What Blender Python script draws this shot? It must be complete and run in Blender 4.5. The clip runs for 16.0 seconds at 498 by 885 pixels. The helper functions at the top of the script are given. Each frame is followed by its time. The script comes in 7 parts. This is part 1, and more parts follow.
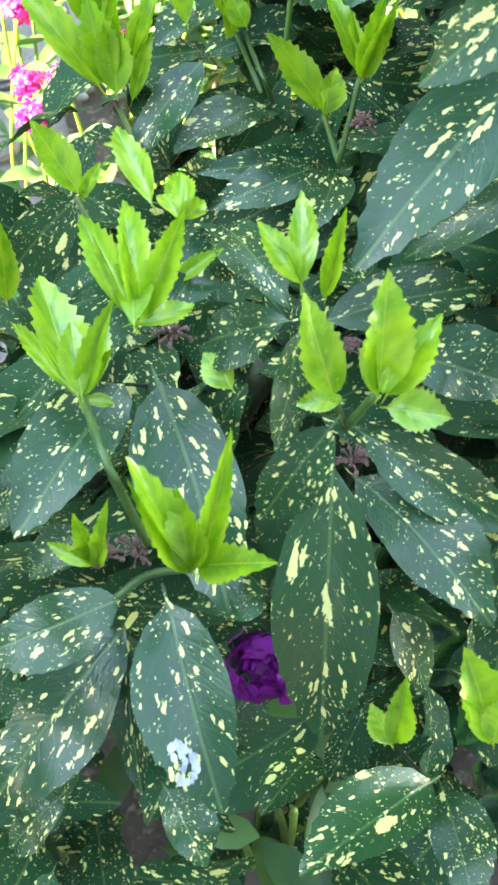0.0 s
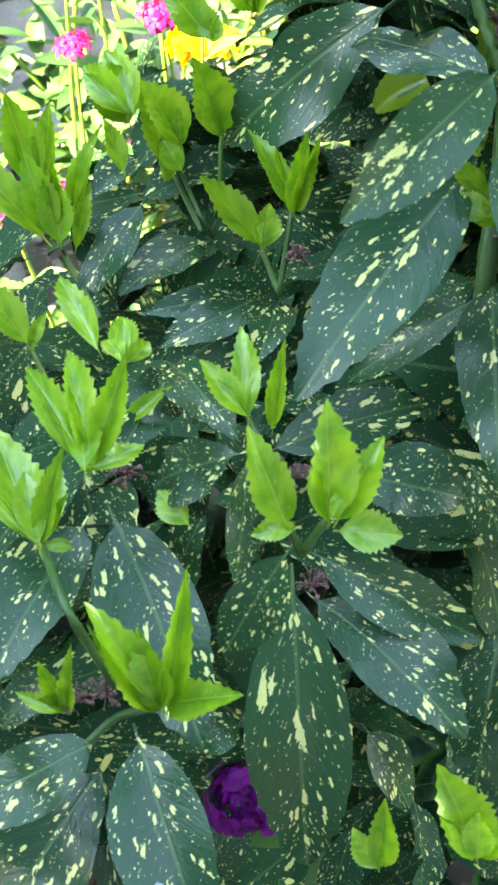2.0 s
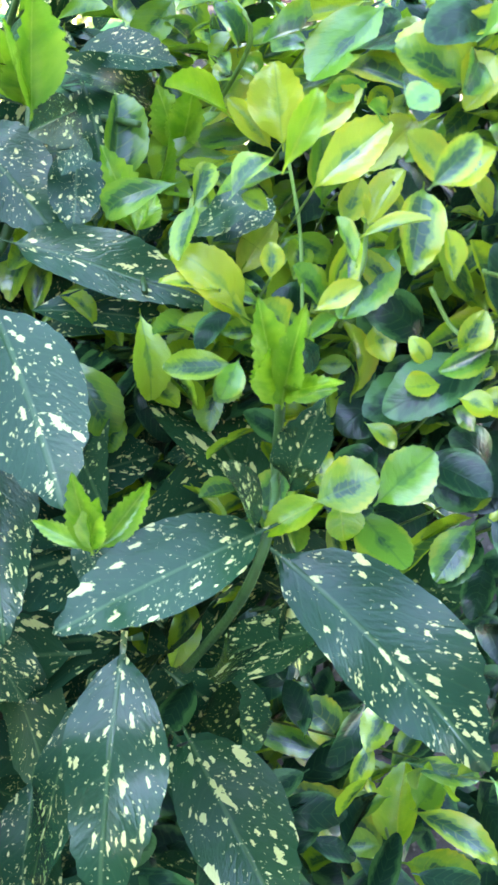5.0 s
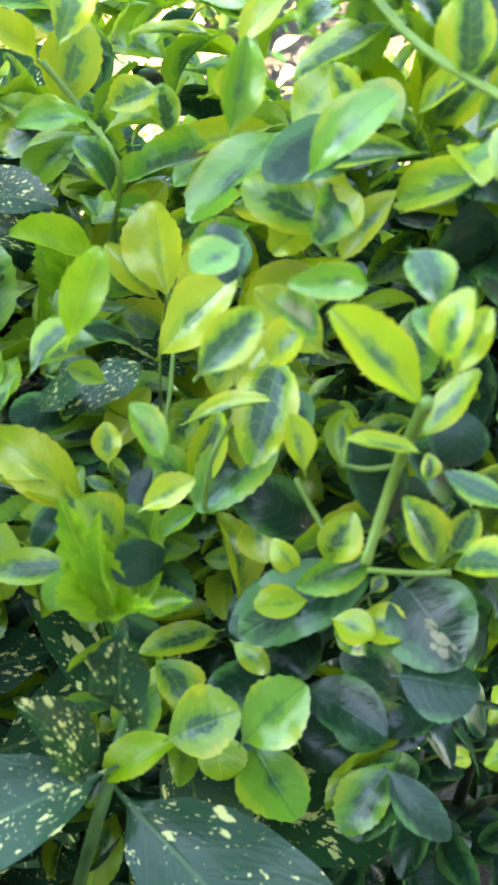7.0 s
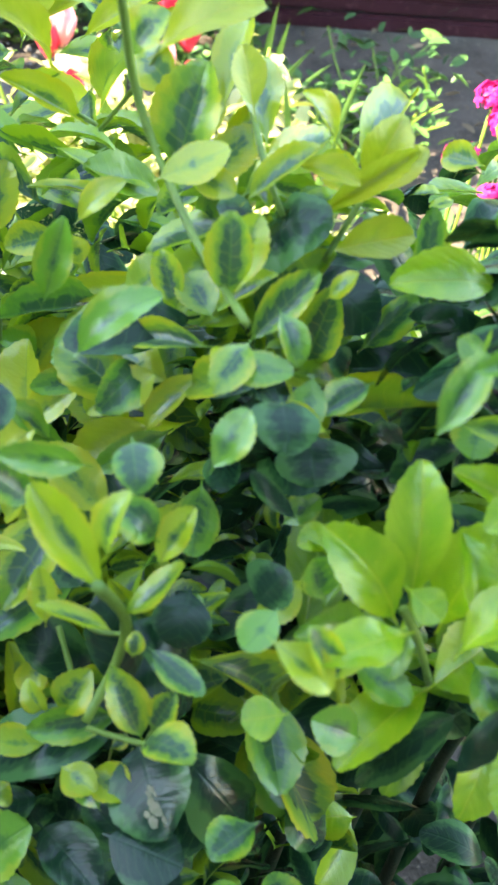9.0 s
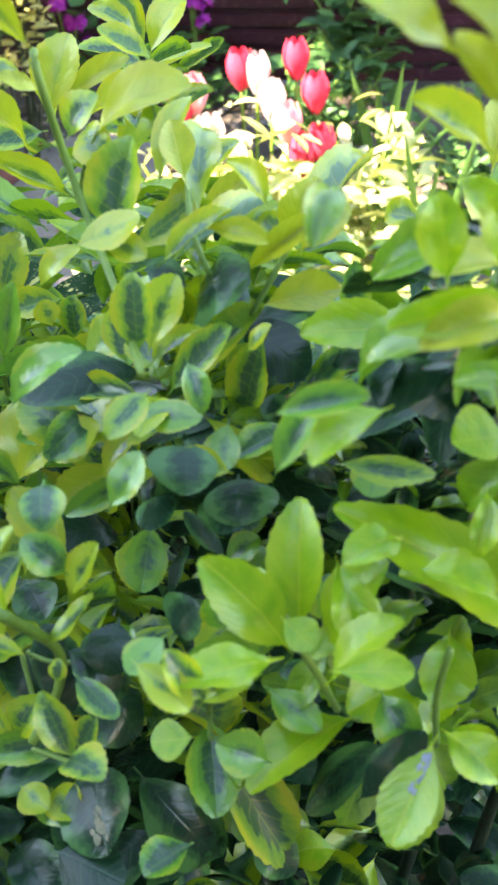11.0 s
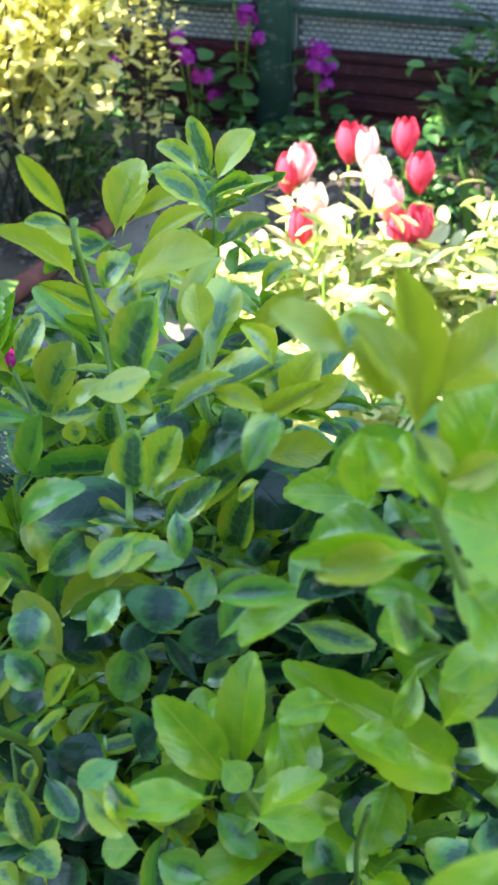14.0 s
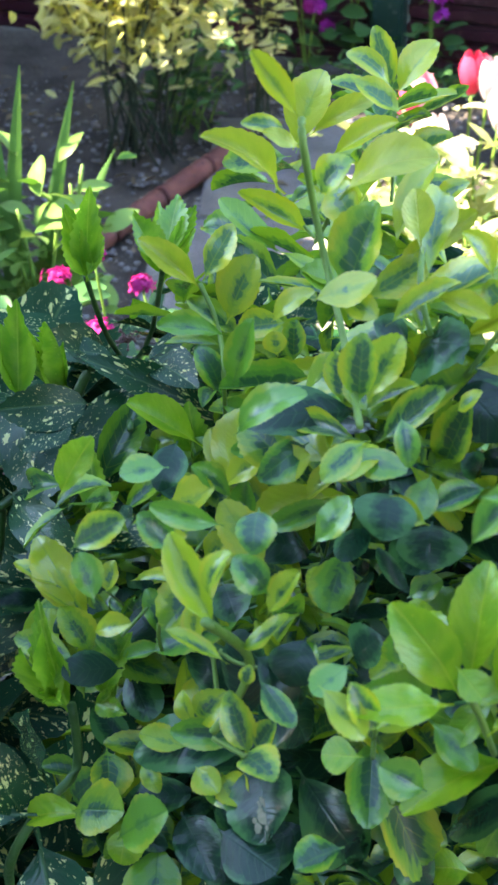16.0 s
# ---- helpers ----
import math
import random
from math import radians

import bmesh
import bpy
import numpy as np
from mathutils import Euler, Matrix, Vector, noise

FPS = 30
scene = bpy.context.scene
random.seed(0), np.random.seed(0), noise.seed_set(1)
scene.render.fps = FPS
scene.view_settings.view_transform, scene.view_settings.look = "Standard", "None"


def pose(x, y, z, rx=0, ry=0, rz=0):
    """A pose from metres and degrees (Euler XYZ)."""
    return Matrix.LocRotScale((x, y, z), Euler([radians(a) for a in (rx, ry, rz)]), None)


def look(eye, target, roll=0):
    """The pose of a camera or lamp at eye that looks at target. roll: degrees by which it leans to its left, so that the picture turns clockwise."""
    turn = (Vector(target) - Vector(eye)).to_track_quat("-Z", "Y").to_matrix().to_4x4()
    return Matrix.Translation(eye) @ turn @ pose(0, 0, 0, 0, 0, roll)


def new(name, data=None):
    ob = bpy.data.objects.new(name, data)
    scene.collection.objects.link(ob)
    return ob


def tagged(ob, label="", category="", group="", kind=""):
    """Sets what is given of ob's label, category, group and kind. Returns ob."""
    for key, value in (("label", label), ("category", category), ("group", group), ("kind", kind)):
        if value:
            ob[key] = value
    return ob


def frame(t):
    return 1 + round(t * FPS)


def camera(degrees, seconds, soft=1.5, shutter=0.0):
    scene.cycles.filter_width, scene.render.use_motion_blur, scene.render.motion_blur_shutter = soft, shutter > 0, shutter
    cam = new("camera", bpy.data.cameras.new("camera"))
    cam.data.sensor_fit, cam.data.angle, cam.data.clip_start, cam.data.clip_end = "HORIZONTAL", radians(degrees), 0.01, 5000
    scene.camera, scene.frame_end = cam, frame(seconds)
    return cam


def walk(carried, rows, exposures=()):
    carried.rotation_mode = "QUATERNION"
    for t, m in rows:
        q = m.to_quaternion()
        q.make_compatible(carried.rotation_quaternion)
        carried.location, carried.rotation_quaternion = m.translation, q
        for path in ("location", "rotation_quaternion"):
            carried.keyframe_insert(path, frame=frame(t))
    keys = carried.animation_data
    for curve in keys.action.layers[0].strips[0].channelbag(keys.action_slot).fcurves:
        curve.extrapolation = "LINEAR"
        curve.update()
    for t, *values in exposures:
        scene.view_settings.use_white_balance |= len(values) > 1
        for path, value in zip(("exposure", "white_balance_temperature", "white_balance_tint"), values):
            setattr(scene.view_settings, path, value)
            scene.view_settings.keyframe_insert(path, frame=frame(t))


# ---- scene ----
cam = camera(22.75, 16.0, soft=2.8)
cam.data.dof.use_dof = True
cam.data.dof.focus_distance = 0.76
cam.data.dof.aperture_fstop = 32.0
PATH = [
    (0, (-0.5669, 0.1302, 1.1682), (-0.4115, 0.6199, 0.3102), 1.81),
    (0.5, (-0.5649, 0.1308, 1.1705), (-0.4102, 0.6547, 0.3329), 0.21),
    (1, (-0.5616, 0.1282, 1.1727), (-0.4031, 0.6749, 0.3505), -1.31),
    (1.5, (-0.5579, 0.1301, 1.1764), (-0.3874, 0.6854, 0.3624), -1.81),
    (2, (-0.5539, 0.1277, 1.1816), (-0.3604, 0.6854, 0.3744), -1.50),
    (2.5, (-0.5451, 0.1266, 1.1850), (-0.3329, 0.6842, 0.3826), -1.60),
    (3, (-0.5321, 0.1305, 1.1879), (-0.2924, 0.6862, 0.3918), -1.28),
    (3.5, (-0.5186, 0.1268, 1.1974), (-0.2379, 0.6860, 0.4173), -0.67),
    (4, (-0.5033, 0.1155, 1.2054), (-0.1690, 0.6662, 0.4406), 1.60),
    (4.5, (-0.4680, 0.0952, 1.2176), (-0.1026, 0.6366, 0.4603), 2.46),
    (5, (-0.4381, 0.0792, 1.2201), (-0.0347, 0.6123, 0.4764), 8.01),
    (5.2, (-0.4339, 0.0705, 1.2269), (-0.0106, 0.6073, 0.4970), 9.43),
    (7.3, (-0.2249, 0.1253, 1.1627), (0.0571, 0.7855, 0.4666), -1.89),
    (7.5, (-0.2095, 0.1369, 1.1555), (0.0896, 0.7921, 0.4618), -0.77),
    (8, (-0.1951, 0.1225, 1.1694), (0.0885, 0.8095, 0.5003), 0.76),
    (8.5, (-0.1645, 0.0828, 1.1999), (0.0898, 0.8128, 0.5655), 3.55),
    (8.7, (-0.1529, 0.0743, 1.2070), (0.0895, 0.8051, 0.5689), 4.34),
    (10.8, (-0.0509, 0.0031, 1.2329), (0.0055, 0.7936, 0.6230), -4.69),
    (11, (-0.0454, 0.0160, 1.2326), (0.0304, 0.8092, 0.6284), -3.33),
    (11.5, (-0.0516, 0.0484, 1.2324), (0.0350, 0.8363, 0.6228), -3.26),
    (12, (-0.0257, 0.0306, 1.2556), (0.0240, 0.8419, 0.6732), -2.25),
    (12.5, (0.0162, -0.0095, 1.2800), (-0.0153, 0.8185, 0.7202), -2.38),
    (13, (0.0330, -0.0164, 1.2812), (-0.0120, 0.8015, 0.7076), -3.71),
    (13.5, (0.0242, -0.0135, 1.2864), (0.0027, 0.7996, 0.7046), -2.08),
    (14, (0.0001, -0.0002, 1.2990), (-0.0002, 0.8147, 0.7195), -0.10),
    (14.5, (-0.0085, 0.0057, 1.3014), (0.0050, 0.8168, 0.7166), -1.07),
    (15, (-0.0240, -0.0008, 1.3046), (-0.0233, 0.8133, 0.7239), -1.30),
    (15.2, (-0.0372, -0.0012, 1.3045), (-0.0440, 0.8068, 0.7154), -0.90),
    (15.5, (-0.0474, -0.0007, 1.2983), (-0.0805, 0.8050, 0.7069), -1.21),
    (16, (-0.0589, -0.0037, 1.2829), (-0.1232, 0.7812, 0.6666), -1.54),
]
walk(cam, [(t, look(eye, target, roll)) for t, eye, target, roll in PATH], EXPOSURES := [(0.0, 4.37, 10600, 11), (1.0, 3.96, 10300, 10), (2.0, 3.93, 9900, 9), (3.0, 3.95, 8000, 10), (3.5, 4.06, 6500, 7), (4.0, 4.08, 7100, 15), (4.5, 4.12, 7100, 18), (5.0, 4.18, 7900, 20), (7.5, 3.82, 9700, 12), (8.0, 3.82, 9700, 12), (8.5, 3.38, 9200, 9), (9.5, 3.3, 8900, 12), (11.0, 3.23, 9000, 15), (12.0, 2.97, 8700, 18), (12.5, 2.74, 8000, 15), (13.0, 2.73, 8000, 14), (14.0, 2.74, 7600, 6), (15.0, 2.82, 7400, 8), (16.0, 2.98, 7300, 14)])

# ---- daylight: open sky above, low sun from the side, the garden mostly shaded by added unseen blockers ----
SUN_ELEVATION, SUN_FROM = 40.0, 262.0
world = bpy.data.worlds.new("sky")
world.use_nodes = True
scene.world = world
wn = world.node_tree
sky = wn.nodes.new("ShaderNodeTexSky")
sky.sky_type = 'NISHITA'
sky.sun_disc = False
sky.ozone_density, sky.dust_density = 3.0, 0.2
sky.sun_elevation = radians(SUN_ELEVATION)
sky.sun_rotation = radians(SUN_FROM)
wn.nodes["Background"].inputs[1].default_value = 0.15
wn.links.new(sky.outputs[0], wn.nodes["Background"].inputs[0])
lamp = bpy.data.lights.new("sun", 'SUN')
lamp.energy, lamp.angle, lamp.color = 5.0, radians(0.5), (1.0, 0.93, 0.82)
sun_dir = Vector((math.sin(radians(SUN_FROM)) * math.cos(radians(SUN_ELEVATION)), math.cos(radians(SUN_FROM)) * math.cos(radians(SUN_ELEVATION)), math.sin(radians(SUN_ELEVATION))))
new("sun", lamp).matrix_world = look(sun_dir * 20, (0, 0, 0))

# ---- materials ----


def material(name):
    m = bpy.data.materials.new(name)
    m.use_nodes = True
    nt = m.node_tree
    return m, nt, nt.nodes["Principled BSDF"]


def node(nt, kind, *links, **values):
    n = nt.nodes.new("ShaderNode" + kind)
    for key, v in values.items():
        if key in n.bl_rna.properties:
            if key == "operation":
                n.operation = v
            elif key == "data_type":
                n.data_type = v
            elif key == "blend_type":
                n.blend_type = v
            elif key == "feature":
                n.feature = v
            elif key == "wave_type":
                n.wave_type = v
            elif key == "noise_dimensions":
                n.noise_dimensions = v
        else:
            n.inputs[key.replace("_", " ")].default_value = v
    for slot, src in links:
        nt.links.new(src, n.inputs[slot])
    return n


def op(nt, kind, a, b=0.0, c=0.0):
    n = nt.nodes.new("ShaderNodeMath")
    n.operation = kind
    for i, v in enumerate((a, b, c)):
        if isinstance(v, (int, float)):
            n.inputs[i].default_value = v
        else:
            nt.links.new(v, n.inputs[i])
    return n.outputs[0]


def mix(nt, f, a, b, how='MIX'):
    n = nt.nodes.new("ShaderNodeMix")
    n.data_type, n.blend_type = 'RGBA', how
    for i, v in ((0, f), (6, a), (7, b)):
        if isinstance(v, (int, float)):
            n.inputs[i].default_value = v
        elif isinstance(v, tuple):
            n.inputs[i].default_value = (*v, 1)
        else:
            nt.links.new(v, n.inputs[i])
    return n.outputs[2]


def ramp(nt, v, lo, hi):
    n = nt.nodes.new("ShaderNodeMapRange")
    n.interpolation_type = 'SMOOTHSTEP'
    for i, x in ((0, v), (1, lo), (2, hi)):
        if isinstance(x, (int, float)):
            n.inputs[i].default_value = x
        else:
            nt.links.new(x, n.inputs[i])
    return n.outputs[0]


def leaf_frame(nt, many=False):
    """Along and across a leaf, its own random number, and a place of its own in the textures."""
    co = nt.nodes.new("ShaderNodeTexCoord").outputs["UV" if many else "Object"]
    sep = nt.nodes.new("ShaderNodeSeparateXYZ")
    nt.links.new(co, sep.inputs[0])
    rnd = nt.nodes.new("ShaderNodeNewGeometry").outputs["Random Per Island"] if many else nt.nodes.new("ShaderNodeObjectInfo").outputs["Random"]
    x = op(nt, 'MULTIPLY', sep.outputs[0], 0.45)
    comb = nt.nodes.new("ShaderNodeCombineXYZ")
    for i, v in enumerate((op(nt, 'ADD', x, op(nt, 'MULTIPLY', rnd, 37.0)), op(nt, 'SUBTRACT', sep.outputs[1], op(nt, 'MULTIPLY', op(nt, 'ABSOLUTE', x), 0.9)), op(nt, 'MULTIPLY', rnd, 91.0))):
        nt.links.new(v, comb.inputs[i])
    return sep.outputs[0], sep.outputs[1], rnd, comb.outputs[0]


def veins(nt, x, y, count, width=0.10):
    """Midrib and side veins: 1 on a vein."""
    ax = op(nt, 'ABSOLUTE', x)
    drift = node(nt, "TexNoise", Scale=2.2, Detail=1.0)
    nt.links.new(nt.nodes.new("ShaderNodeTexCoord").outputs["Object"], drift.inputs["Vector"])
    mid = op(nt, 'SUBTRACT', 1.0, ramp(nt, ax, 0.008, 0.03))
    slant = op(nt, 'FRACT', op(nt, 'MULTIPLY', op(nt, 'ADD', op(nt, 'SUBTRACT', y, op(nt, 'MULTIPLY', op(nt, 'POWER', ax, 1.3), 0.75)), op(nt, 'MULTIPLY', drift.outputs[0], 0.28)), count))
    side = op(nt, 'SUBTRACT', 1.0, ramp(nt, op(nt, 'ABSOLUTE', op(nt, 'SUBTRACT', slant, 0.5)), 0.02, width))
    return mid, side


def finish_leaf(nt, bsdf, colour, height, rough, through_light, bump=0.25, tint=(1.0, 1.0, 0.6), gloss=1.0):
    nt.links.new(colour, bsdf.inputs["Base Color"])
    bsdf.inputs["Roughness"].default_value = rough
    bsdf.inputs["Specular IOR Level"].default_value = gloss
    b = node(nt, "Bump", ("Height", height), Strength=bump, Distance=0.006)
    nt.links.new(b.outputs[0], bsdf.inputs["Normal"])
    tr = nt.nodes.new("ShaderNodeBsdfTranslucent")
    nt.links.new(mix(nt, 1.0, colour, tint, 'MULTIPLY'), tr.inputs[0])
    nt.links.new(b.outputs[0], tr.inputs["Normal"])
    ms = nt.nodes.new("ShaderNodeMixShader")
    ms.inputs[0].default_value = through_light
    nt.links.new(bsdf.outputs[0], ms.inputs[1])
    nt.links.new(tr.outputs[0], ms.inputs[2])
    nt.links.new(ms.outputs[0], nt.nodes["Material Output"].inputs[0])


def aucuba_old(name, many=False, gloss=0.45):
    m, nt, bs = material(name)
    x, y, rnd, co = leaf_frame(nt, many)
    n1 = node(nt, "TexNoise", ("Vector", co), Scale=3.0, Detail=4.0)
    green = mix(nt, n1.outputs[0], (0.005, 0.044, 0.021), (0.014, 0.078, 0.030))
    green = mix(nt, op(nt, 'MULTIPLY', rnd, 0.35), green, (0.028, 0.100, 0.026))
    mid, side = veins(nt, x, y, 9.0)
    green = mix(nt, op(nt, 'MULTIPLY', side, 0.07), green, (0.08, 0.18, 0.06))
    green = mix(nt, op(nt, 'MULTIPLY', mid, 0.32), green, (0.12, 0.24, 0.08))
    warp = node(nt, "TexNoise", ("Vector", co), Scale=16.0, Detail=2.0)
    fray = node(nt, "TexNoise", ("Vector", co), Scale=70.0, Detail=2.0)
    wco = mix(nt, 0.022, mix(nt, 0.035, co, warp.outputs["Color"], 'ADD'), fray.outputs["Color"], 'ADD')
    stretch = nt.nodes.new("ShaderNodeMapping")
    stretch.inputs["Scale"].default_value = (1.3, 0.55, 1.0)
    stretch.inputs["Rotation"].default_value = (0, 0, 0.35)
    nt.links.new(wco, stretch.inputs[0])
    patch = node(nt, "TexNoise", ("Vector", co), Scale=4.5, Detail=1.0)
    dens = op(nt, 'MULTIPLY', ramp(nt, patch.outputs[0], 0.30, 0.75), 1.0)
    small = node(nt, "TexVoronoi", ("Vector", stretch.outputs[0]), Scale=29.0, Randomness=1.0)
    sp = nt.nodes.new("ShaderNodeSeparateColor")
    nt.links.new(small.outputs["Color"], sp.inputs[0])
    t1 = op(nt, 'MULTIPLY_ADD', op(nt, 'POWER', sp.outputs[0], 3.4), 0.64, -0.06)
    s1 = op(nt, 'LESS_THAN', small.outputs["Distance"], op(nt, 'MULTIPLY', t1, op(nt, 'MULTIPLY_ADD', dens, 0.45, 0.70)))
    big = node(nt, "TexVoronoi", ("Vector", stretch.outputs[0]), Scale=11.0, Randomness=1.0)
    bp = nt.nodes.new("ShaderNodeSeparateColor")
    nt.links.new(big.outputs["Color"], bp.inputs[0])
    rag = node(nt, "TexNoise", ("Vector", co), Scale=60.0, Detail=2.0)
    t2 = op(nt, 'MULTIPLY', op(nt, 'POWER', bp.outputs[1], 6.0), op(nt, 'MULTIPLY_ADD', rnd, 0.42, 0.20))
    s2 = op(nt, 'LESS_THAN', op(nt, 'MULTIPLY_ADD', op(nt, 'SUBTRACT', rag.outputs[0], 0.5), 0.42, big.outputs["Distance"]), op(nt, 'SUBTRACT', t2, 0.04))
    dust = node(nt, "TexVoronoi", ("Vector", wco), Scale=75.0, Randomness=1.0)
    dp = nt.nodes.new("ShaderNodeSeparateColor")
    nt.links.new(dust.outputs["Color"], dp.inputs[0])
    s3 = op(nt, 'LESS_THAN', dust.outputs["Distance"], op(nt, 'MULTIPLY', op(nt, 'MULTIPLY_ADD', op(nt, 'POWER', dp.outputs[2], 4.0), 0.50, -0.06), op(nt, 'MULTIPLY_ADD', dens, 0.7, 0.6)))
    spots = op(nt, 'MAXIMUM', op(nt, 'MAXIMUM', s1, s2), op(nt, 'MULTIPLY', s3, 0.8))
    cream = mix(nt, n1.outputs[0], (0.55, 0.58, 0.16), (0.77, 0.76, 0.33))
    col = mix(nt, spots, green, cream)
    grain = node(nt, "TexNoise", ("Vector", co), Scale=42.0, Detail=4.0)
    h = op(nt, 'ADD', op(nt, 'MULTIPLY', op(nt, 'MAXIMUM', mid, op(nt, 'MULTIPLY', side, 0.10)), -0.5), op(nt, 'MULTIPLY', grain.outputs[0], 0.30))
    broad = veins(nt, x, y, 9.0, 0.5)[1]
    h = op(nt, 'ADD', h, op(nt, 'MULTIPLY', op(nt, 'MULTIPLY', broad, n1.outputs[0]), -0.03))
    finish_leaf(nt, bs, col, h, 0.42 if many else 0.24, 0.09, 0.22, gloss=gloss)
    return m


def lime_leaf(name, light, deep, rim, through_light, rough=0.24, many=False):
    m, nt, bs = material(name)
    x, y, rnd, co = leaf_frame(nt, many)
    n1 = node(nt, "TexNoise", ("Vector", co), Scale=5.0, Detail=4.0)
    col = mix(nt, ramp(nt, n1.outputs[0], 0.3, 0.7), deep, light)
    col = mix(nt, op(nt, 'MULTIPLY', ramp(nt, op(nt, 'ABSOLUTE', x), 0.22, 0.5), 0.5), col, rim)
    col = mix(nt, op(nt, 'MULTIPLY', rnd, 0.45), col, deep)
    mid, side = veins(nt, x, y, 9.0)
    col = mix(nt, op(nt, 'MULTIPLY', side, 0.05), col, light)
    col = mix(nt, op(nt, 'MULTIPLY', mid, 0.45), col, rim)
    fleck = node(nt, "TexVoronoi", ("Vector", co), Scale=30.0)
    fp = nt.nodes.new("ShaderNodeSeparateColor")
    nt.links.new(fleck.outputs["Color"], fp.inputs[0])
    f = op(nt, 'LESS_THAN', fleck.outputs["Distance"], op(nt, 'MULTIPLY', op(nt, 'POWER', fp.outputs[0], 6.0), 0.35))
    col = mix(nt, op(nt, 'MULTIPLY', f, 0.5), col, rim)
    broad = veins(nt, x, y, 9.0, 0.5)[1]
    h = op(nt, 'ADD', op(nt, 'MULTIPLY', op(nt, 'MAXIMUM', mid, op(nt, 'MULTIPLY', side, 0.05)), -0.5), op(nt, 'MULTIPLY', n1.outputs[0], 0.5))
    h = op(nt, 'ADD', h, op(nt, 'MULTIPLY', op(nt, 'MULTIPLY', broad, n1.outputs[0]), -0.05))
    finish_leaf(nt, bs, col, h, rough, through_light, 0.26)
    return m


def euonymus_leaf(name, heart, middle, margin, size, through_light, rough=0.21, many=False, gloss=1.0, rim=0.0, greener=0.0, spread=1.0):
    """A leaf with a dark flame up its middle and a pale margin."""
    m, nt, bs = material(name)
    x, y, rnd, co = leaf_frame(nt, many)
    ax = op(nt, 'ABSOLUTE', x)
    warp = node(nt, "TexNoise", ("Vector", co), Scale=8.0, Detail=4.0)
    slow = node(nt, "TexNoise", ("Vector", co), Scale=3.0, Detail=1.0)
    far = op(nt, 'SQRT', op(nt, 'ADD', op(nt, 'POWER', op(nt, 'DIVIDE', ax, 0.27), 2.0), op(nt, 'POWER', op(nt, 'DIVIDE', op(nt, 'SUBTRACT', y, 0.48), 0.50), 2.0)))
    far = op(nt, 'ADD', far, op(nt, 'MULTIPLY', op(nt, 'SUBTRACT', warp.outputs[0], 0.5), 1.1))
    grow = op(nt, 'MULTIPLY_ADD', op(nt, 'SUBTRACT', rnd, 0.5), spread, size)
    inner = op(nt, 'SUBTRACT', 1.0, ramp(nt, far, op(nt, 'SUBTRACT', grow, 0.13), op(nt, 'ADD', grow, 0.06)))
    outer = op(nt, 'SUBTRACT', 1.0, ramp(nt, far, op(nt, 'ADD', grow, 0.16), op(nt, 'ADD', grow, 0.42)))
    col = mix(nt, slow.outputs[0], margin, tuple(c * k for c, k in zip(margin, (0.72, 0.9, 0.8))))
    other = op(nt, 'FRACT', op(nt, 'MULTIPLY', rnd, 7.31))
    col = mix(nt, op(nt, 'MULTIPLY', ramp(nt, other, 0.35, 0.75), greener), col, tuple(c * k for c, k in zip(margin, (0.30, 0.56, 0.9))))
    col = mix(nt, op(nt, 'MULTIPLY', outer, 0.75), col, middle)
    col = mix(nt, op(nt, 'MULTIPLY', inner, 0.86), col, heart)
    col = mix(nt, op(nt, 'MULTIPLY', ramp(nt, far, 1.25, 1.65), rim), col, (0.62, 0.58, 0.03))
    mid, side = veins(nt, x, y, 7.0)
    col = mix(nt, op(nt, 'MULTIPLY', side, 0.16), col, margin)
    col = mix(nt, op(nt, 'MULTIPLY', mid, 0.45), col, middle)
    grain = node(nt, "TexNoise", ("Vector", co), Scale=14.0, Detail=3.0)
    h = op(nt, 'ADD', op(nt, 'MULTIPLY', op(nt, 'MAXIMUM', mid, op(nt, 'MULTIPLY', side, 0.12)), -0.5), op(nt, 'MULTIPLY', grain.outputs[0], 0.4))
    finish_leaf(nt, bs, col, h, rough, through_light, 0.14, gloss=gloss)
    return m


def mottled(name, a, b, scale, rough=0.7, bump=0.4, metal=0.0, c=None, fine=8.0):
    m, nt, bs = material(name)
    co = nt.nodes.new("ShaderNodeTexCoord").outputs["Object"]
    n1 = node(nt, "TexNoise", ("Vector", co), Scale=scale, Detail=6.0)
    n2 = node(nt, "TexNoise", ("Vector", co), Scale=scale * fine, Detail=4.0)
    col = mix(nt, ramp(nt, n1.outputs[0], 0.3, 0.7), a, b)
    if c:
        col = mix(nt, ramp(nt, n2.outputs[0], 0.56, 0.68), col, c)
    rnd = nt.nodes.new("ShaderNodeNewGeometry").outputs["Random Per Island"]
    col = mix(nt, op(nt, 'MULTIPLY', rnd, 0.5), col, mix(nt, 1.0, col, (0.6, 0.65, 0.7), 'MULTIPLY'))
    nt.links.new(col, bs.inputs["Base Color"])
    bs.inputs["Roughness"].default_value = rough
    bs.inputs["Metallic"].default_value = metal
    bm_ = node(nt, "Bump", ("Height", n2.outputs[0]), Strength=bump, Distance=0.004)
    nt.links.new(bm_.outputs[0], bs.inputs["Normal"])
    return m


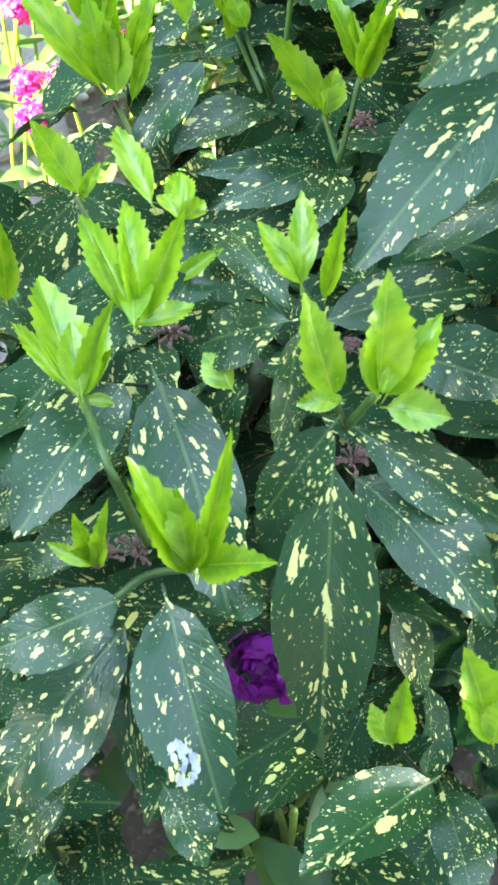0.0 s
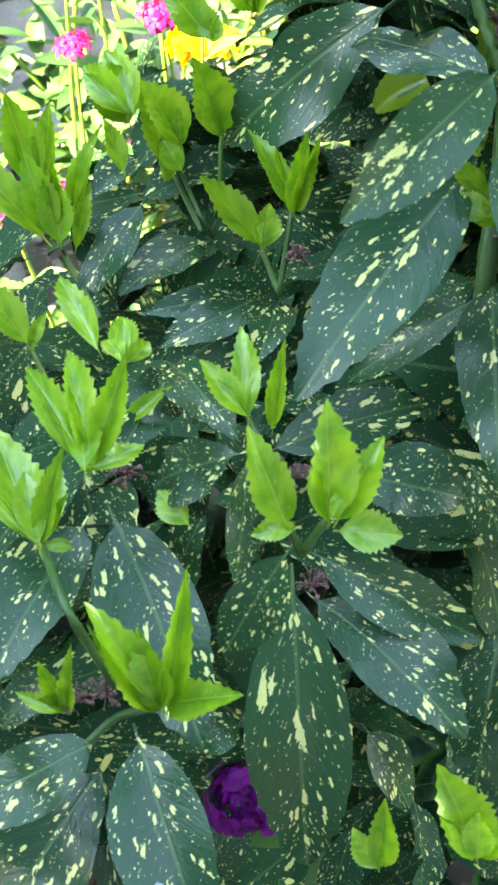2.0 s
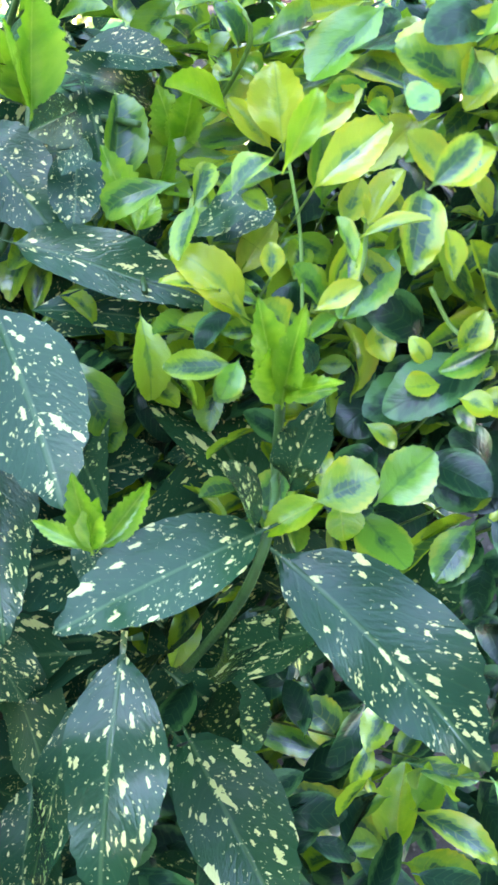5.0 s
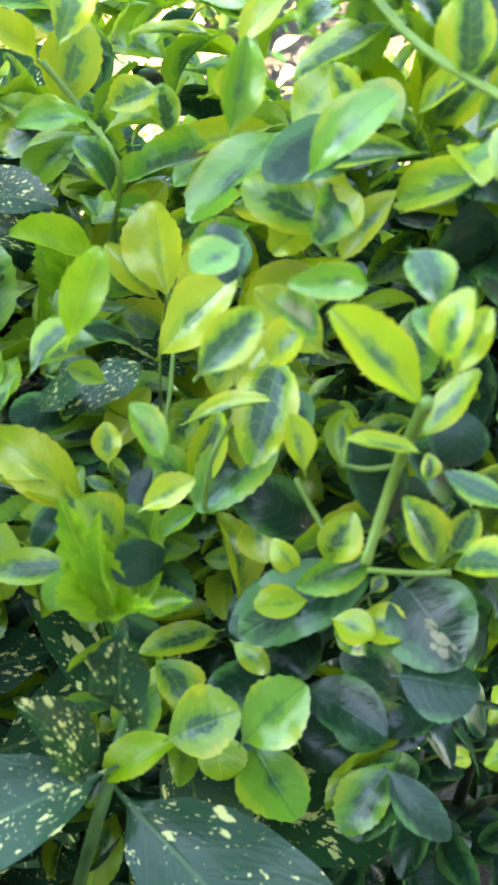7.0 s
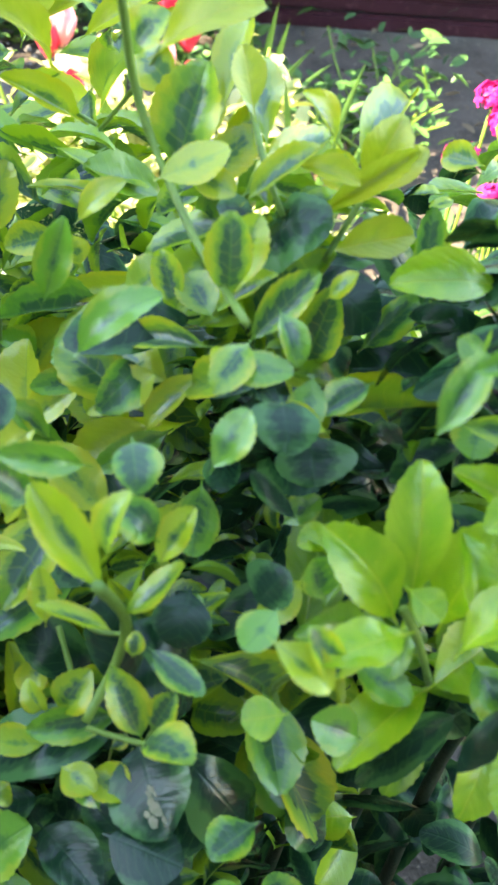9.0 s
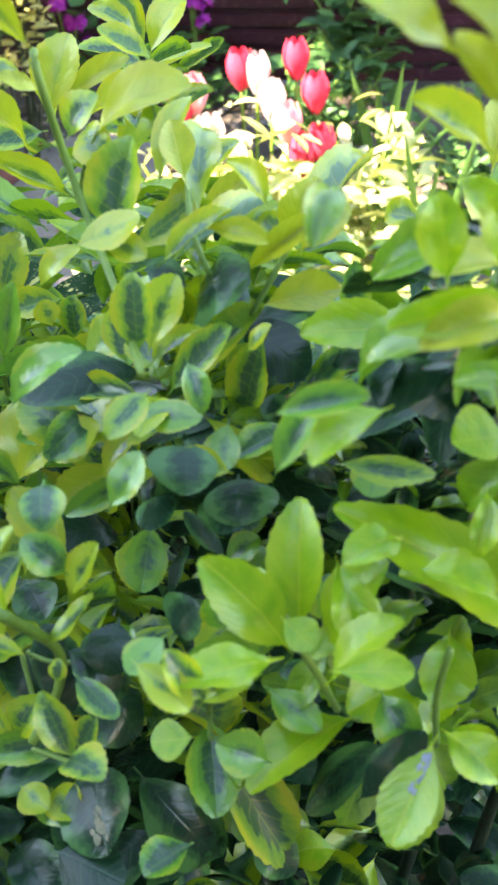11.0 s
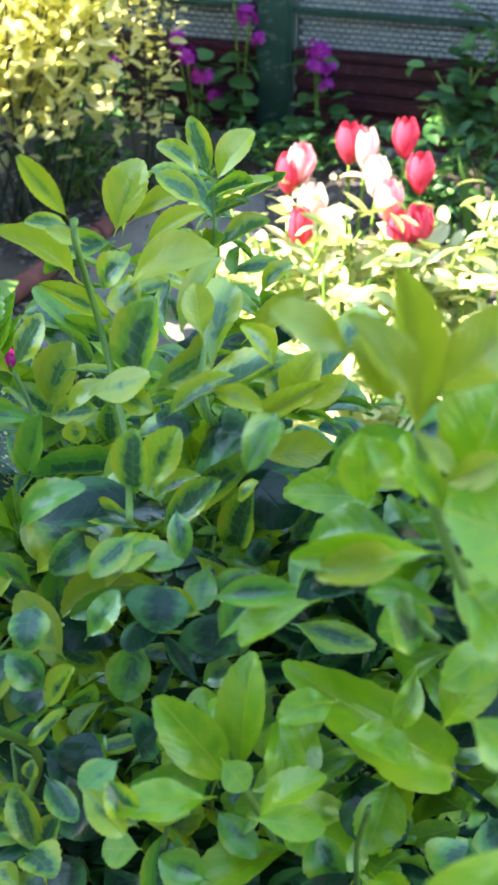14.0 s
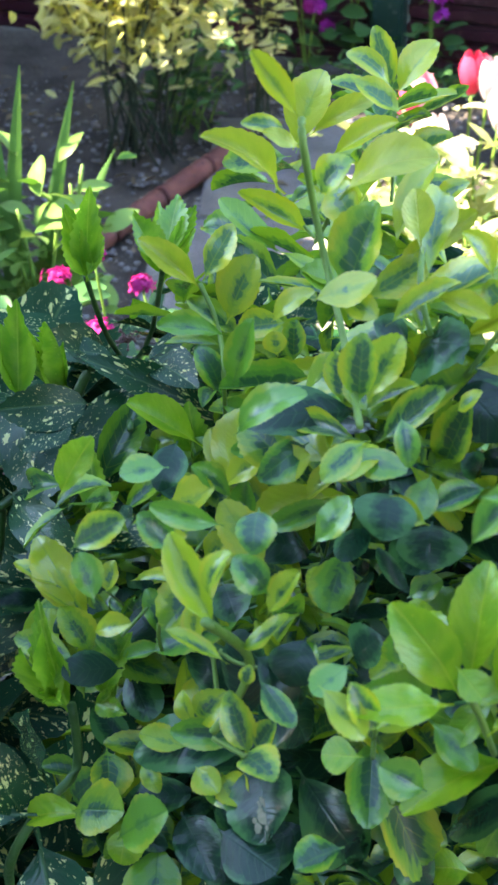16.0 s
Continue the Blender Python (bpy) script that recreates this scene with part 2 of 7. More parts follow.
def petal_stuff(name, a, b, through_light=0.35, rough=0.5):
    m, nt, bs = material(name)
    co = nt.nodes.new("ShaderNodeTexCoord").outputs["Object"]
    n1 = node(nt, "TexNoise", ("Vector", co), Scale=60.0, Detail=3.0)
    rnd = nt.nodes.new("ShaderNodeNewGeometry").outputs["Random Per Island"]
    col = mix(nt, ramp(nt, op(nt, 'MULTIPLY_ADD', rnd, 0.5, op(nt, 'MULTIPLY', n1.outputs[0], 0.6)), 0.25, 0.8), a, b)
    finish_leaf(nt, bs, col, n1.outputs[0], rough, through_light, 0.15, (1.0, 0.9, 0.9), 0.3)
    return m


def island_leaf(name, a, b, through_light=0.3, rough=0.4):
    """For many small leaves in one mesh."""
    m, nt, bs = material(name)
    co = nt.nodes.new("ShaderNodeTexCoord").outputs["Object"]
    n1 = node(nt, "TexNoise", ("Vector", co), Scale=45.0, Detail=4.0)
    rnd = nt.nodes.new("ShaderNodeNewGeometry").outputs["Random Per Island"]
    col = mix(nt, ramp(nt, op(nt, 'ADD', op(nt, 'MULTIPLY', rnd, 0.7), op(nt, 'MULTIPLY', n1.outputs[0], 0.4)), 0.2, 0.9), a, b)
    finish_leaf(nt, bs, col, n1.outputs[0], rough, through_light, 0.2, gloss=0.35)
    return m


HEARTED = ((0.022, 0.105, 0.060), (0.13, 0.33, 0.050), (0.50, 0.62, 0.040), 0.47, 0.32)
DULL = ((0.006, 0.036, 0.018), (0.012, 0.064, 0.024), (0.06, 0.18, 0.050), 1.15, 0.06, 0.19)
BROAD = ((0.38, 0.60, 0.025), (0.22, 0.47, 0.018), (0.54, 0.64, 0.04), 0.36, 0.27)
MAT = {
    'D': aucuba_old("spotted aucuba leaf"),
    'L': lime_leaf("new aucuba leaf", (0.33, 0.58, 0.035), (0.13, 0.36, 0.022), (0.44, 0.62, 0.08), 0.36, 0.20),
    'V': euonymus_leaf("variegated euonymus leaf", *HEARTED, rough=0.24, rim=0.6, greener=0.6),
    # Greener, darker copy of V: green leaves, and low ones with shade painted in.
    'G': euonymus_leaf("greener shade-toned euonymus leaf", (0.020, 0.095, 0.045), (0.07, 0.24, 0.040), (0.17, 0.40, 0.040), 0.52, 0.22, rim=0.30),
    'E': euonymus_leaf("old euonymus leaf", *DULL, gloss=0.45),
    'Y': lime_leaf("lime euonymus leaf", *BROAD),
    'T': euonymus_leaf("young euonymus leaf", (0.055, 0.19, 0.08), (0.24, 0.42, 0.055), (0.53, 0.58, 0.045), 0.46, 0.30, rim=0.6, greener=0.15, spread=1.1),
    'O': lime_leaf("olive euonymus leaf", (0.52, 0.58, 0.05), (0.38, 0.48, 0.035), (0.58, 0.56, 0.06), 0.36, 0.32),
}
INNER = {
    'D': aucuba_old("inner aucuba leaf", True, 0.12),
    'V': euonymus_leaf("inner euonymus leaf", (0.020, 0.10, 0.040), (0.09, 0.26, 0.038), (0.36, 0.52, 0.035), 0.52, 0.34, 0.22, True, 0.8, greener=0.7),
    # Old-leaf colour again, chosen dark so the bush's depths look shaded.
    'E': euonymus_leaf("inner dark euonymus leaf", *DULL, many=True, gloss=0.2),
    # Darker copy of the lime leaf: shade inside the bush put into its colour.
    'Y': lime_leaf("shade-darkened inner lime leaf", (0.20, 0.42, 0.025), (0.10, 0.28, 0.018), (0.30, 0.48, 0.04), 0.30, many=True),
}
GREEN_STEM = mottled("green stem", (0.20, 0.34, 0.05), (0.12, 0.24, 0.04), 30.0, 0.45, 0.2)
SHOOT_STEM = mottled("dark green shoot", (0.065, 0.16, 0.032), (0.03, 0.095, 0.022), 30.0, 0.4, 0.2)
DARK_STEM = mottled("dark stem", (0.02, 0.045, 0.02), (0.05, 0.06, 0.03), 40.0, 0.6, 0.4)
DRY = mottled("dried flower stalk", (0.15, 0.075, 0.07), (0.24, 0.13, 0.11), 60.0, 0.8, 0.4)
SOIL = mottled("dry garden soil", (0.060, 0.048, 0.040), (0.13, 0.105, 0.088), 9.0, 0.95, 1.0, 0, (0.20, 0.16, 0.12), 14.0)
SLAB = mottled("worn concrete slab", (0.23, 0.205, 0.19), (0.34, 0.305, 0.285), 11.0, 0.9, 0.7, 0, (0.16, 0.14, 0.13), 26.0)
BRICK = mottled("red edging", (0.22, 0.075, 0.065), (0.32, 0.12, 0.10), 20.0, 0.85, 0.6, 0, (0.14, 0.06, 0.06))
MAROON = mottled("maroon painted board", (0.045, 0.008, 0.016), (0.075, 0.014, 0.026), 6.0, 0.45, 0.25, 0, (0.11, 0.04, 0.05), 10.0)
POST = mottled("green painted post", (0.012, 0.055, 0.040), (0.02, 0.085, 0.060), 9.0, 0.5, 0.4, 0, (0.10, 0.14, 0.12), 6.0)
SCREEN = mottled("grey woven screen", (0.30, 0.34, 0.34), (0.42, 0.46, 0.45), 12.0, 0.7, 0.3)
BACKING = mottled("dark screen backing", (0.10, 0.11, 0.12), (0.14, 0.15, 0.16), 8.0, 0.9, 0.2)
# Surface of the added sun blockers, dark and bluish for the leaves' reflections.
BLOCKER_PAINT = mottled("dull blue-grey blocker", (0.11, 0.13, 0.16), (0.16, 0.18, 0.21), 2.0, 0.9, 0.4)
HERB = island_leaf("herb leaf", (0.03, 0.10, 0.035), (0.09, 0.22, 0.06), 0.2)
PALE = island_leaf("cream variegated leaf", (0.34, 0.42, 0.14), (0.66, 0.68, 0.42), 0.3)
GOLD = island_leaf("golden shrub leaf", (0.70, 0.70, 0.30), (0.88, 0.86, 0.56), 0.6)
FRESH = island_leaf("fresh green leaf", (0.10, 0.24, 0.04), (0.26, 0.42, 0.10), 0.3)
BLADE = island_leaf("iris blade", (0.06, 0.17, 0.05), (0.14, 0.30, 0.08), 0.25)
RED = petal_stuff("red tulip petal", (0.60, 0.03, 0.085), (0.72, 0.08, 0.16))
ROSE = petal_stuff("rose tulip petal", (0.75, 0.22, 0.34), (0.80, 0.50, 0.55))
BLUSH = petal_stuff("blush tulip petal", (0.80, 0.62, 0.66), (0.86, 0.78, 0.76))
PINK = petal_stuff("magenta floret", (0.36, 0.004, 0.12), (0.58, 0.04, 0.28))
PURPLE = petal_stuff("purple floret", (0.36, 0.010, 0.30), (0.58, 0.05, 0.50))
VIOLET = petal_stuff("violet floret", (0.09, 0.001, 0.08), (0.27, 0.006, 0.27), 0.2)
TAN = mottled("dry leaf patch", (0.22, 0.24, 0.12), (0.36, 0.31, 0.19), 220.0, 0.7, 0.2)
YELLOW = petal_stuff("yellow petal", (0.80, 0.42, 0.01), (0.85, 0.62, 0.04))
WHITE_MARK = mottled("dried white splash", (0.20, 0.25, 0.28), (0.46, 0.50, 0.54), 90.0, 0.8, 0.5)

# ---- mesh helpers ----


def mesh_of(name, verts, faces, mat, smooth=True):
    me = bpy.data.meshes.new(name)
    me.from_pydata([tuple(v) for v in verts], [], faces)
    me.materials.append(mat)
    if smooth:
        me.polygons.foreach_set("use_smooth", [True] * len(me.polygons))
    me.update()
    return me


def part(name, data, parent, label=""):
    ob = new(name, data)
    ob.parent = parent
    if label:
        ob["label"] = label
    return ob


def bm_mesh(name, bm, mat, smooth=False):
    me = bpy.data.meshes.new(name)
    bm.to_mesh(me)
    bm.free()
    me.materials.append(mat)
    if smooth:
        me.polygons.foreach_set("use_smooth", [True] * len(me.polygons))
    return me


def thing(name, label, category, at=(0, 0, 0), group=""):
    ob = new(name)
    ob.location = at
    return tagged(ob, label, category, group)


def box_mesh(name, x0, x1, y0, y1, z0, z1, mat, bevel=0.004):
    bm = bmesh.new()
    bmesh.ops.create_cube(bm, size=1)
    bmesh.ops.transform(bm, matrix=Matrix.Translation(((x0 + x1) / 2, (y0 + y1) / 2, (z0 + z1) / 2)) @ Matrix.Diagonal((x1 - x0, y1 - y0, z1 - z0, 1)), verts=bm.verts)
    if bevel:
        bmesh.ops.bevel(bm, geom=bm.edges[:], offset=bevel, segments=2, affect='EDGES')
    return bm_mesh(name, bm, mat)


def tube(points, radius, sides=7, taper=0.75):
    """Rings along a line smoothed through the points: verts and faces."""
    pts = [Vector(p) for p in points]
    line = []
    for i in range(len(pts) - 1):
        p0, p1, p2, p3 = pts[max(i - 1, 0)], pts[i], pts[i + 1], pts[min(i + 2, len(pts) - 1)]
        for k in range(5):
            t = k / 5
            line.append(0.5 * ((2 * p1) + (p2 - p0) * t + (2 * p0 - 5 * p1 + 4 * p2 - p3) * t * t + (3 * p1 - p0 - 3 * p2 + p3) * t ** 3))
    line.append(pts[-1])
    verts, faces = [], []
    for i, p in enumerate(line):
        d = (line[min(i + 1, len(line) - 1)] - line[max(i - 1, 0)]).normalized()
        a = d.orthogonal().normalized()
        b = d.cross(a)
        f = i / (len(line) - 1)
        r = radius * (taper + (1 - taper) * f) * (1 + 0.06 * math.sin(i * 2.3))
        for k in range(sides):
            w = 2 * math.pi * k / sides
            verts.append(p + (a * math.cos(w) + b * math.sin(w)) * r)
        if i:
            n = (i - 1) * sides
            for k in range(sides):
                faces.append((n + k, n + (k + 1) % sides, n + sides + (k + 1) % sides, n + sides + k))
    last = len(verts) - sides
    faces += [tuple(reversed(range(sides))), tuple(range(last, last + sides))]
    return verts, faces


def leaf_shape(seed, kind, rows=16):
    """A leaf one unit long up +Y, one unit wide, facing +Z."""
    r = random.Random(seed)
    blunt = {'D': 0.80, 'L': 0.95, 'V': 0.57, 'E': 0.55, 'Y': 0.54}[kind]
    foot = {'D': 0.70, 'L': 0.95, 'V': 0.78, 'E': 0.66, 'Y': 0.88}[kind]
    teeth = {'D': 0.038, 'L': 0.15, 'V': 0.036, 'E': 0.022, 'Y': 0.034}[kind]
    fold = {'D': r.uniform(0.04, 0.22), 'L': r.uniform(0.25, 0.5), 'V': r.uniform(0.15, 0.60), 'E': r.uniform(-0.20, 0.32), 'Y': r.uniform(0.2, 0.6)}[kind]
    bow = {'D': r.uniform(0.03, 0.09), 'L': r.uniform(-0.05, 0.06), 'V': r.uniform(-0.05, 0.22), 'E': r.uniform(0.0, 0.20), 'Y': r.uniform(0.0, 0.22)}[kind]
    peak = {'D': 0.86, 'L': 0.92, 'V': 1.14, 'E': 1.10, 'Y': 1.28}[kind] * r.uniform(0.93, 1.07)
    twist, wave, lean = r.uniform(-0.3, 0.3), r.uniform(0.005, 0.035 if kind in 'DY' else 0.025), r.uniform(-0.06, 0.06)
    phase = r.uniform(0, 6)
    verts, faces = [], []
    ys = [-0.10, -0.05, 0.0] + [(j + 1) / rows for j in range(rows)]
    if kind in 'VEY':
        ys[-1:] = [0.962, 0.985, 0.997]
    for j, y in enumerate(ys):
        if y <= 0:
            h, cols = 0.018 + 0.02 * (y + 0.1), None
        else:
            h = 0.5 * max(math.sin(math.pi * min(y, 1) ** peak), 0.0) ** (foot + (blunt - foot) * y)
            h = max(h, 0.02 * (1 - y))
            if kind == 'D' and 0.56 < y < 0.95:
                h += teeth * (0.5 if j % 2 else -0.3) * min((y - 0.5) * 3, 1)
            elif kind != 'D' and y > 0.30 and y < 0.98:
                h *= 1 + teeth * (1 if j % 2 else -0.6) * min((y - 0.3) * 3, 1)
        cx = lean * math.sin(math.pi * max(y, 0)) * 1.5
        cz = bow * 4 * max(y, 0) * (1 - y) - 0.02 * max(-y, 0) * 10
        for c in (-1, -0.55, 0, 0.55, 1):
            x = c * h
            jag = r.uniform(-0.006, 0.006) * abs(c) if 0.1 < y < 0.95 else 0
            z = cz + fold * abs(x) * (1 - 0.5 * abs(x)) + twist * x * y + wave * math.sin(phase + y * 13 + (2 if c < 0 else 0)) * abs(c)
            verts.append((x + cx + jag, y + 0.014 * abs(c) * (teeth > 0.025) * (1 if j % 2 else 0), z))
        if j:
            n = (j - 1) * 5
            for c in range(4):
                faces.append((n + c, n + c + 1, n + c + 6, n + c + 5))
    return verts, faces


SHAPES = {k: [leaf_shape(100 + 7 * i + ord(k), k, 22 if k in 'DL' else 20) for i in range(11)] for k in 'DLVEY'}
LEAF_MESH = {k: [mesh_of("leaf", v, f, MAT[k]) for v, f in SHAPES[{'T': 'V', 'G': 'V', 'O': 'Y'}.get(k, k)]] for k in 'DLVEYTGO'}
dice = random.Random(5)


def leaf_matrix(b, t, width, turn):
    """From the base, the tip, the width and the turn of the blade about its own length."""
    b, t = Vector(b), Vector(t)
    length = (t - b).length
    y = (t - b) / length
    ref = (Vector((0, 0, 1)) - y * y.z)
    ref = ref.normalized() if ref.length > 1e-4 else y.orthogonal().normalized()
    z = ref * math.cos(radians(turn)) + y.cross(ref) * math.sin(radians(turn))
    x = y.cross(z)
    m = Matrix((x * width, y * length, z * length)).transposed().to_4x4()
    m.translation = b
    return m


def leaves(plant, kind, rows, label="", wide=1.0):
    for bx, by, bz, tx, ty, tz, width, turn in rows:
        ob = part("leaf", dice.choice(LEAF_MESH[kind]), plant, label)
        ob.matrix_basis = leaf_matrix((bx, by, bz), (tx, ty, tz), width * wide, turn + dice.uniform(-14, 14) * (1.0 if kind in 'DLE' else 1.2))


def joined_leaves(name, mats, shapes, mat, parent=None, label=""):
    """Many leaves in one mesh, each from a matrix."""
    verts, faces, flat, n = [], [], [], 0
    for m in mats:
        v, f = dice.choice(shapes)
        flat.append(np.array(v)[:, :2])
        a = np.array(v) @ np.array(m.to_3x3()).T + np.array(m.translation)
        verts.append(a)
        faces += [tuple(i + n for i in q) for q in f]
        n += len(v)
    ob = new(name, mesh_of(name, np.concatenate(verts).tolist(), faces, mat))
    at = np.zeros(len(ob.data.loops), dtype=np.int32)
    ob.data.loops.foreach_get("vertex_index", at)
    ob.data.uv_layers.new(name="leaf").data.foreach_set("uv", np.concatenate(flat)[at].astype(np.float32).ravel())
    if parent:
        ob.parent = parent
        ob["kind"] = "stuff"
        if label:
            ob["label"] = label
    return ob


def small_leaf(rows=5, blunt=0.8, fold=0.2, bow=0.05):
    verts, faces = [], []
    for j in range(rows + 1):
        y = j / rows
        h = max(0.5 * max(math.sin(math.pi * y ** 0.9), 0) ** blunt, 0.015)
        for c in (-1, 0, 1):
            verts.append((c * h, y, bow * 4 * y * (1 - y) + fold * abs(c) * h))
        if j:
            n = (j - 1) * 3
            faces += [(n, n + 1, n + 4, n + 3), (n + 1, n + 2, n + 5, n + 4)]
    return verts, faces


SMALL = [small_leaf(5, 0.8, f, b) for f, b in ((0.2, 0.05), (0.3, -0.03), (0.1, 0.1))]
ROUND = [small_leaf(5, 0.55, f, b) for f, b in ((0.1, 0.05), (0.25, 0.02))]

# ---- the leaves of the two shrubs: base, tip, width, turn ----
AUC1 = [
    (-0.440, 0.397, 0.657, -0.463, 0.313, 0.522, 0.053, 2),
    (-0.423, 0.403, 0.630, -0.378, 0.320, 0.603, 0.043, 13),
    (-0.419, 0.416, 0.652, -0.353, 0.358, 0.621, 0.032, 17),
    (-0.451, 0.381, 0.726, -0.482, 0.376, 0.666, 0.027, -24),
    (-0.507, 0.472, 0.648, -0.502, 0.356, 0.615, 0.052, 3),
    (-0.418, 0.476, 0.665, -0.329, 0.481, 0.656, 0.032, 19),
    (-0.393, 0.436, 0.683, -0.337, 0.416, 0.659, 0.037, 22),
    (-0.446, 0.441, 0.712, -0.466, 0.406, 0.671, 0.020, -5),
    (-0.450, 0.448, 0.712, -0.483, 0.477, 0.666, 0.032, -30),
    (-0.448, 0.559, 0.651, -0.438, 0.477, 0.681, 0.029, 10),
    (-0.448, 0.568, 0.637, -0.497, 0.499, 0.666, 0.030, -12),
    (-0.369, 0.631, 0.604, -0.443, 0.614, 0.605, 0.029, -22),
]
AUC2 = [
    (-0.379, 0.715, 0.578, -0.451, 0.670, 0.598, 0.034, -21),
    (-0.420, 0.715, 0.626, -0.478, 0.679, 0.589, 0.030, -20),
    (-0.364, 0.645, 0.592, -0.445, 0.638, 0.612, 0.026, -25),
    (-0.296, 0.536, 0.759, -0.413, 0.464, 0.716, 0.051, -13),
    (-0.295, 0.511, 0.691, -0.359, 0.520, 0.641, 0.028, -25),
    (-0.282, 0.512, 0.700, -0.325, 0.408, 0.674, 0.046, 5),
    (-0.282, 0.531, 0.684, -0.327, 0.523, 0.675, 0.027, -19),
    (-0.283, 0.545, 0.809, -0.387, 0.483, 0.806, 0.036, -16),
    (-0.280, 0.553, 0.803, -0.302, 0.657, 0.761, 0.036, -27),
    (-0.288, 0.656, 0.775, -0.362, 0.708, 0.666, 0.057, -47),
    (-0.332, 0.426, 0.671, -0.320, 0.400, 0.625, 0.031, 26),
]
AUC3 = [
    (-0.524, 0.481, 0.642, -0.593, 0.411, 0.638, 0.043, -13),
    (-0.530, 0.368, 0.619, -0.529, 0.272, 0.587, 0.047, 2),
    (-0.552, 0.374, 0.624, -0.622, 0.374, 0.600, 0.035, -15),
    (-0.553, 0.378, 0.577, -0.641, 0.325, 0.515, 0.055, -12),
    (-0.406, 0.283, 0.482, -0.497, 0.246, 0.530, 0.045, -5),
    (-0.399, 0.279, 0.473, -0.409, 0.211, 0.491, 0.035, 7),
    (-0.550, 0.305, 0.535, -0.540, 0.267, 0.510, 0.027, 3),
    (-0.552, 0.380, 0.558, -0.562, 0.311, 0.518, 0.023, -1),
    (-0.479, 0.367, 0.600, -0.518, 0.367, 0.611, 0.024, -14),
    (-0.577, 0.462, 0.629, -0.603, 0.436, 0.602, 0.019, -15),
    (-0.513, 0.696, 0.548, -0.567, 0.701, 0.479, 0.041, -37),
    (-0.559, 0.415, 0.621, -0.592, 0.410, 0.595, 0.022, -19),
]
AUC4 = [
    (-0.272, 0.528, 0.784, -0.289, 0.412, 0.759, 0.060, 9),
    (-0.248, 0.552, 0.801, -0.178, 0.469, 0.797, 0.031, 28),
    (-0.249, 0.533, 0.770, -0.136, 0.497, 0.731, 0.027, 29),
    (-0.185, 0.398, 0.720, -0.162, 0.558, 0.675, 0.058, -16),
    (-0.210, 0.361, 0.756, -0.318, 0.363, 0.742, 0.044, -17),
    (-0.278, 0.371, 0.683, -0.333, 0.285, 0.616, 0.056, 1),
    (-0.237, 0.360, 0.574, -0.251, 0.228, 0.590, 0.059, 11),
    (-0.168, 0.332, 0.683, -0.202, 0.397, 0.573, 0.041, -36),
    (-0.300, 0.368, 0.665, -0.351, 0.332, 0.543, 0.030, -9),
    (-0.250, 0.612, 0.835, -0.229, 0.543, 0.805, 0.045, 21),
    (-0.209, 0.539, 0.810, -0.191, 0.600, 0.820, 0.026, -8),
    (-0.158, 0.470, 0.860, -0.181, 0.492, 0.829, 0.021, -42),
]
AUC5 = [
    (-0.200, 0.355, 0.737, -0.145, 0.235, 0.669, 0.060, 19),
    (-0.193, 0.367, 0.772, -0.191, 0.356, 0.844, 0.023, 112),
    (-0.124, 0.628, 0.803, -0.212, 0.606, 0.867, 0.029, -42),
    (-0.136, 0.488, 0.839, -0.175, 0.478, 0.832, 0.021, -21),
    (-0.239, 0.373, 0.560, -0.235, 0.266, 0.557, 0.055, 9),
]
AUC6 = [
    (-0.297, 0.567, 0.881, -0.348, 0.666, 0.792, 0.037, -43),
    (-0.183, 0.657, 0.770, -0.155, 0.630, 0.781, 0.024, 35),
    (-0.225, 0.571, 0.756, -0.174, 0.514, 0.756, 0.029, 29),
    (-0.272, 0.430, 0.712, -0.269, 0.399, 0.687, 0.024, 17),
    (-0.327, 0.376, 0.583, -0.368, 0.310, 0.525, 0.046, 2),
    (-0.327, 0.431, 0.642, -0.308, 0.410, 0.601, 0.025, 27),
]
AUC7 = [
    (-0.201, 0.646, 0.837, -0.237, 0.595, 0.878, 0.031, -40),
    (-0.173, 0.636, 0.845, -0.136, 0.587, 0.858, 0.027, 20),
    (-0.202, 0.576, 0.854, -0.245, 0.538, 0.876, 0.027, -34),
    (-0.210, 0.561, 0.853, -0.231, 0.532, 0.852, 0.020, -25),
    (-0.210, 0.366, 0.751, -0.232, 0.372, 0.805, 0.026, -28),
]
AUC8 = [
    (-0.347, 0.579, 0.726, -0.365, 0.599, 0.655, 0.031, -71),
    (-0.366, 0.609, 0.622, -0.401, 0.550, 0.644, 0.028, -5),
    (-0.408, 0.764, 0.622, -0.445, 0.735, 0.625, 0.025, -20),
    (-0.310, 0.565, 0.765, -0.381, 0.497, 0.793, 0.035, -12),
    (-0.461, 0.322, 0.461, -0.503, 0.289, 0.490, 0.030, -5),
    (-0.411, 0.358, 0.555, -0.396, 0.327, 0.504, 0.028, 17),
    (-0.486, 0.348, 0.551, -0.521, 0.327, 0.500, 0.027, -10),
    (-0.603, 0.329, 0.494, -0.639, 0.318, 0.455, 0.029, -13),
]
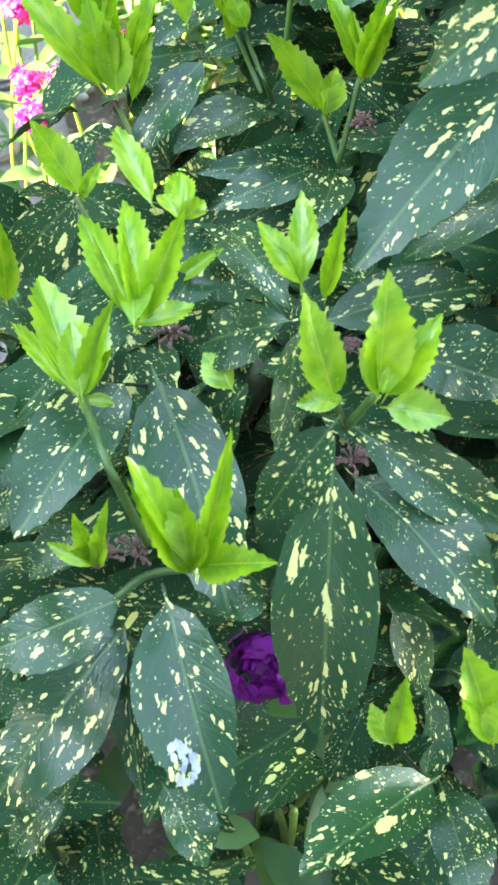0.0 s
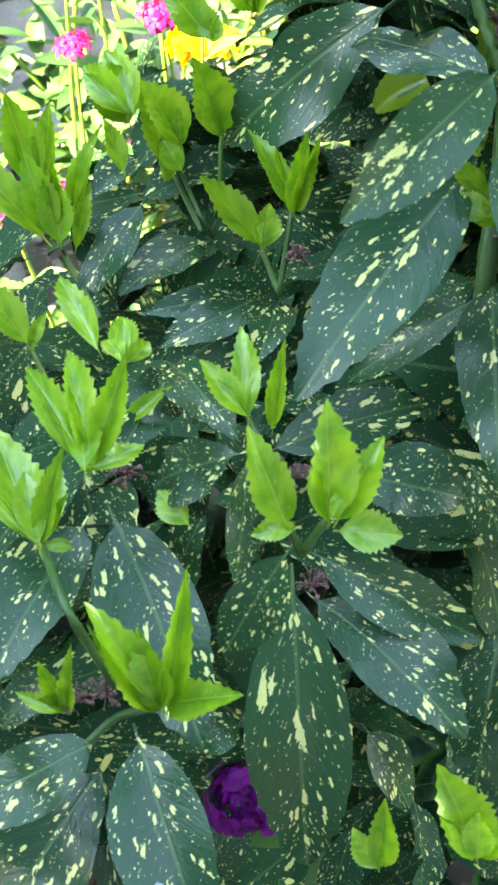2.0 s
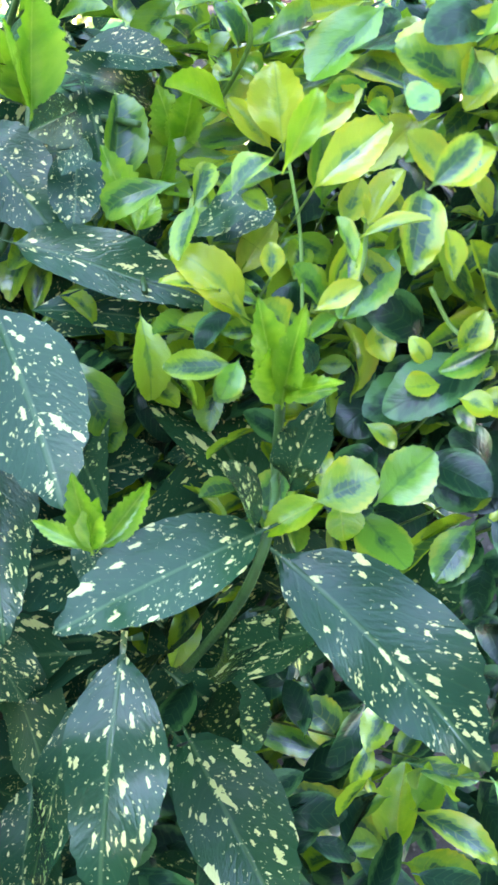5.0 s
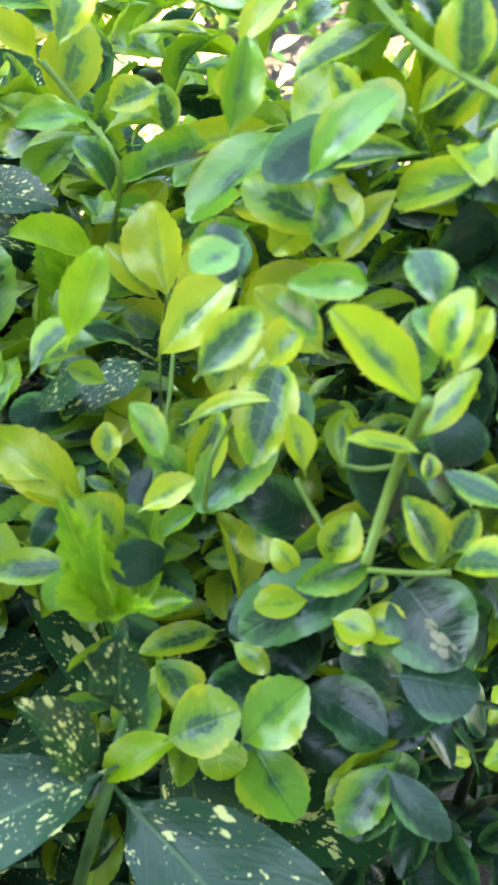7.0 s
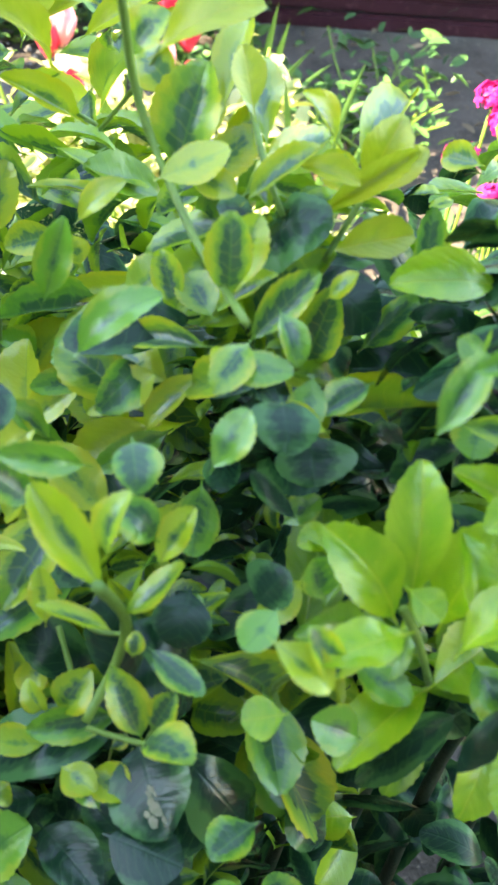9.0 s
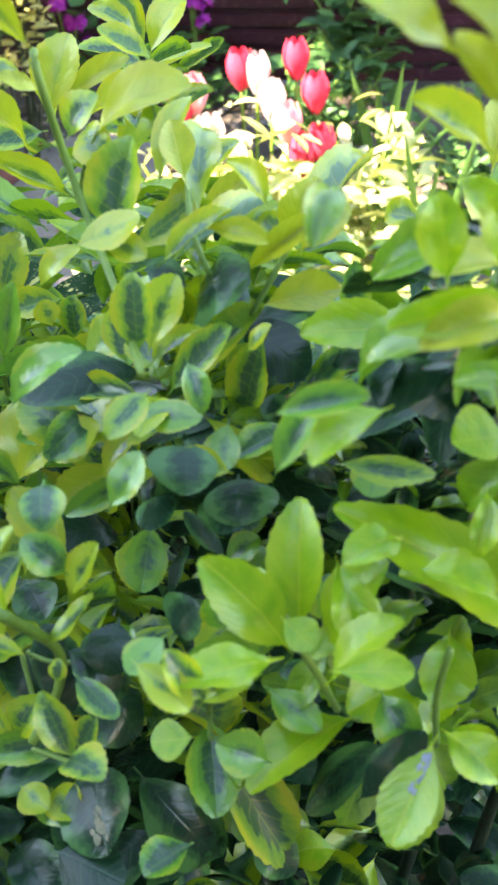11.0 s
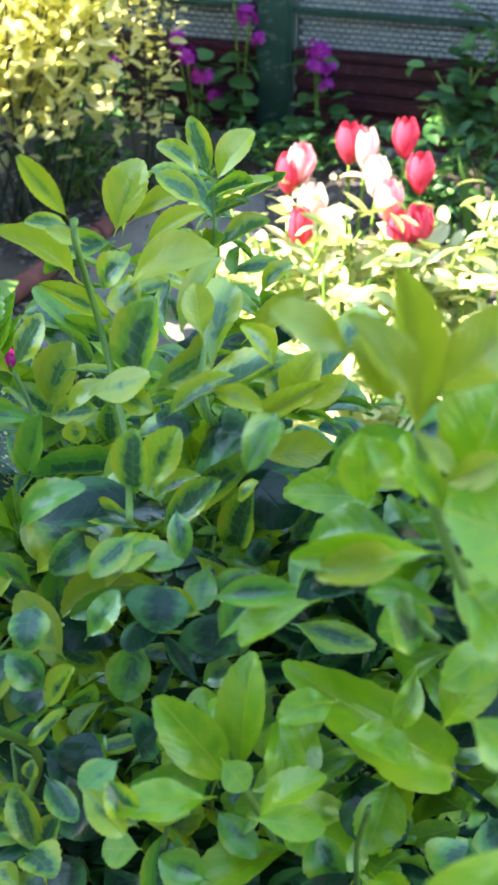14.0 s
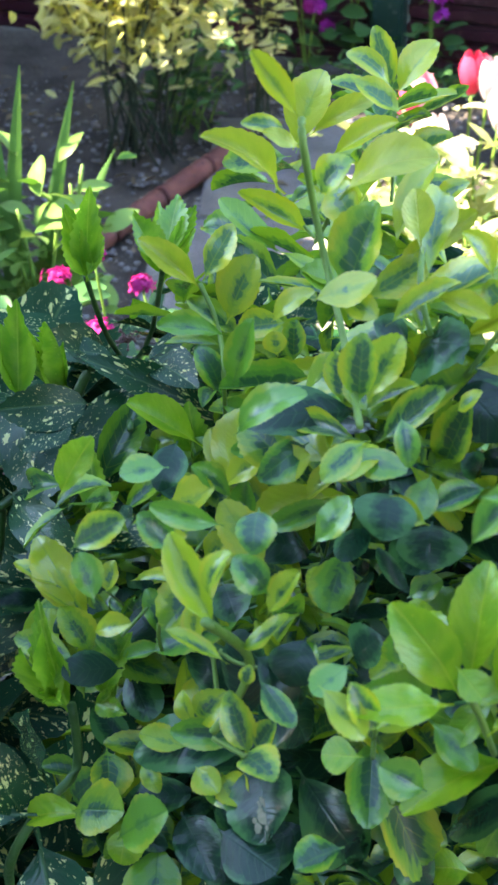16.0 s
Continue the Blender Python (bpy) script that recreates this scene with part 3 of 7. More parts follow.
LIME1 = [
    (-0.517, 0.368, 0.650, -0.538, 0.391, 0.724, 0.021, -20),
    (-0.514, 0.367, 0.648, -0.492, 0.391, 0.726, 0.013, 14),
    (-0.518, 0.363, 0.661, -0.519, 0.384, 0.701, 0.018, -3),
    (-0.513, 0.369, 0.649, -0.483, 0.348, 0.678, 0.018, 18),
    (-0.558, 0.392, 0.629, -0.564, 0.400, 0.671, 0.011, -18),
    (-0.558, 0.392, 0.628, -0.548, 0.394, 0.686, 0.009, 51),
    (-0.560, 0.392, 0.628, -0.579, 0.408, 0.633, 0.008, -11),
    (-0.437, 0.414, 0.694, -0.447, 0.439, 0.744, 0.020, -19),
    (-0.423, 0.399, 0.712, -0.417, 0.422, 0.770, 0.021, -4),
    (-0.419, 0.398, 0.711, -0.392, 0.413, 0.743, 0.017, 12),
    (-0.424, 0.393, 0.722, -0.415, 0.404, 0.729, 0.007, 5),
    (-0.415, 0.403, 0.692, -0.389, 0.389, 0.694, 0.019, 19),
]
LIME2 = [
    (-0.433, 0.413, 0.691, -0.454, 0.417, 0.689, 0.011, -18),
    (-0.432, 0.480, 0.693, -0.421, 0.519, 0.716, 0.014, -0),
    (-0.433, 0.478, 0.697, -0.448, 0.503, 0.719, 0.015, -17),
    (-0.421, 0.474, 0.687, -0.409, 0.489, 0.733, 0.010, 9),
    (-0.422, 0.506, 0.672, -0.422, 0.524, 0.689, 0.011, -6),
    (-0.360, 0.652, 0.628, -0.390, 0.678, 0.672, 0.021, -29),
    (-0.363, 0.644, 0.633, -0.353, 0.657, 0.656, 0.017, 9),
    (-0.351, 0.624, 0.678, -0.366, 0.658, 0.716, 0.018, -21),
    (-0.352, 0.620, 0.681, -0.346, 0.617, 0.741, 0.014, 85),
    (-0.352, 0.618, 0.683, -0.342, 0.608, 0.743, 0.010, 90),
    (-0.375, 0.802, 0.571, -0.390, 0.809, 0.652, 0.026, -59),
    (-0.375, 0.793, 0.575, -0.389, 0.784, 0.614, 0.027, -89),
]
LIME3 = [
    (-0.364, 0.712, 0.669, -0.380, 0.716, 0.729, 0.025, -67),
    (-0.489, 0.550, 0.692, -0.493, 0.620, 0.680, 0.016, -5),
    (-0.482, 0.523, 0.707, -0.472, 0.564, 0.696, 0.015, 2),
    (-0.479, 0.531, 0.698, -0.461, 0.554, 0.683, 0.012, 15),
    (-0.483, 0.518, 0.715, -0.485, 0.541, 0.708, 0.011, -6),
    (-0.477, 0.442, 0.675, -0.485, 0.465, 0.677, 0.015, -10),
    (-0.407, 0.770, 0.653, -0.425, 0.818, 0.663, 0.021, -16),
    (-0.405, 0.769, 0.654, -0.407, 0.827, 0.665, 0.024, -7),
]
LIME9 = [
    (-0.485, 0.723, 0.613, -0.527, 0.768, 0.671, 0.023, -22),
    (-0.481, 0.753, 0.633, -0.485, 0.771, 0.693, 0.026, -13),
    (-0.471, 0.750, 0.633, -0.459, 0.766, 0.682, 0.015, 17),
    (-0.481, 0.715, 0.621, -0.485, 0.740, 0.673, 0.022, -10),
    (-0.477, 0.706, 0.621, -0.474, 0.726, 0.665, 0.022, -0),
    (-0.463, 0.728, 0.620, -0.434, 0.743, 0.672, 0.017, 27),
    (-0.467, 0.711, 0.608, -0.448, 0.727, 0.646, 0.010, 21),
    (-0.378, 0.757, 0.630, -0.398, 0.775, 0.675, 0.028, -35),
    (-0.385, 0.736, 0.627, -0.393, 0.748, 0.646, 0.015, -25),
    (-0.351, 0.752, 0.632, -0.358, 0.771, 0.680, 0.031, -23),
    (-0.403, 0.796, 0.627, -0.410, 0.808, 0.670, 0.030, -27),
    (-0.407, 0.797, 0.627, -0.426, 0.815, 0.660, 0.019, -30),
    (-0.519, 0.605, 0.650, -0.537, 0.629, 0.687, 0.020, -19),
    (-0.519, 0.603, 0.649, -0.505, 0.609, 0.667, 0.008, 27),
]
LIME4 = [
    (-0.287, 0.525, 0.753, -0.309, 0.533, 0.779, 0.011, -41),
    (-0.281, 0.518, 0.738, -0.304, 0.526, 0.758, 0.013, -37),
    (-0.398, 0.268, 0.596, -0.409, 0.300, 0.646, 0.023, -16),
    (-0.400, 0.265, 0.605, -0.396, 0.278, 0.628, 0.015, -9),
    (-0.396, 0.268, 0.594, -0.375, 0.273, 0.618, 0.015, 7),
    (-0.433, 0.292, 0.549, -0.426, 0.309, 0.596, 0.015, -4),
    (-0.434, 0.292, 0.547, -0.440, 0.312, 0.561, 0.013, -9),
    (-0.359, 0.747, 0.716, -0.381, 0.766, 0.750, 0.025, -34),
    (-0.357, 0.741, 0.716, -0.358, 0.762, 0.731, 0.017, -10),
    (-0.338, 0.718, 0.749, -0.353, 0.719, 0.782, 0.024, -68),
    (-0.338, 0.716, 0.749, -0.335, 0.700, 0.799, 0.018, 126),
    (-0.423, 0.740, 0.635, -0.428, 0.757, 0.666, 0.015, -16),
]
LIME5 = [
    (-0.548, 0.460, 0.671, -0.552, 0.553, 0.652, 0.027, -2),
    (-0.547, 0.454, 0.681, -0.544, 0.486, 0.696, 0.015, 1),
    (-0.546, 0.461, 0.671, -0.524, 0.470, 0.728, 0.013, 33),
    (-0.549, 0.460, 0.672, -0.571, 0.524, 0.655, 0.009, -8),
    (-0.547, 0.459, 0.669, -0.532, 0.459, 0.660, 0.007, 22),
    (-0.518, 0.461, 0.719, -0.528, 0.531, 0.716, 0.016, -6),
    (-0.517, 0.462, 0.718, -0.508, 0.521, 0.732, 0.014, 0),
    (-0.519, 0.454, 0.727, -0.511, 0.495, 0.729, 0.017, 1),
    (-0.514, 0.466, 0.713, -0.487, 0.485, 0.759, 0.015, 19),
    (-0.487, 0.525, 0.657, -0.457, 0.529, 0.672, 0.010, 22),
    (-0.520, 0.460, 0.719, -0.487, 0.473, 0.706, 0.013, 21),
    (-0.572, 0.649, 0.518, -0.565, 0.657, 0.585, 0.018, 31),
]
LIME6 = [
    (-0.303, 0.542, 0.893, -0.297, 0.550, 0.933, 0.021, 13),
    (-0.301, 0.544, 0.892, -0.285, 0.552, 0.923, 0.013, 25),
    (-0.219, 0.600, 0.850, -0.245, 0.595, 0.910, 0.021, -89),
    (-0.223, 0.593, 0.854, -0.229, 0.578, 0.894, 0.024, 162),
    (-0.219, 0.597, 0.852, -0.217, 0.568, 0.916, 0.016, 110),
    (-0.190, 0.529, 0.806, -0.198, 0.556, 0.845, 0.018, -27),
    (-0.194, 0.522, 0.813, -0.178, 0.531, 0.825, 0.015, 14),
    (-0.191, 0.531, 0.805, -0.194, 0.552, 0.808, 0.012, -20),
    (-0.136, 0.581, 0.808, -0.144, 0.596, 0.843, 0.022, -40),
    (-0.140, 0.573, 0.814, -0.145, 0.555, 0.869, 0.018, 140),
    (-0.141, 0.574, 0.813, -0.141, 0.579, 0.842, 0.014, -32),
]
LIME7 = [
    (-0.186, 0.395, 0.801, -0.196, 0.408, 0.861, 0.020, -56),
    (-0.187, 0.390, 0.806, -0.188, 0.384, 0.873, 0.016, 133),
    (-0.192, 0.390, 0.807, -0.192, 0.403, 0.831, 0.018, -25),
    (-0.188, 0.386, 0.817, -0.178, 0.361, 0.843, 0.010, 40),
    (-0.286, 0.388, 0.755, -0.291, 0.398, 0.803, 0.016, -41),
    (-0.289, 0.382, 0.764, -0.281, 0.391, 0.788, 0.016, 4),
    (-0.282, 0.387, 0.756, -0.255, 0.390, 0.786, 0.014, 20),
    (-0.287, 0.389, 0.755, -0.303, 0.416, 0.755, 0.009, -20),
    (-0.291, 0.531, 0.776, -0.307, 0.529, 0.793, 0.011, -43),
    (-0.290, 0.512, 0.751, -0.307, 0.527, 0.755, 0.014, -25),
]
LIME8 = [
    (-0.203, 0.619, 0.915, -0.210, 0.612, 0.963, 0.015, -107),
    (-0.203, 0.620, 0.915, -0.195, 0.619, 0.973, 0.017, 93),
    (-0.200, 0.612, 0.920, -0.190, 0.621, 0.940, 0.009, 35),
    (-0.158, 0.619, 0.924, -0.174, 0.628, 0.951, 0.016, -31),
    (-0.156, 0.617, 0.925, -0.151, 0.659, 0.948, 0.018, 9),
    (-0.156, 0.616, 0.925, -0.140, 0.650, 0.946, 0.011, 19),
    (-0.163, 0.563, 0.795, -0.158, 0.555, 0.843, 0.012, 151),
    (-0.163, 0.556, 0.799, -0.186, 0.577, 0.796, 0.018, -19),
    (-0.187, 0.684, 0.847, -0.187, 0.673, 0.867, 0.015, -131),
    (-0.235, 0.555, 0.875, -0.229, 0.561, 0.935, 0.022, 52),
]
EUONYMUS_HEARTED_1 = [
    (-0.102, 0.328, 0.933, -0.120, 0.352, 0.958, 0.0156, -27),
    (-0.101, 0.320, 0.955, -0.093, 0.323, 0.976, 0.0122, 24),
    (-0.081, 0.342, 0.926, -0.069, 0.345, 0.946, 0.0120, 26),
    (-0.092, 0.343, 0.903, -0.073, 0.340, 0.926, 0.0129, 33),
    (-0.099, 0.329, 0.911, -0.122, 0.336, 0.920, 0.0081, -28),
    (-0.102, 0.417, 0.817, -0.121, 0.436, 0.840, 0.0141, -27),
    (-0.117, 0.372, 0.872, -0.117, 0.384, 0.889, 0.0105, -9),
    (-0.128, 0.409, 0.766, -0.130, 0.425, 0.805, 0.0199, -10),
    (-0.119, 0.371, 0.819, -0.125, 0.381, 0.831, 0.0103, -20),
    (-0.114, 0.359, 0.836, -0.102, 0.362, 0.854, 0.0162, 24),
    (-0.122, 0.358, 0.819, -0.143, 0.359, 0.826, 0.0132, -23),
    (-0.138, 0.409, 0.749, -0.174, 0.407, 0.756, 0.0164, -22),
]
EUONYMUS_HEARTED_2 = [
    (-0.090, 0.326, 0.858, -0.098, 0.338, 0.883, 0.0147, -29),
    (-0.086, 0.324, 0.863, -0.078, 0.325, 0.880, 0.0111, 25),
    (-0.091, 0.315, 0.868, -0.077, 0.299, 0.875, 0.0176, 24),
    (-0.007, 0.406, 0.747, 0.013, 0.411, 0.784, 0.0235, 22),
    (-0.091, 0.336, 0.889, -0.089, 0.340, 0.897, 0.0070, -2),
    (-0.075, 0.549, 0.722, -0.098, 0.574, 0.757, 0.0217, -28),
    (-0.072, 0.454, 0.833, -0.110, 0.462, 0.847, 0.0223, -32),
    (-0.180, 0.360, 0.763, -0.153, 0.351, 0.777, 0.0277, 21),
    (-0.145, 0.375, 0.786, -0.137, 0.360, 0.780, 0.0103, 13),
    (-0.138, 0.426, 0.819, -0.120, 0.438, 0.846, 0.0147, 21),
    (-0.060, 0.532, 0.825, -0.087, 0.552, 0.845, 0.0281, -33),
    (-0.064, 0.460, 0.913, -0.090, 0.454, 0.902, 0.0175, -28),
]
EUONYMUS_HEARTED_3 = [
    (-0.020, 0.374, 0.873, -0.038, 0.361, 0.866, 0.0154, -8),
    (-0.020, 0.367, 0.953, -0.039, 0.372, 0.959, 0.0121, -37),
    (-0.080, 0.585, 0.882, -0.080, 0.593, 0.904, 0.0143, -9),
    (-0.053, 0.458, 0.946, -0.057, 0.472, 0.964, 0.0129, -23),
    (-0.009, 0.439, 0.941, -0.003, 0.442, 0.959, 0.0113, 27),
    (-0.065, 0.490, 1.035, -0.052, 0.490, 1.051, 0.0165, 54),
    (-0.052, 0.466, 1.001, -0.040, 0.476, 1.038, 0.0269, 35),
    (-0.047, 0.402, 0.987, -0.046, 0.408, 1.016, 0.0163, 7),
    (-0.043, 0.418, 0.977, -0.030, 0.430, 1.001, 0.0171, 27),
    (-0.043, 0.434, 0.959, -0.021, 0.430, 0.975, 0.0120, 41),
    (-0.036, 0.408, 0.964, -0.012, 0.412, 0.987, 0.0144, 38),
    (-0.046, 0.378, 0.984, -0.061, 0.360, 0.979, 0.0136, -20),
]
EUONYMUS_HEARTED_4 = [
    (-0.170, 0.397, 0.762, -0.167, 0.374, 0.752, 0.0225, -4),
    (-0.160, 0.356, 0.945, -0.139, 0.359, 0.959, 0.0140, 36),
    (-0.059, 0.285, 0.947, -0.044, 0.273, 0.936, 0.0125, 19),
    (-0.040, 0.279, 0.934, -0.050, 0.282, 0.954, 0.0114, -39),
    (-0.039, 0.300, 0.908, -0.022, 0.296, 0.919, 0.0117, 28),
    (-0.175, 0.412, 0.822, -0.188, 0.416, 0.849, 0.0172, -29),
    (-0.105, 0.416, 0.885, -0.132, 0.384, 0.869, 0.0227, 3),
    (-0.073, 0.436, 0.919, -0.099, 0.461, 0.931, 0.0243, -40),
    (-0.060, 0.410, 0.337, -0.087, 0.440, 0.374, 0.0352, -25),
    (-0.046, 0.338, 0.251, -0.109, 0.405, 0.315, 0.0457, -20),
    (-0.064, 0.313, 0.392, -0.037, 0.254, 0.394, 0.0250, 18),
    (-0.068, 0.301, 0.332, -0.038, 0.258, 0.356, 0.0353, 18),
]
EUONYMUS_HEARTED_5 = [
    (-0.037, 0.370, 0.804, -0.008, 0.352, 0.740, 0.0297, 38),
    (-0.063, 0.360, 0.852, -0.030, 0.369, 0.807, 0.0209, 41),
    (-0.012, 0.388, 0.802, -0.005, 0.350, 0.823, 0.0198, 21),
    (-0.022, 0.468, 0.929, -0.033, 0.461, 0.983, 0.0187, -125),
    (-0.019, 0.469, 0.930, -0.019, 0.458, 0.984, 0.0198, 150),
    (-0.020, 0.460, 0.931, 0.005, 0.442, 0.975, 0.0231, 57),
    (-0.048, 0.425, 0.950, -0.073, 0.453, 0.936, 0.0132, -34),
    (-0.042, 0.412, 0.958, -0.051, 0.382, 0.962, 0.0165, 4),
    (-0.036, 0.392, 0.959, -0.052, 0.429, 0.929, 0.0176, -39),
    (-0.007, 0.432, 0.931, 0.002, 0.431, 0.968, 0.0187, 56),
    (-0.050, 0.421, 0.853, -0.068, 0.423, 0.870, 0.0209, -34),
    (-0.096, 0.356, 0.812, -0.089, 0.358, 0.816, 0.0066, 25),
]
EUONYMUS_HEARTED_6 = [
    (-0.024, 0.413, 0.945, 0.002, 0.424, 0.904, 0.0154, 65),
    (0.013, 0.450, 0.892, 0.035, 0.386, 0.941, 0.0209, 40),
    (-0.034, 0.813, 0.853, -0.085, 0.777, 0.902, 0.0231, -54),
    (-0.031, 0.763, 0.886, -0.015, 0.721, 0.948, 0.0352, 88),
    (-0.063, 0.535, 0.865, -0.085, 0.572, 0.828, 0.0187, -42),
    (-0.062, 0.474, 0.887, -0.070, 0.525, 0.877, 0.0253, -16),
    (-0.044, 0.476, 0.872, -0.072, 0.517, 0.817, 0.0187, -47),
    (0.125, 0.601, 0.828, 0.108, 0.581, 0.895, 0.0187, -152),
    (0.137, 0.613, 0.818, 0.146, 0.578, 0.869, 0.0198, 71),
    (-0.104, 0.350, 0.809, -0.093, 0.333, 0.810, 0.0165, 16),
    (-0.116, 0.349, 0.815, -0.105, 0.337, 0.813, 0.0143, 17),
    (-0.061, 0.391, 0.812, -0.090, 0.393, 0.868, 0.0198, -73),
]
EUONYMUS_HEARTED_7 = [
    (-0.055, 0.392, 0.795, -0.122, 0.377, 0.823, 0.0143, -20),
    (-0.070, 0.476, 0.938, -0.052, 0.479, 0.955, 0.0209, 22),
    (-0.041, 0.448, 0.947, -0.047, 0.468, 0.955, 0.0187, -32),
]
EUONYMUS_GREEN_1 = [
    (-0.093, 0.360, 0.827, -0.128, 0.356, 0.832, 0.0151, -21),
    (-0.019, 0.404, 0.749, -0.014, 0.356, 0.738, 0.0305, 15),
    (-0.084, 0.337, 0.889, -0.070, 0.318, 0.885, 0.0118, 24),
    (-0.069, 0.353, 0.868, -0.063, 0.362, 0.887, 0.0145, 0),
    (-0.103, 0.489, 0.827, -0.102, 0.500, 0.862, 0.0203, -6),
    (-0.140, 0.429, 0.814, -0.150, 0.444, 0.835, 0.0148, -21),
    (-0.139, 0.419, 0.818, -0.159, 0.413, 0.816, 0.0088, -23),
    (-0.086, 0.365, 0.959, -0.087, 0.347, 0.952, 0.0163, 13),
    (-0.057, 0.580, 0.857, -0.082, 0.579, 0.858, 0.0223, -35),
    (-0.050, 0.310, 0.815, -0.069, 0.301, 0.813, 0.0178, -9),
    (-0.058, 0.277, 0.788, -0.067, 0.295, 0.808, 0.0216, -22),
    (-0.191, 0.393, 0.725, -0.173, 0.392, 0.750, 0.0210, 32),
]
EUONYMUS_GREEN_2 = [
    (-0.021, 0.396, 0.883, -0.007, 0.396, 0.894, 0.0135, 27),
    (-0.034, 0.299, 0.762, -0.041, 0.312, 0.776, 0.0174, -23),
    (-0.005, 0.417, 0.887, -0.006, 0.424, 0.897, 0.0142, -28),
    (-0.103, 0.345, 0.790, -0.112, 0.354, 0.801, 0.0126, -22),
    (-0.120, 0.573, 0.906, -0.155, 0.566, 0.915, 0.0143, -37),
    (-0.120, 0.556, 0.879, -0.133, 0.562, 0.906, 0.0155, -37),
    (-0.103, 0.460, 0.955, -0.094, 0.464, 0.986, 0.0148, 51),
    (-0.066, 0.563, 0.879, -0.119, 0.536, 0.896, 0.0143, -35),
    (-0.097, 0.411, 0.963, -0.068, 0.409, 0.985, 0.0173, 41),
    (-0.079, 0.499, 0.885, -0.109, 0.491, 0.889, 0.0126, -32),
    (-0.070, 0.442, 0.932, -0.090, 0.421, 0.928, 0.0187, -23),
    (-0.050, 0.396, 0.964, -0.027, 0.385, 0.965, 0.0144, 29),
]
EUONYMUS_GREEN_3 = [
    (-0.030, 0.397, 0.982, -0.027, 0.382, 0.969, 0.0104, 6),
    (0.037, 0.429, 0.954, 0.043, 0.447, 0.989, 0.0129, 5),
    (0.007, 0.398, 0.946, -0.016, 0.386, 0.944, 0.0121, -26),
    (-0.011, 0.292, 1.031, 0.015, 0.290, 1.035, 0.0104, 30),
    (-0.017, 0.393, 0.955, -0.022, 0.380, 0.943, 0.0143, -9),
    (-0.054, 0.466, 0.877, -0.089, 0.449, 0.874, 0.0139, -27),
    (-0.051, 0.412, 0.893, -0.058, 0.393, 0.874, 0.0213, -11),
    (-0.102, 0.362, 0.954, -0.129, 0.362, 0.963, 0.0109, -30),
    (-0.120, 0.359, 0.944, -0.134, 0.360, 0.960, 0.0140, -36),
    (-0.063, 0.349, 0.958, -0.050, 0.357, 0.974, 0.0139, 29),
    (-0.010, 0.306, 0.999, 0.006, 0.316, 1.018, 0.0118, 24),
    (-0.050, 0.311, 0.930, -0.063, 0.300, 0.927, 0.0133, -19),
]
EUONYMUS_GREEN_4 = [
    (-0.036, 0.356, 0.831, -0.038, 0.319, 0.817, 0.0235, -0),
    (-0.082, 0.344, 0.935, -0.095, 0.348, 0.950, 0.0146, -31),
    (-0.163, 0.386, 0.885, -0.170, 0.396, 0.904, 0.0158, -11),
    (-0.128, 0.398, 0.953, -0.146, 0.392, 0.953, 0.0152, -31),
    (-0.106, 0.446, 0.897, -0.123, 0.444, 0.917, 0.0119, -41),
    (0.019, 0.439, 0.932, 0.040, 0.438, 0.956, 0.0140, 41),
    (-0.101, 0.559, 0.856, -0.119, 0.556, 0.871, 0.0178, -41),
    (-0.073, 0.597, 0.790, -0.123, 0.597, 0.794, 0.0226, -31),
    (-0.097, 0.433, 0.834, -0.142, 0.413, 0.822, 0.0277, -12),
    (-0.155, 0.345, 0.765, -0.130, 0.342, 0.792, 0.0265, 21),
    (-0.142, 0.367, 0.724, -0.140, 0.328, 0.722, 0.0299, 19),
    (-0.090, 0.335, 0.720, -0.121, 0.323, 0.704, 0.0216, -7),
]
EUONYMUS_GREEN_5 = [
    (-0.045, 0.536, 0.900, -0.096, 0.522, 0.876, 0.0326, -21),
    (-0.065, 0.411, 0.316, -0.115, 0.446, 0.337, 0.0274, -19),
    (-0.082, 0.398, 0.368, -0.048, 0.384, 0.387, 0.0247, 17),
    (-0.054, 0.321, 0.376, -0.036, 0.322, 0.410, 0.0317, 12),
    (-0.192, 0.422, 0.807, -0.206, 0.413, 0.796, 0.0137, -10),
    (-0.103, 0.344, 0.736, -0.085, 0.336, 0.754, 0.0182, 27),
    (-0.011, 0.408, 0.759, 0.023, 0.434, 0.742, 0.0176, 13),
    (-0.053, 0.619, 0.715, -0.048, 0.692, 0.710, 0.0264, -4),
    (-0.032, 0.586, 0.772, -0.050, 0.646, 0.754, 0.0264, -20),
    (-0.144, 0.230, 0.666, -0.133, 0.203, 0.652, 0.0165, 18),
    (-0.139, 0.234, 0.671, -0.114, 0.238, 0.691, 0.0165, 8),
    (-0.177, 0.448, 0.769, -0.193, 0.436, 0.766, 0.0165, -10),
]
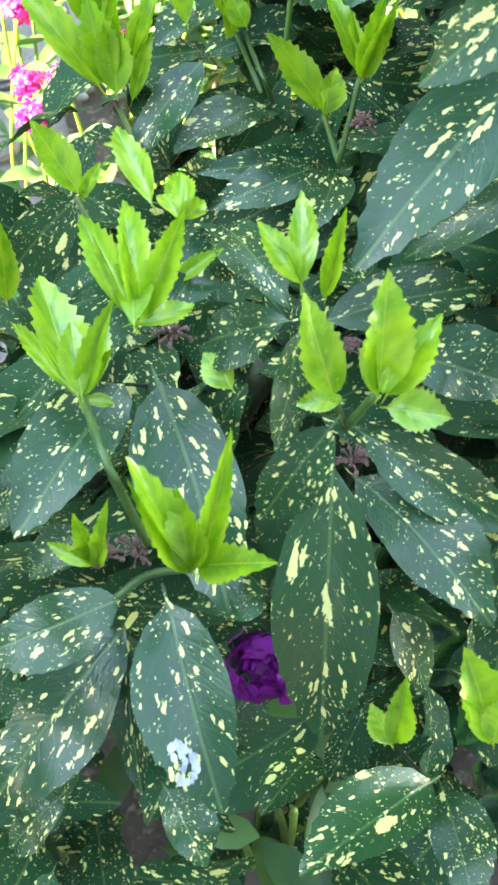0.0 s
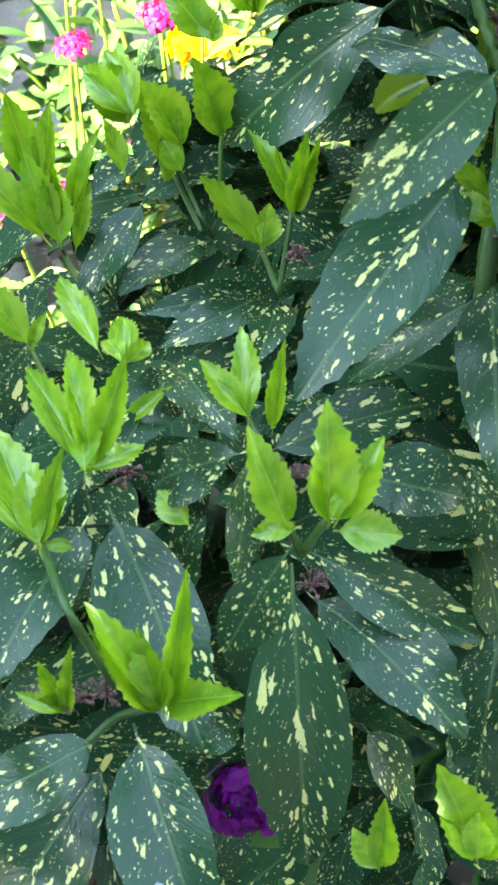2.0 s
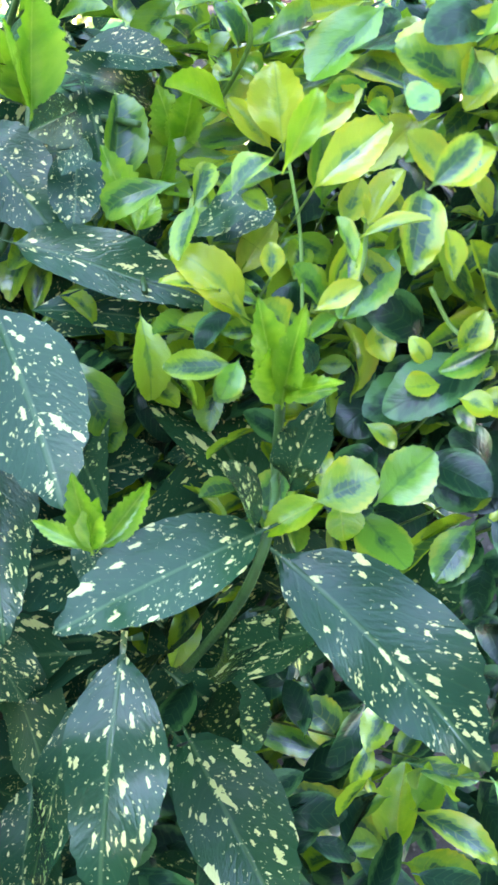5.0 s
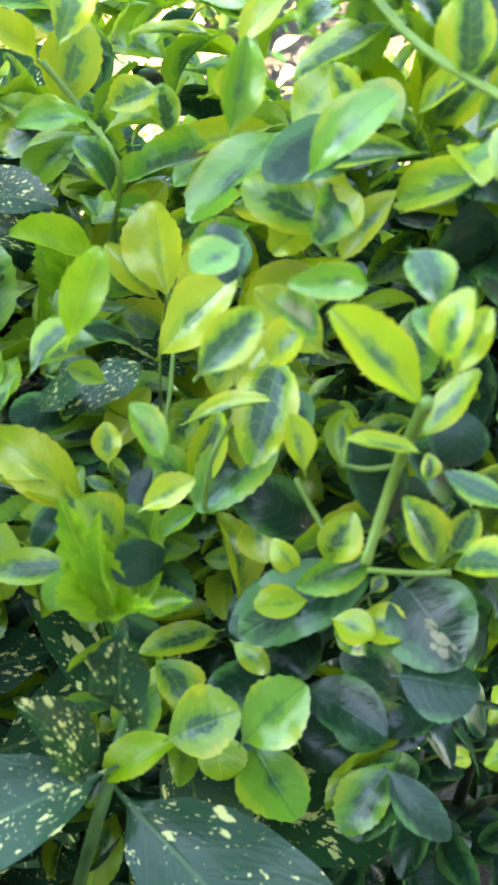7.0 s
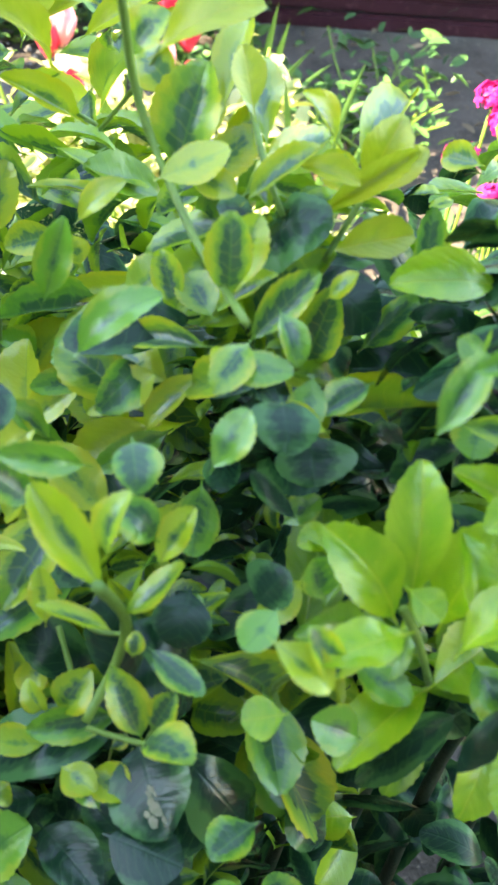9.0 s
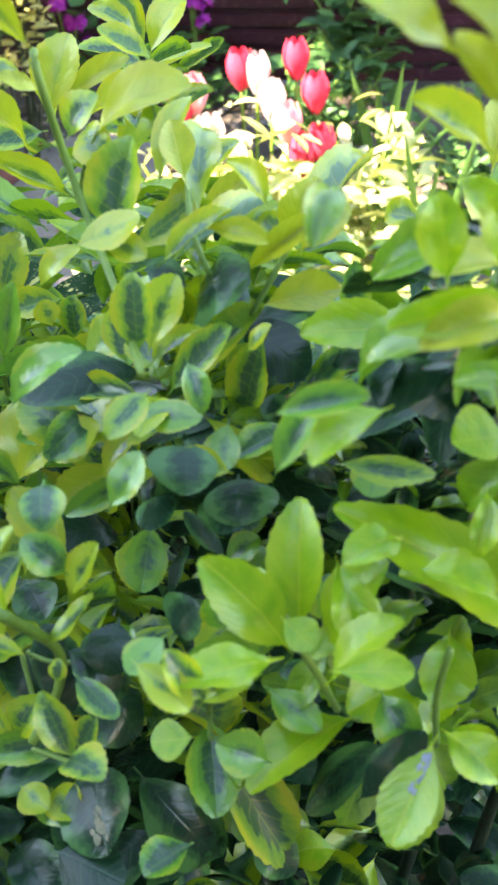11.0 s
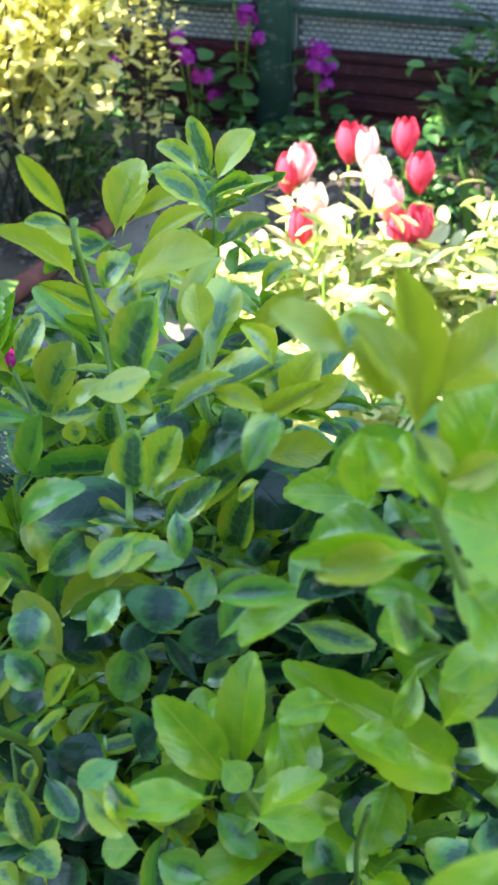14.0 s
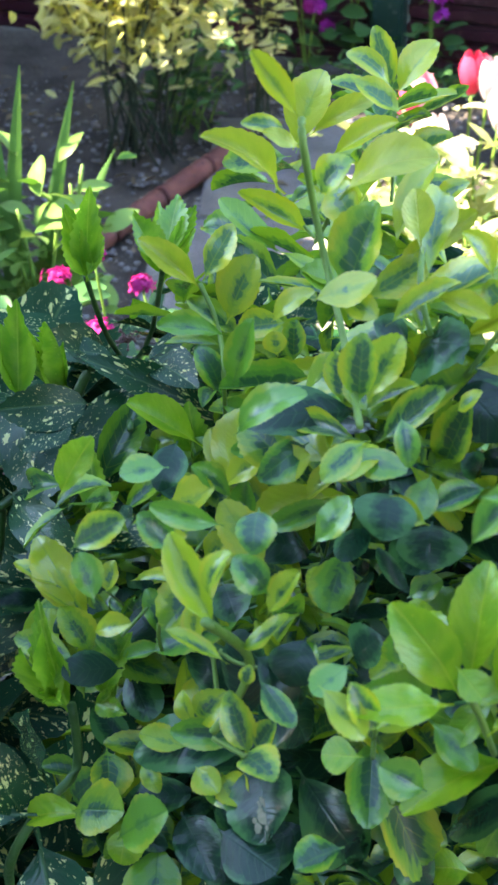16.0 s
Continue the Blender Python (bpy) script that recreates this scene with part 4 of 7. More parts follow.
EUONYMUS_YOUNG_1 = [
    (-0.038, 0.561, 0.888, -0.089, 0.564, 0.886, 0.0166, -36),
    (-0.118, 0.604, 0.803, -0.080, 0.596, 0.850, 0.0292, 47),
    (-0.005, 0.419, 0.971, 0.004, 0.415, 0.983, 0.0091, 48),
    (-0.085, 0.583, 0.908, -0.111, 0.575, 0.908, 0.0174, -35),
    (-0.085, 0.501, 0.942, -0.087, 0.504, 0.954, 0.0120, -34),
    (-0.025, 0.738, 0.981, -0.037, 0.751, 1.016, 0.0150, -33),
    (-0.020, 0.749, 0.975, 0.003, 0.763, 1.002, 0.0231, 36),
    (-0.029, 0.684, 1.005, -0.054, 0.690, 1.022, 0.0133, -44),
    (-0.026, 0.616, 1.018, -0.050, 0.621, 1.033, 0.0161, -44),
    (-0.075, 0.467, 1.081, -0.093, 0.472, 1.105, 0.0099, -43),
    (-0.084, 0.716, 0.955, -0.067, 0.733, 0.995, 0.0293, 33),
    (-0.081, 0.515, 1.050, -0.101, 0.510, 1.058, 0.0084, -44),
]
EUONYMUS_YOUNG_2 = [
    (-0.059, 0.659, 0.975, -0.024, 0.650, 0.998, 0.0171, 49),
    (-0.019, 0.727, 0.938, 0.014, 0.723, 0.957, 0.0222, 46),
    (-0.073, 0.577, 0.969, -0.108, 0.568, 0.996, 0.0117, -48),
    (-0.058, 0.581, 0.927, -0.099, 0.573, 0.940, 0.0110, -39),
    (-0.065, 0.433, 1.016, -0.041, 0.434, 1.025, 0.0166, 38),
    (-0.128, 0.580, 0.939, -0.112, 0.589, 0.966, 0.0183, 43),
    (-0.120, 0.618, 0.888, -0.103, 0.623, 0.928, 0.0279, 53),
    (-0.034, 0.433, 1.005, -0.006, 0.440, 1.020, 0.0124, 36),
    (-0.055, 0.435, 1.015, -0.040, 0.426, 1.012, 0.0114, 31),
    (0.011, 0.477, 1.003, -0.004, 0.476, 1.024, 0.0138, -57),
    (-0.027, 0.487, 0.987, -0.012, 0.498, 1.011, 0.0149, 30),
    (-0.086, 0.490, 0.969, -0.067, 0.492, 0.984, 0.0118, 42),
]
EUONYMUS_YOUNG_3 = [
    (0.009, 0.755, 0.890, 0.031, 0.761, 0.908, 0.0161, 39),
    (-0.110, 0.520, 0.844, -0.105, 0.543, 0.878, 0.0297, -15),
    (-0.111, 0.529, 0.836, -0.126, 0.551, 0.857, 0.0143, -36),
    (-0.113, 0.498, 0.860, -0.087, 0.493, 0.888, 0.0162, 35),
    (-0.081, 0.562, 0.764, -0.119, 0.587, 0.794, 0.0276, -39),
    (-0.139, 0.451, 0.873, -0.112, 0.439, 0.909, 0.0234, 40),
    (-0.111, 0.441, 0.848, -0.091, 0.445, 0.872, 0.0181, 21),
    (-0.118, 0.450, 0.844, -0.110, 0.454, 0.867, 0.0158, 16),
    (-0.182, 0.438, 0.817, -0.209, 0.463, 0.851, 0.0231, -36),
    (-0.195, 0.439, 0.840, -0.219, 0.451, 0.844, 0.0099, -31),
    (-0.168, 0.400, 0.849, -0.149, 0.395, 0.861, 0.0114, 29),
    (-0.147, 0.404, 0.880, -0.121, 0.390, 0.891, 0.0103, 32),
]
EUONYMUS_YOUNG_4 = [
    (-0.088, 0.415, 0.882, -0.108, 0.432, 0.906, 0.0203, -46),
    (-0.082, 0.430, 0.922, -0.067, 0.430, 0.936, 0.0180, 27),
    (-0.128, 0.377, 0.921, -0.116, 0.370, 0.939, 0.0145, 40),
    (-0.055, 0.504, 0.858, -0.059, 0.516, 0.867, 0.0153, -33),
    (-0.118, 0.414, 0.806, -0.121, 0.394, 0.801, 0.0154, 18),
    (-0.169, 0.436, 0.840, -0.165, 0.445, 0.853, 0.0116, -7),
    (-0.042, 0.483, 0.987, -0.015, 0.488, 1.005, 0.0176, 34),
    (-0.028, 0.460, 0.992, 0.017, 0.499, 0.994, 0.0154, 20),
    (-0.031, 0.487, 1.013, -0.012, 0.526, 1.032, 0.0154, 5),
    (0.030, 0.489, 0.976, 0.072, 0.553, 0.982, 0.0198, 6),
    (0.023, 0.474, 0.983, 0.010, 0.484, 0.995, 0.0154, -40),
    (0.079, 0.486, 0.984, 0.067, 0.499, 0.982, 0.0143, -39),
]
EUONYMUS_YOUNG_5 = [
    (-0.181, 0.434, 0.820, -0.215, 0.462, 0.833, 0.0143, -28),
    (-0.059, 0.444, 0.921, -0.085, 0.477, 0.923, 0.0275, -35),
    (-0.047, 0.436, 0.929, -0.068, 0.439, 0.903, 0.0154, -32),
    (-0.047, 0.488, 1.018, -0.059, 0.509, 1.029, 0.0176, -19),
    (-0.017, 0.473, 1.007, -0.009, 0.529, 1.017, 0.0198, 1),
]
EUONYMUS_OLD_1 = [
    (-0.099, 0.397, 0.806, -0.126, 0.417, 0.826, 0.0237, -26),
    (-0.096, 0.381, 0.779, -0.145, 0.378, 0.788, 0.0287, -21),
    (-0.086, 0.351, 0.818, -0.082, 0.313, 0.811, 0.0358, 12),
    (-0.091, 0.355, 0.849, -0.096, 0.373, 0.883, 0.0211, -22),
    (-0.125, 0.385, 0.746, -0.159, 0.377, 0.748, 0.0202, -18),
    (-0.143, 0.437, 0.800, -0.158, 0.448, 0.815, 0.0267, -26),
    (-0.049, 0.453, 0.944, -0.099, 0.442, 0.945, 0.0255, -32),
    (-0.125, 0.353, 0.771, -0.107, 0.319, 0.772, 0.0229, 14),
    (-0.078, 0.328, 0.763, -0.103, 0.327, 0.760, 0.0145, -16),
    (-0.164, 0.443, 0.773, -0.148, 0.411, 0.771, 0.0212, 14),
    (-0.108, 0.422, 0.861, -0.100, 0.402, 0.857, 0.0208, 19),
    (0.059, 0.543, 0.729, 0.055, 0.496, 0.703, 0.0208, 13),
]
EUONYMUS_OLD_2 = [
    (-0.023, 0.379, 0.902, -0.037, 0.393, 0.915, 0.0076, -35),
    (-0.097, 0.627, 0.787, -0.099, 0.596, 0.775, 0.0213, 4),
    (-0.079, 0.349, 0.747, -0.078, 0.314, 0.738, 0.0145, 10),
    (-0.088, 0.340, 0.759, -0.107, 0.356, 0.782, 0.0198, -23),
    (-0.158, 0.380, 0.726, -0.137, 0.364, 0.727, 0.0134, 17),
    (0.001, 0.469, 0.968, -0.022, 0.456, 0.961, 0.0230, -29),
    (-0.002, 0.449, 0.964, 0.020, 0.430, 0.948, 0.0261, 28),
    (-0.034, 0.374, 0.962, -0.037, 0.355, 0.954, 0.0253, -3),
    (-0.014, 0.397, 0.925, -0.016, 0.381, 0.914, 0.0303, -2),
    (-0.067, 0.456, 0.853, -0.098, 0.443, 0.866, 0.0218, -31),
    (-0.035, 0.427, 0.938, -0.016, 0.407, 0.933, 0.0165, 22),
    (-0.067, 0.357, 0.894, -0.074, 0.343, 0.881, 0.0217, -13),
]
EUONYMUS_OLD_3 = [
    (-0.046, 0.342, 0.900, -0.036, 0.343, 0.913, 0.0205, 36),
    (-0.160, 0.403, 0.820, -0.185, 0.390, 0.830, 0.0181, -28),
    (-0.126, 0.421, 0.947, -0.132, 0.400, 0.938, 0.0162, -14),
    (-0.026, 0.451, 0.984, -0.041, 0.449, 0.994, 0.0165, -43),
    (0.008, 0.423, 0.932, -0.000, 0.424, 0.942, 0.0140, -45),
    (-0.083, 0.377, 0.742, -0.085, 0.329, 0.736, 0.0388, 21),
    (-0.084, 0.403, 0.777, -0.113, 0.402, 0.771, 0.0193, -19),
    (-0.134, 0.396, 0.711, -0.116, 0.393, 0.724, 0.0187, 22),
    (-0.110, 0.435, 0.801, -0.103, 0.412, 0.794, 0.0211, 26),
    (-0.096, 0.413, 0.748, -0.134, 0.405, 0.745, 0.0297, -16),
    (-0.076, 0.390, 0.675, -0.109, 0.376, 0.668, 0.0320, -8),
    (-0.077, 0.329, 0.684, -0.099, 0.308, 0.672, 0.0190, 3),
]
EUONYMUS_OLD_4 = [
    (-0.107, 0.405, 0.701, -0.131, 0.404, 0.700, 0.0243, -18),
    (-0.046, 0.374, 0.716, -0.092, 0.372, 0.718, 0.0305, -17),
    (-0.124, 0.422, 0.752, -0.105, 0.422, 0.769, 0.0182, 22),
    (-0.096, 0.358, 0.818, -0.148, 0.363, 0.806, 0.0285, -30),
    (-0.066, 0.357, 0.760, -0.107, 0.341, 0.742, 0.0327, 0),
    (-0.040, 0.395, 0.761, -0.087, 0.399, 0.755, 0.0290, 0),
    (-0.078, 0.433, 0.782, -0.071, 0.402, 0.779, 0.0241, 0),
    (-0.085, 0.332, 0.706, -0.118, 0.323, 0.697, 0.0271, 0),
    (-0.094, 0.438, 0.750, -0.090, 0.405, 0.744, 0.0261, 0),
    (-0.088, 0.410, 0.719, -0.117, 0.399, 0.712, 0.0252, 0),
    (-0.059, 0.381, 0.734, -0.083, 0.393, 0.746, 0.0246, 0),
    (-0.039, 0.458, 0.930, -0.073, 0.523, 0.887, 0.0240, -35),
    (-0.033, 0.410, 0.936, -0.027, 0.423, 0.890, 0.0320, 176),
    (-0.015, 0.429, 0.906, -0.018, 0.378, 0.914, 0.0280, 14),
    (-0.041, 0.408, 0.913, -0.053, 0.380, 0.919, 0.0140, -1),
    (-0.102, 0.323, 0.804, -0.077, 0.307, 0.800, 0.0250, 18),
    (-0.087, 0.356, 0.883, -0.067, 0.353, 0.859, 0.0230, 37),
    (-0.018, 0.361, 0.752, -0.005, 0.348, 0.727, 0.0220, 28),
]
EUONYMUS_OLD_5 = [
    (-0.109, 0.312, 0.760, -0.098, 0.284, 0.747, 0.0160, 24),
    (-0.112, 0.353, 0.747, -0.101, 0.329, 0.750, 0.0210, 24),
    (-0.067, 0.362, 0.794, -0.037, 0.355, 0.739, 0.0320, 61),
    (-0.021, 0.456, 0.972, -0.001, 0.434, 0.994, 0.0330, 40),
    (-0.085, 0.368, 0.853, -0.066, 0.355, 0.829, 0.0300, 17),
]
EUONYMUS_OLIVE_1 = [
    (-0.057, 0.481, 0.868, -0.096, 0.465, 0.859, 0.0199, -23),
    (-0.074, 0.718, 0.960, -0.034, 0.725, 0.981, 0.0136, 43),
    (-0.087, 0.557, 1.003, -0.124, 0.550, 1.034, 0.0153, -50),
    (-0.075, 0.510, 1.047, -0.091, 0.506, 1.056, 0.0084, -47),
    (-0.054, 0.497, 1.032, -0.014, 0.496, 1.049, 0.0213, 42),
    (-0.021, 0.479, 1.017, -0.024, 0.489, 1.038, 0.0150, -12),
    (-0.002, 0.742, 0.859, 0.037, 0.754, 0.890, 0.0182, 37),
    (-0.135, 0.594, 0.925, -0.166, 0.594, 0.954, 0.0156, -43),
    (-0.017, 0.440, 1.014, 0.006, 0.430, 1.010, 0.0106, 34),
    (0.017, 0.454, 0.994, 0.030, 0.457, 1.022, 0.0189, 46),
    (0.023, 0.464, 0.987, 0.044, 0.463, 1.005, 0.0125, 42),
    (0.005, 0.450, 0.971, 0.037, 0.447, 0.977, 0.0160, 35),
]
EUONYMUS_OLIVE_2 = [
    (-0.001, 0.450, 0.988, 0.033, 0.445, 1.014, 0.0106, 43),
    (-0.155, 0.484, 0.798, -0.133, 0.486, 0.825, 0.0178, 26),
]
EUONYMUS_LIME_1 = [
    (0.013, 0.406, 0.842, 0.001, 0.394, 0.838, 0.0115, -3),
    (-0.011, 0.365, 0.904, -0.027, 0.362, 0.905, 0.0118, -22),
    (0.031, 0.405, 0.797, 0.008, 0.403, 0.799, 0.0187, -22),
    (-0.044, 0.308, 0.881, -0.059, 0.309, 0.880, 0.0157, -20),
    (0.019, 0.369, 0.711, -0.004, 0.368, 0.714, 0.0210, -17),
    (0.007, 0.386, 0.774, 0.017, 0.389, 0.786, 0.0183, 16),
    (-0.133, 0.540, 0.855, -0.171, 0.541, 0.881, 0.0208, -35),
    (-0.181, 0.421, 0.916, -0.164, 0.428, 0.945, 0.0147, 46),
    (-0.154, 0.373, 0.735, -0.160, 0.356, 0.724, 0.0202, 10),
    (-0.172, 0.361, 0.757, -0.206, 0.363, 0.748, 0.0169, -19),
    (-0.058, 0.318, 0.306, -0.034, 0.359, 0.363, 0.0342, -9),
]
LIME_BROAD_1 = [
    (-0.003, 0.315, 0.921, 0.002, 0.335, 0.964, 0.0200, 3),
    (-0.008, 0.315, 0.914, -0.035, 0.320, 0.956, 0.0205, -40),
    (-0.015, 0.290, 0.935, -0.048, 0.278, 0.943, 0.0168, -24),
    (-0.010, 0.304, 0.939, -0.001, 0.296, 0.932, 0.0127, 22),
    (0.003, 0.288, 0.924, 0.028, 0.292, 0.943, 0.0172, 25),
    (0.018, 0.326, 0.858, -0.026, 0.300, 0.855, 0.0227, -18),
    (0.011, 0.319, 0.947, 0.013, 0.300, 0.928, 0.0152, 7),
    (0.021, 0.295, 1.026, -0.003, 0.282, 1.019, 0.0144, -23),
    (0.030, 0.312, 0.961, 0.010, 0.302, 0.962, 0.0156, -22),
    (0.060, 0.417, 0.971, 0.014, 0.411, 0.980, 0.0214, -35),
    (0.051, 0.263, 1.074, 0.011, 0.256, 1.078, 0.0101, -34),
    (0.085, 0.336, 0.894, 0.012, 0.333, 0.959, 0.0287, -37),
]
LIME_BROAD_2 = [
    (0.064, 0.173, 1.067, 0.037, 0.150, 1.047, 0.0262, -17),
    (0.083, 0.230, 1.099, 0.047, 0.231, 1.115, 0.0264, -38),
    (0.054, 0.249, 1.110, 0.065, 0.261, 1.134, 0.0257, 25),
    (0.061, 0.307, 1.002, 0.043, 0.303, 1.005, 0.0191, -32),
    (0.078, 0.272, 1.028, 0.057, 0.257, 1.027, 0.0142, -24),
    (0.002, 0.274, 0.944, 0.026, 0.270, 0.943, 0.0126, 25),
    (0.034, 0.306, 0.949, 0.058, 0.294, 0.949, 0.0153, 25),
    (0.054, 0.206, 1.070, 0.064, 0.199, 1.062, 0.0141, 26),
    (0.054, 0.234, 1.087, 0.069, 0.220, 1.076, 0.0204, 26),
    (0.080, 0.222, 1.084, 0.070, 0.192, 1.069, 0.0187, -4),
    (0.069, 0.184, 1.064, 0.076, 0.187, 1.079, 0.0142, 33),
    (0.078, 0.238, 1.194, 0.066, 0.234, 1.200, 0.0139, -53),
]
LIME_BROAD_3 = [
    (0.080, 0.242, 1.180, 0.061, 0.236, 1.186, 0.0087, -46),
    (0.082, 0.250, 1.161, 0.071, 0.247, 1.165, 0.0114, -46),
    (0.081, 0.242, 1.146, 0.072, 0.242, 1.158, 0.0128, -58),
    (0.047, 0.235, 1.111, 0.039, 0.240, 1.123, 0.0066, -37),
    (0.045, 0.336, 0.867, 0.014, 0.317, 0.872, 0.0283, -23),
    (0.060, 0.316, 0.973, 0.053, 0.301, 0.959, 0.0102, -10),
    (0.079, 0.295, 0.871, 0.062, 0.277, 0.865, 0.0161, -13),
    (0.037, 0.282, 0.892, 0.018, 0.260, 0.870, 0.0214, -9),
    (0.043, 0.287, 0.891, 0.057, 0.269, 0.884, 0.0177, 21),
    (0.042, 0.274, 1.094, 0.032, 0.274, 1.105, 0.0102, -59),
    (0.010, 0.315, 0.906, 0.028, 0.314, 0.949, 0.0250, 44),
    (0.035, 0.290, 1.069, 0.033, 0.294, 1.093, 0.0130, -27),
]
LIME_BROAD_4 = [
    (0.050, 0.291, 1.071, 0.045, 0.294, 1.093, 0.0130, -50),
    (0.070, 0.266, 1.087, 0.050, 0.272, 1.087, 0.0140, -31),
    (0.061, 0.280, 1.055, 0.074, 0.260, 1.045, 0.0180, 21),
    (-0.013, 0.328, 0.899, -0.022, 0.366, 0.901, 0.0130, -5),
    (-0.000, 0.325, 0.894, 0.020, 0.330, 0.902, 0.0120, 23),
    (0.066, 0.286, 0.977, 0.084, 0.291, 1.002, 0.0170, 27),
    (0.028, 0.347, 0.908, 0.015, 0.325, 0.895, 0.0220, -11),
    (0.059, 0.341, 0.883, 0.047, 0.311, 0.874, 0.0210, -5),
    (0.051, 0.330, 0.829, 0.029, 0.302, 0.806, 0.0230, -8),
    (0.050, 0.307, 0.865, 0.066, 0.281, 0.866, 0.0180, 19),
    (0.057, 0.347, 0.819, 0.070, 0.360, 0.871, 0.0250, 16),
    (0.016, 0.336, 0.865, 0.049, 0.322, 0.851, 0.0200, 25),
]
LIME_BROAD_5 = [
    (0.074, 0.334, 0.904, 0.037, 0.337, 0.920, 0.0190, -30),
    (0.053, 0.283, 1.123, 0.065, 0.271, 1.113, 0.0150, 27),
]
LIME_OLIVE_1 = [
    (0.043, 0.261, 1.118, 0.036, 0.266, 1.161, 0.0143, -44),
    (0.046, 0.254, 1.132, 0.068, 0.261, 1.151, 0.0171, 38),
    (0.041, 0.249, 1.126, 0.023, 0.259, 1.152, 0.0107, -37),
    (0.025, 0.260, 1.141, 0.005, 0.259, 1.154, 0.0126, -45),
    (0.037, 0.260, 1.126, 0.026, 0.265, 1.143, 0.0082, -41),
    (0.044, 0.260, 1.074, 0.018, 0.253, 1.074, 0.0117, -33),
    (0.047, 0.240, 1.116, 0.061, 0.241, 1.123, 0.0088, 38),
    (0.080, 0.232, 1.140, 0.067, 0.209, 1.129, 0.0137, -13),
    (0.041, 0.248, 1.125, 0.049, 0.238, 1.119, 0.0061, 23),
    (0.060, 0.260, 1.096, 0.060, 0.272, 1.130, 0.0200, -9),
    (0.048, 0.280, 1.098, 0.070, 0.262, 1.099, 0.0120, 29),
    (0.140, 0.554, 0.936, 0.117, 0.554, 0.966, 0.0250, -59),
]
LIME_OLIVE_2 = [
    (0.068, 0.338, 1.041, 0.040, 0.323, 1.051, 0.0160, -32),
    (0.132, 0.555, 0.970, 0.142, 0.575, 0.998, 0.0190, 5),
]
LIME_GREEN_1 = [
    (-0.013, 0.329, 0.877, 0.003, 0.311, 0.872, 0.0143, 17),
    (-0.028, 0.328, 0.913, -0.030, 0.335, 0.926, 0.0168, -12),
    (0.027, 0.315, 0.882, 0.036, 0.299, 0.872, 0.0181, 15),
    (-0.018, 0.304, 0.867, -0.036, 0.305, 0.880, 0.0175, -27),
    (0.050, 0.267, 1.032, 0.042, 0.268, 1.051, 0.0148, -52),
    (0.086, 0.305, 0.889, 0.076, 0.289, 0.882, 0.0270, -10),
    (0.036, 0.365, 0.952, 0.029, 0.353, 0.945, 0.0166, -15),
    (0.098, 0.323, 0.881, 0.105, 0.303, 0.873, 0.0258, 13),
    (0.016, 0.327, 0.912, 0.012, 0.333, 0.928, 0.0221, -17),
    (0.081, 0.230, 1.119, 0.072, 0.233, 1.128, 0.0088, -43),
]
LIME_OLD_1 = [
    (0.014, 0.289, 0.859, 0.037, 0.291, 0.888, 0.0135, 34),
    (0.099, 0.313, 0.979, 0.081, 0.286, 0.968, 0.0193, -12),
    (0.027, 0.320, 0.847, 0.000, 0.336, 0.790, 0.0200, -48),
    (0.008, 0.370, 0.862, 0.034, 0.371, 0.885, 0.0310, 32),
    (0.043, 0.347, 0.876, 0.063, 0.318, 0.870, 0.0270, 14),
    (-0.005, 0.346, 0.808, -0.000, 0.318, 0.832, 0.0240, 26),
]
LIME_YOUNG_1 = [
    (0.056, 0.330, 1.086, 0.033, 0.328, 1.104, 0.0111, -56),
]
AUCUBA_SIDE_1 = [
    (-0.181, 0.610, 0.842, -0.200, 0.546, 0.801, 0.0387, -15),
    (-0.195, 0.630, 0.852, -0.239, 0.615, 0.863, 0.0248, -36),
    (-0.150, 0.707, 0.819, -0.183, 0.672, 0.801, 0.0289, -27),
    (-0.206, 0.567, 0.837, -0.226, 0.531, 0.815, 0.0308, -22),
]
AUCUBA_SHOOT_1 = [
    (-0.216, 0.678, 0.882, -0.212, 0.694, 0.935, 0.0169, 22),
    (-0.216, 0.676, 0.884, -0.227, 0.687, 0.927, 0.0145, -22),
    (-0.170, 0.694, 0.873, -0.187, 0.704, 0.914, 0.0151, -34),
    (-0.168, 0.686, 0.878, -0.170, 0.700, 0.923, 0.0155, 3),
    (-0.168, 0.686, 0.878, -0.149, 0.698, 0.920, 0.0146, 45),
    (-0.168, 0.690, 0.871, -0.147, 0.699, 0.904, 0.0119, 47),
    (-0.167, 0.414, 0.783, -0.174, 0.438, 0.814, 0.0180, -27),
    (-0.171, 0.410, 0.790, -0.155, 0.422, 0.826, 0.0156, 7),
    (-0.174, 0.405, 0.791, -0.155, 0.389, 0.802, 0.0117, 30),
    (-0.179, 0.402, 0.801, -0.177, 0.414, 0.822, 0.0111, -16),
]
